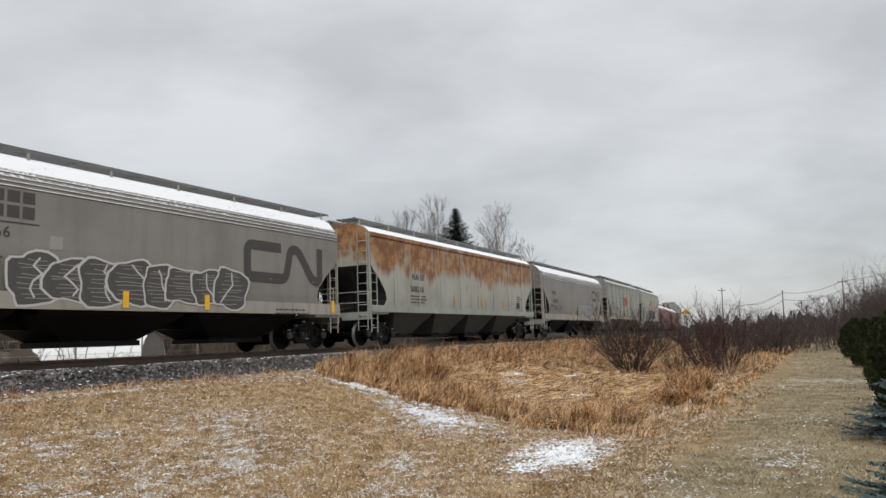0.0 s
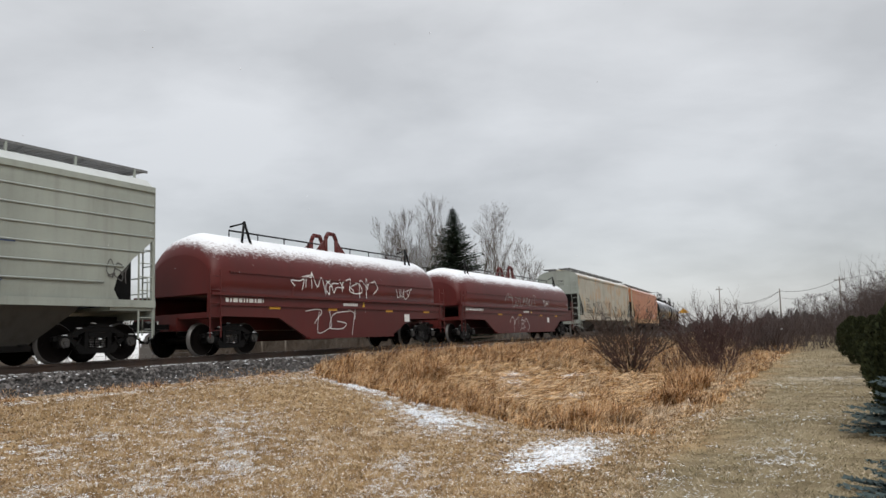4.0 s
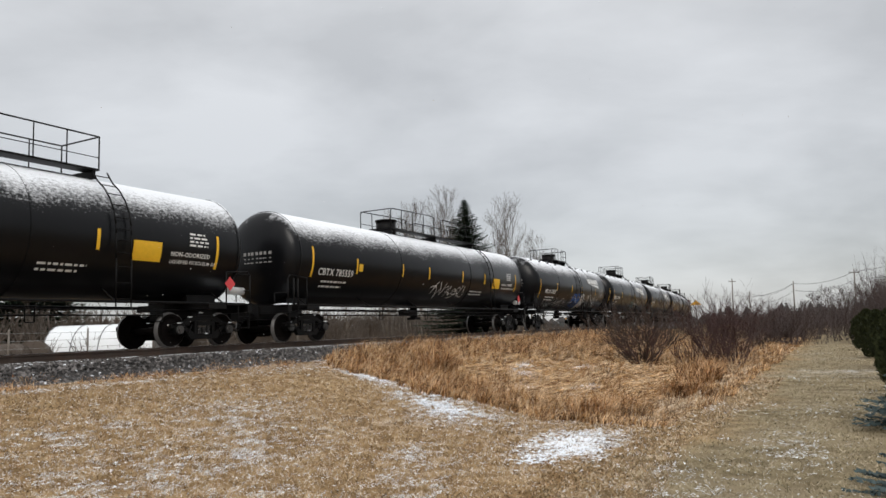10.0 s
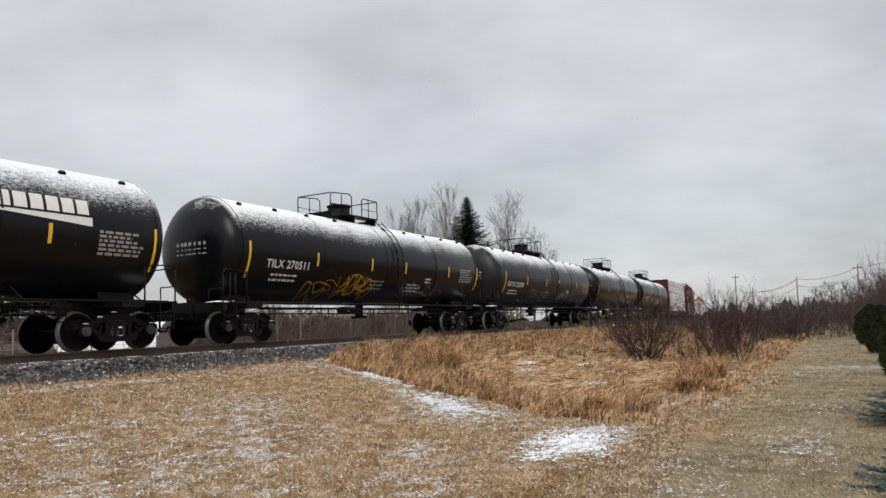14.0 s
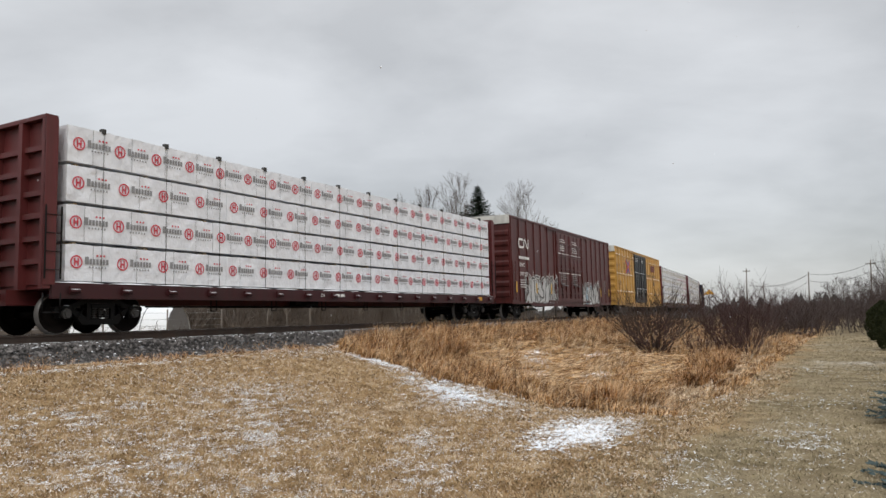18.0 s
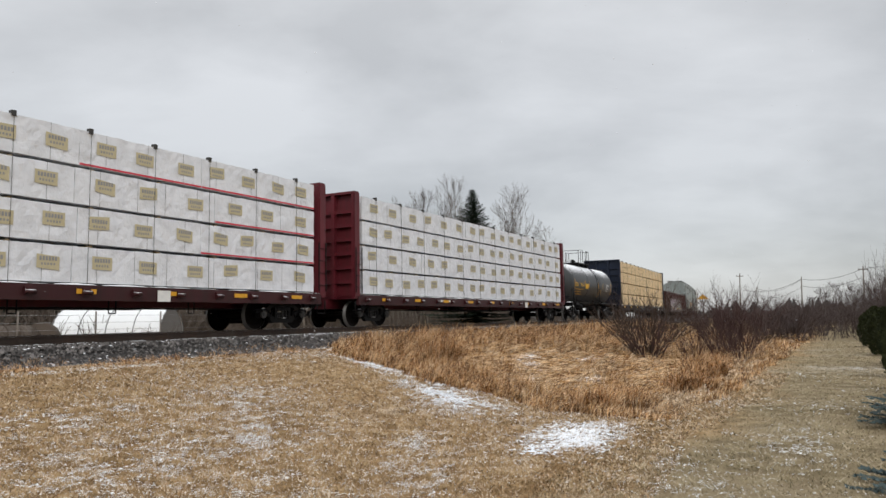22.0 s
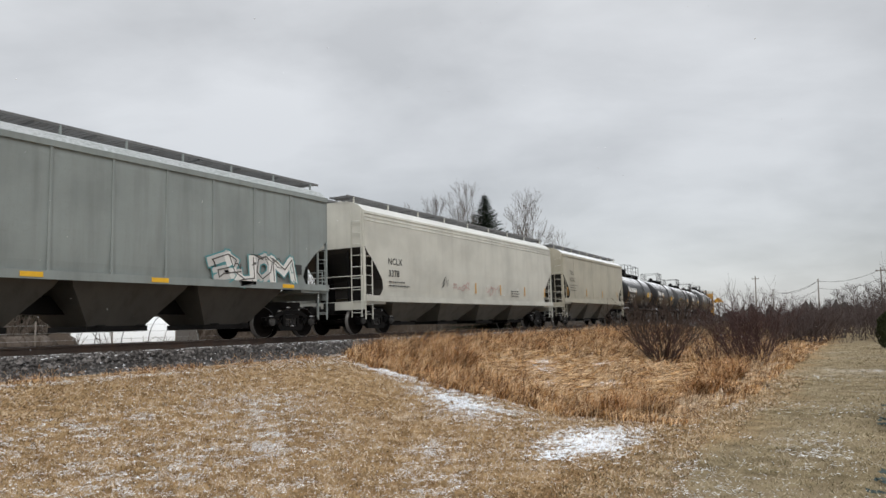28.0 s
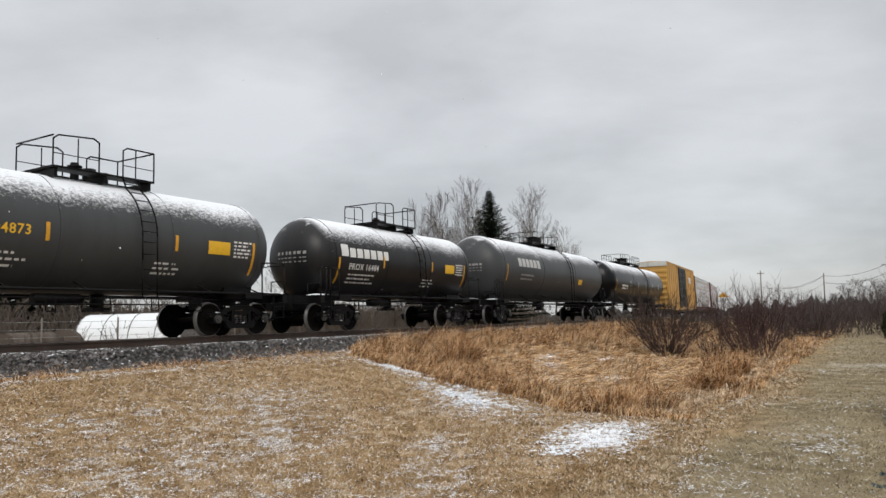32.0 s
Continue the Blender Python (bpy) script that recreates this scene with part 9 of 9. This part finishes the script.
def hoop_house():
    film = plain("white_greenhouse_film", (0.80, 0.82, 0.83), 0.4, 0.05)
    b = tagged(new("hoop_greenhouse"), "low white plastic hoop greenhouse beyond the track", "greenhouse")
    x0, y0 = at_bearing(52.9, 38.0)
    b.matrix_basis = pose(x0, y0, lie(x0, y0), 0, 0, -62)
    n = 12
    prof = [(1.55 * math.cos(math.pi * k / n), 2.0 * math.sin(math.pi * k / n) ** .8) for k in range(n + 1)]
    made("cover", lambda bm: loft(bm, [[(x, y, z) for y, z in prof] for x in (-2.5, 2.5)], False, False, True), film, b, "taut white plastic cover")
    for k in range(5):
        made("hoop", lambda bm: pipe(bm, [(-2.5 + 1.25 * k, y * 1.006, z * 1.006) for y, z in prof], .022, 5), GRATE, b)
    grey_end = plain("grey_greenhouse_end", (0.17, 0.165, 0.16), .7)
    for x1 in (-2.44, 2.44):
        made("end_wall", lambda bm: loft(bm, [[(x1 + d, y * .985, z * .985) for y, z in prof] for d in (-.025, .025)]), grey_end, b, "dull grey end wall under the hoop")
    f = tagged(new("wire_fence"), "thin wire mesh fence on slim posts", "fence")
    for i in range(7):
        made("fence_post", lambda bm: rod(bm, (6 + i * 3.0, 25.2, -1.0), (6 + i * 3.0, 25.2, .75), .035, 6), POLEWOOD, f)
    for k in range(6):
        made("fence_wire", lambda bm: rod(bm, (6, 25.15, -.75 + .27 * k), (24, 25.15, -.75 + .27 * k), .006, 4), GRATE, f)
    for i, (az, d, r) in enumerate(((60.4, 33.0, .62), (59.2, 33.6, .62), (57.8, 34.4, .66), (61.9, 33.0, .6))):
        x, y = at_bearing(az, d)
        t = tagged(new("hay_bale"), "weathered grey-brown round hay bale", "hay bale", "bales beyond the track")
        t.matrix_basis = pose(x, y, lie(x, y) + r, 0, 0, 25 * i)
        made("roll", lambda bm: (rod(bm, (-.6, 0, 0), (.6, 0, 0), r, 20), [rod(bm, (k, 0, 0), (k + .05, 0, 0), r + .012, 20) for k in (-.45, -.15, .15, .4)]), WEEDFAR, t)
    x, y = at_bearing(46.6, 32.0)
    t = tagged(new("brush_heap"), "low heap of cut brush covered with snow", "brush heap")
    t.matrix_basis = pose(x, y, lie(x, y), 0, 0, -40)
    rng = np.random.RandomState(77)
    rows = [((a, b, .02), (a + .5 * rng.randn(), b + .3 * rng.randn(), .25 + .35 * rng.rand()), .02, .008) for a, b in zip(rng.uniform(-.9, .9, 150), rng.uniform(-.4, .4, 150))]
    V, F = sticks(rows)
    part("branches", bulk("branches", V, F, WEEDFAR), t)
    part("snow_cover", shape("heap_snow", lambda bm: [rod(bm, (a, b, .30 + .2 * rng.rand()), (a + .25 * rng.randn(), b + .1 * rng.randn(), .42 + .12 * rng.rand()), .05, 5, .02) for a, b in zip(rng.uniform(-.85, .85, 60), rng.uniform(-.3, .3, 60))], SNOW), t, "snow caught on the branches")


hoop_house()


# ---- falling snow: three drifting falls of scattered flakes ----
FALLS = []


def falling_snow(seed, count, drop, drift):
    rng = np.random.RandomState(seed)
    P = np.stack([1.5 + 26 * rng.rand(count) ** .8, .3 + 13.6 * rng.rand(count), -1 + (32 * drop + 9) * rng.rand(count)], 1)
    P[:, 0] -= drift * 16
    r = .004 + .0045 * rng.rand(count)
    V = np.stack([P + np.array(d) * (r * (.7 + .6 * rng.rand(count)))[:, None] for d in ((1, 0, 0), (0, 1, 0), (-1, 0, 0), (0, -1, 0), (0, 0, 1), (0, 0, -1))], 1).reshape(-1, 3)
    b = np.arange(count) * 6
    F = np.concatenate([np.stack([b + p, b + (p + 1) % 4, b + 4], 1) for p in range(4)] + [np.stack([b + (p + 1) % 4, b + p, b + 5], 1) for p in range(4)])
    ob = tagged(new("falling_snow", bulk("falling_snow", V, F, SNOW)), "sparse small white snowflakes drifting down", "snowflakes", kind="stuff")
    FALLS.append((ob, drop, drift))


falling_snow(91, 520, 1.0, -.35)
falling_snow(92, 520, 1.25, -.6)
falling_snow(93, 420, 1.5, -.2)


def travelled(t):
    """Metres that the train has gone by t seconds, counted from 16 s; it slows a little towards the end."""
    u = (t - 16.0) / 16.0
    return K * 16.0 * (19.0687 * u - 0.16117 * u ** 2 - 0.27563 * u ** 3 - 0.01332 * u ** 4)


def car_pose(mid, tc, t):
    s = mid - travelled(t)
    x0, y0, _ = track_at(s - tc)
    x1, y1, _ = track_at(s + tc)
    return pose((x0 + x1) / 2, (y0 + y1) / 2, 0, 0, 0, math.degrees(math.atan2(y1 - y0, x1 - x0)))


def motions():
    mids = {}
    for i, (car, tc) in enumerate(TRAIN):
        mids[car.name] = (JOINTS[i] + JOINTS[i + 1]) / 2
        walk(car, [(float(t), car_pose(mids[car.name], tc, float(t))) for t in range(33)])
    for ob, drop, drift in FALLS:
        walk(ob, [(float(t), pose(drift * t, 0, -drop * t)) for t in range(33)])
    # wheels roll without slipping while they are near enough to be seen turning
    for wheel, car, x, dx in WHEELS:
        s0 = mids[car.name] + x
        near = [k for k in range(0, 32 * 30 + 1) if -3.0 < s0 - travelled(k / 30) < 34.0]
        rows = []
        if near and near[0] > 0:
            near.insert(0, near[0] - 1)
        for k in near:
            rows.append((k / 30, pose(dx, 0, .46, 0, -math.degrees(travelled(k / 30) / .46) % 360, 0)))
        if rows:
            if rows[0][0] > 0:
                rows.insert(0, (0.0, rows[0][1]))
            if rows[-1][0] < 32:
                rows.append((32.0, rows[-1][1]))
            walk(wheel, rows)


motions()
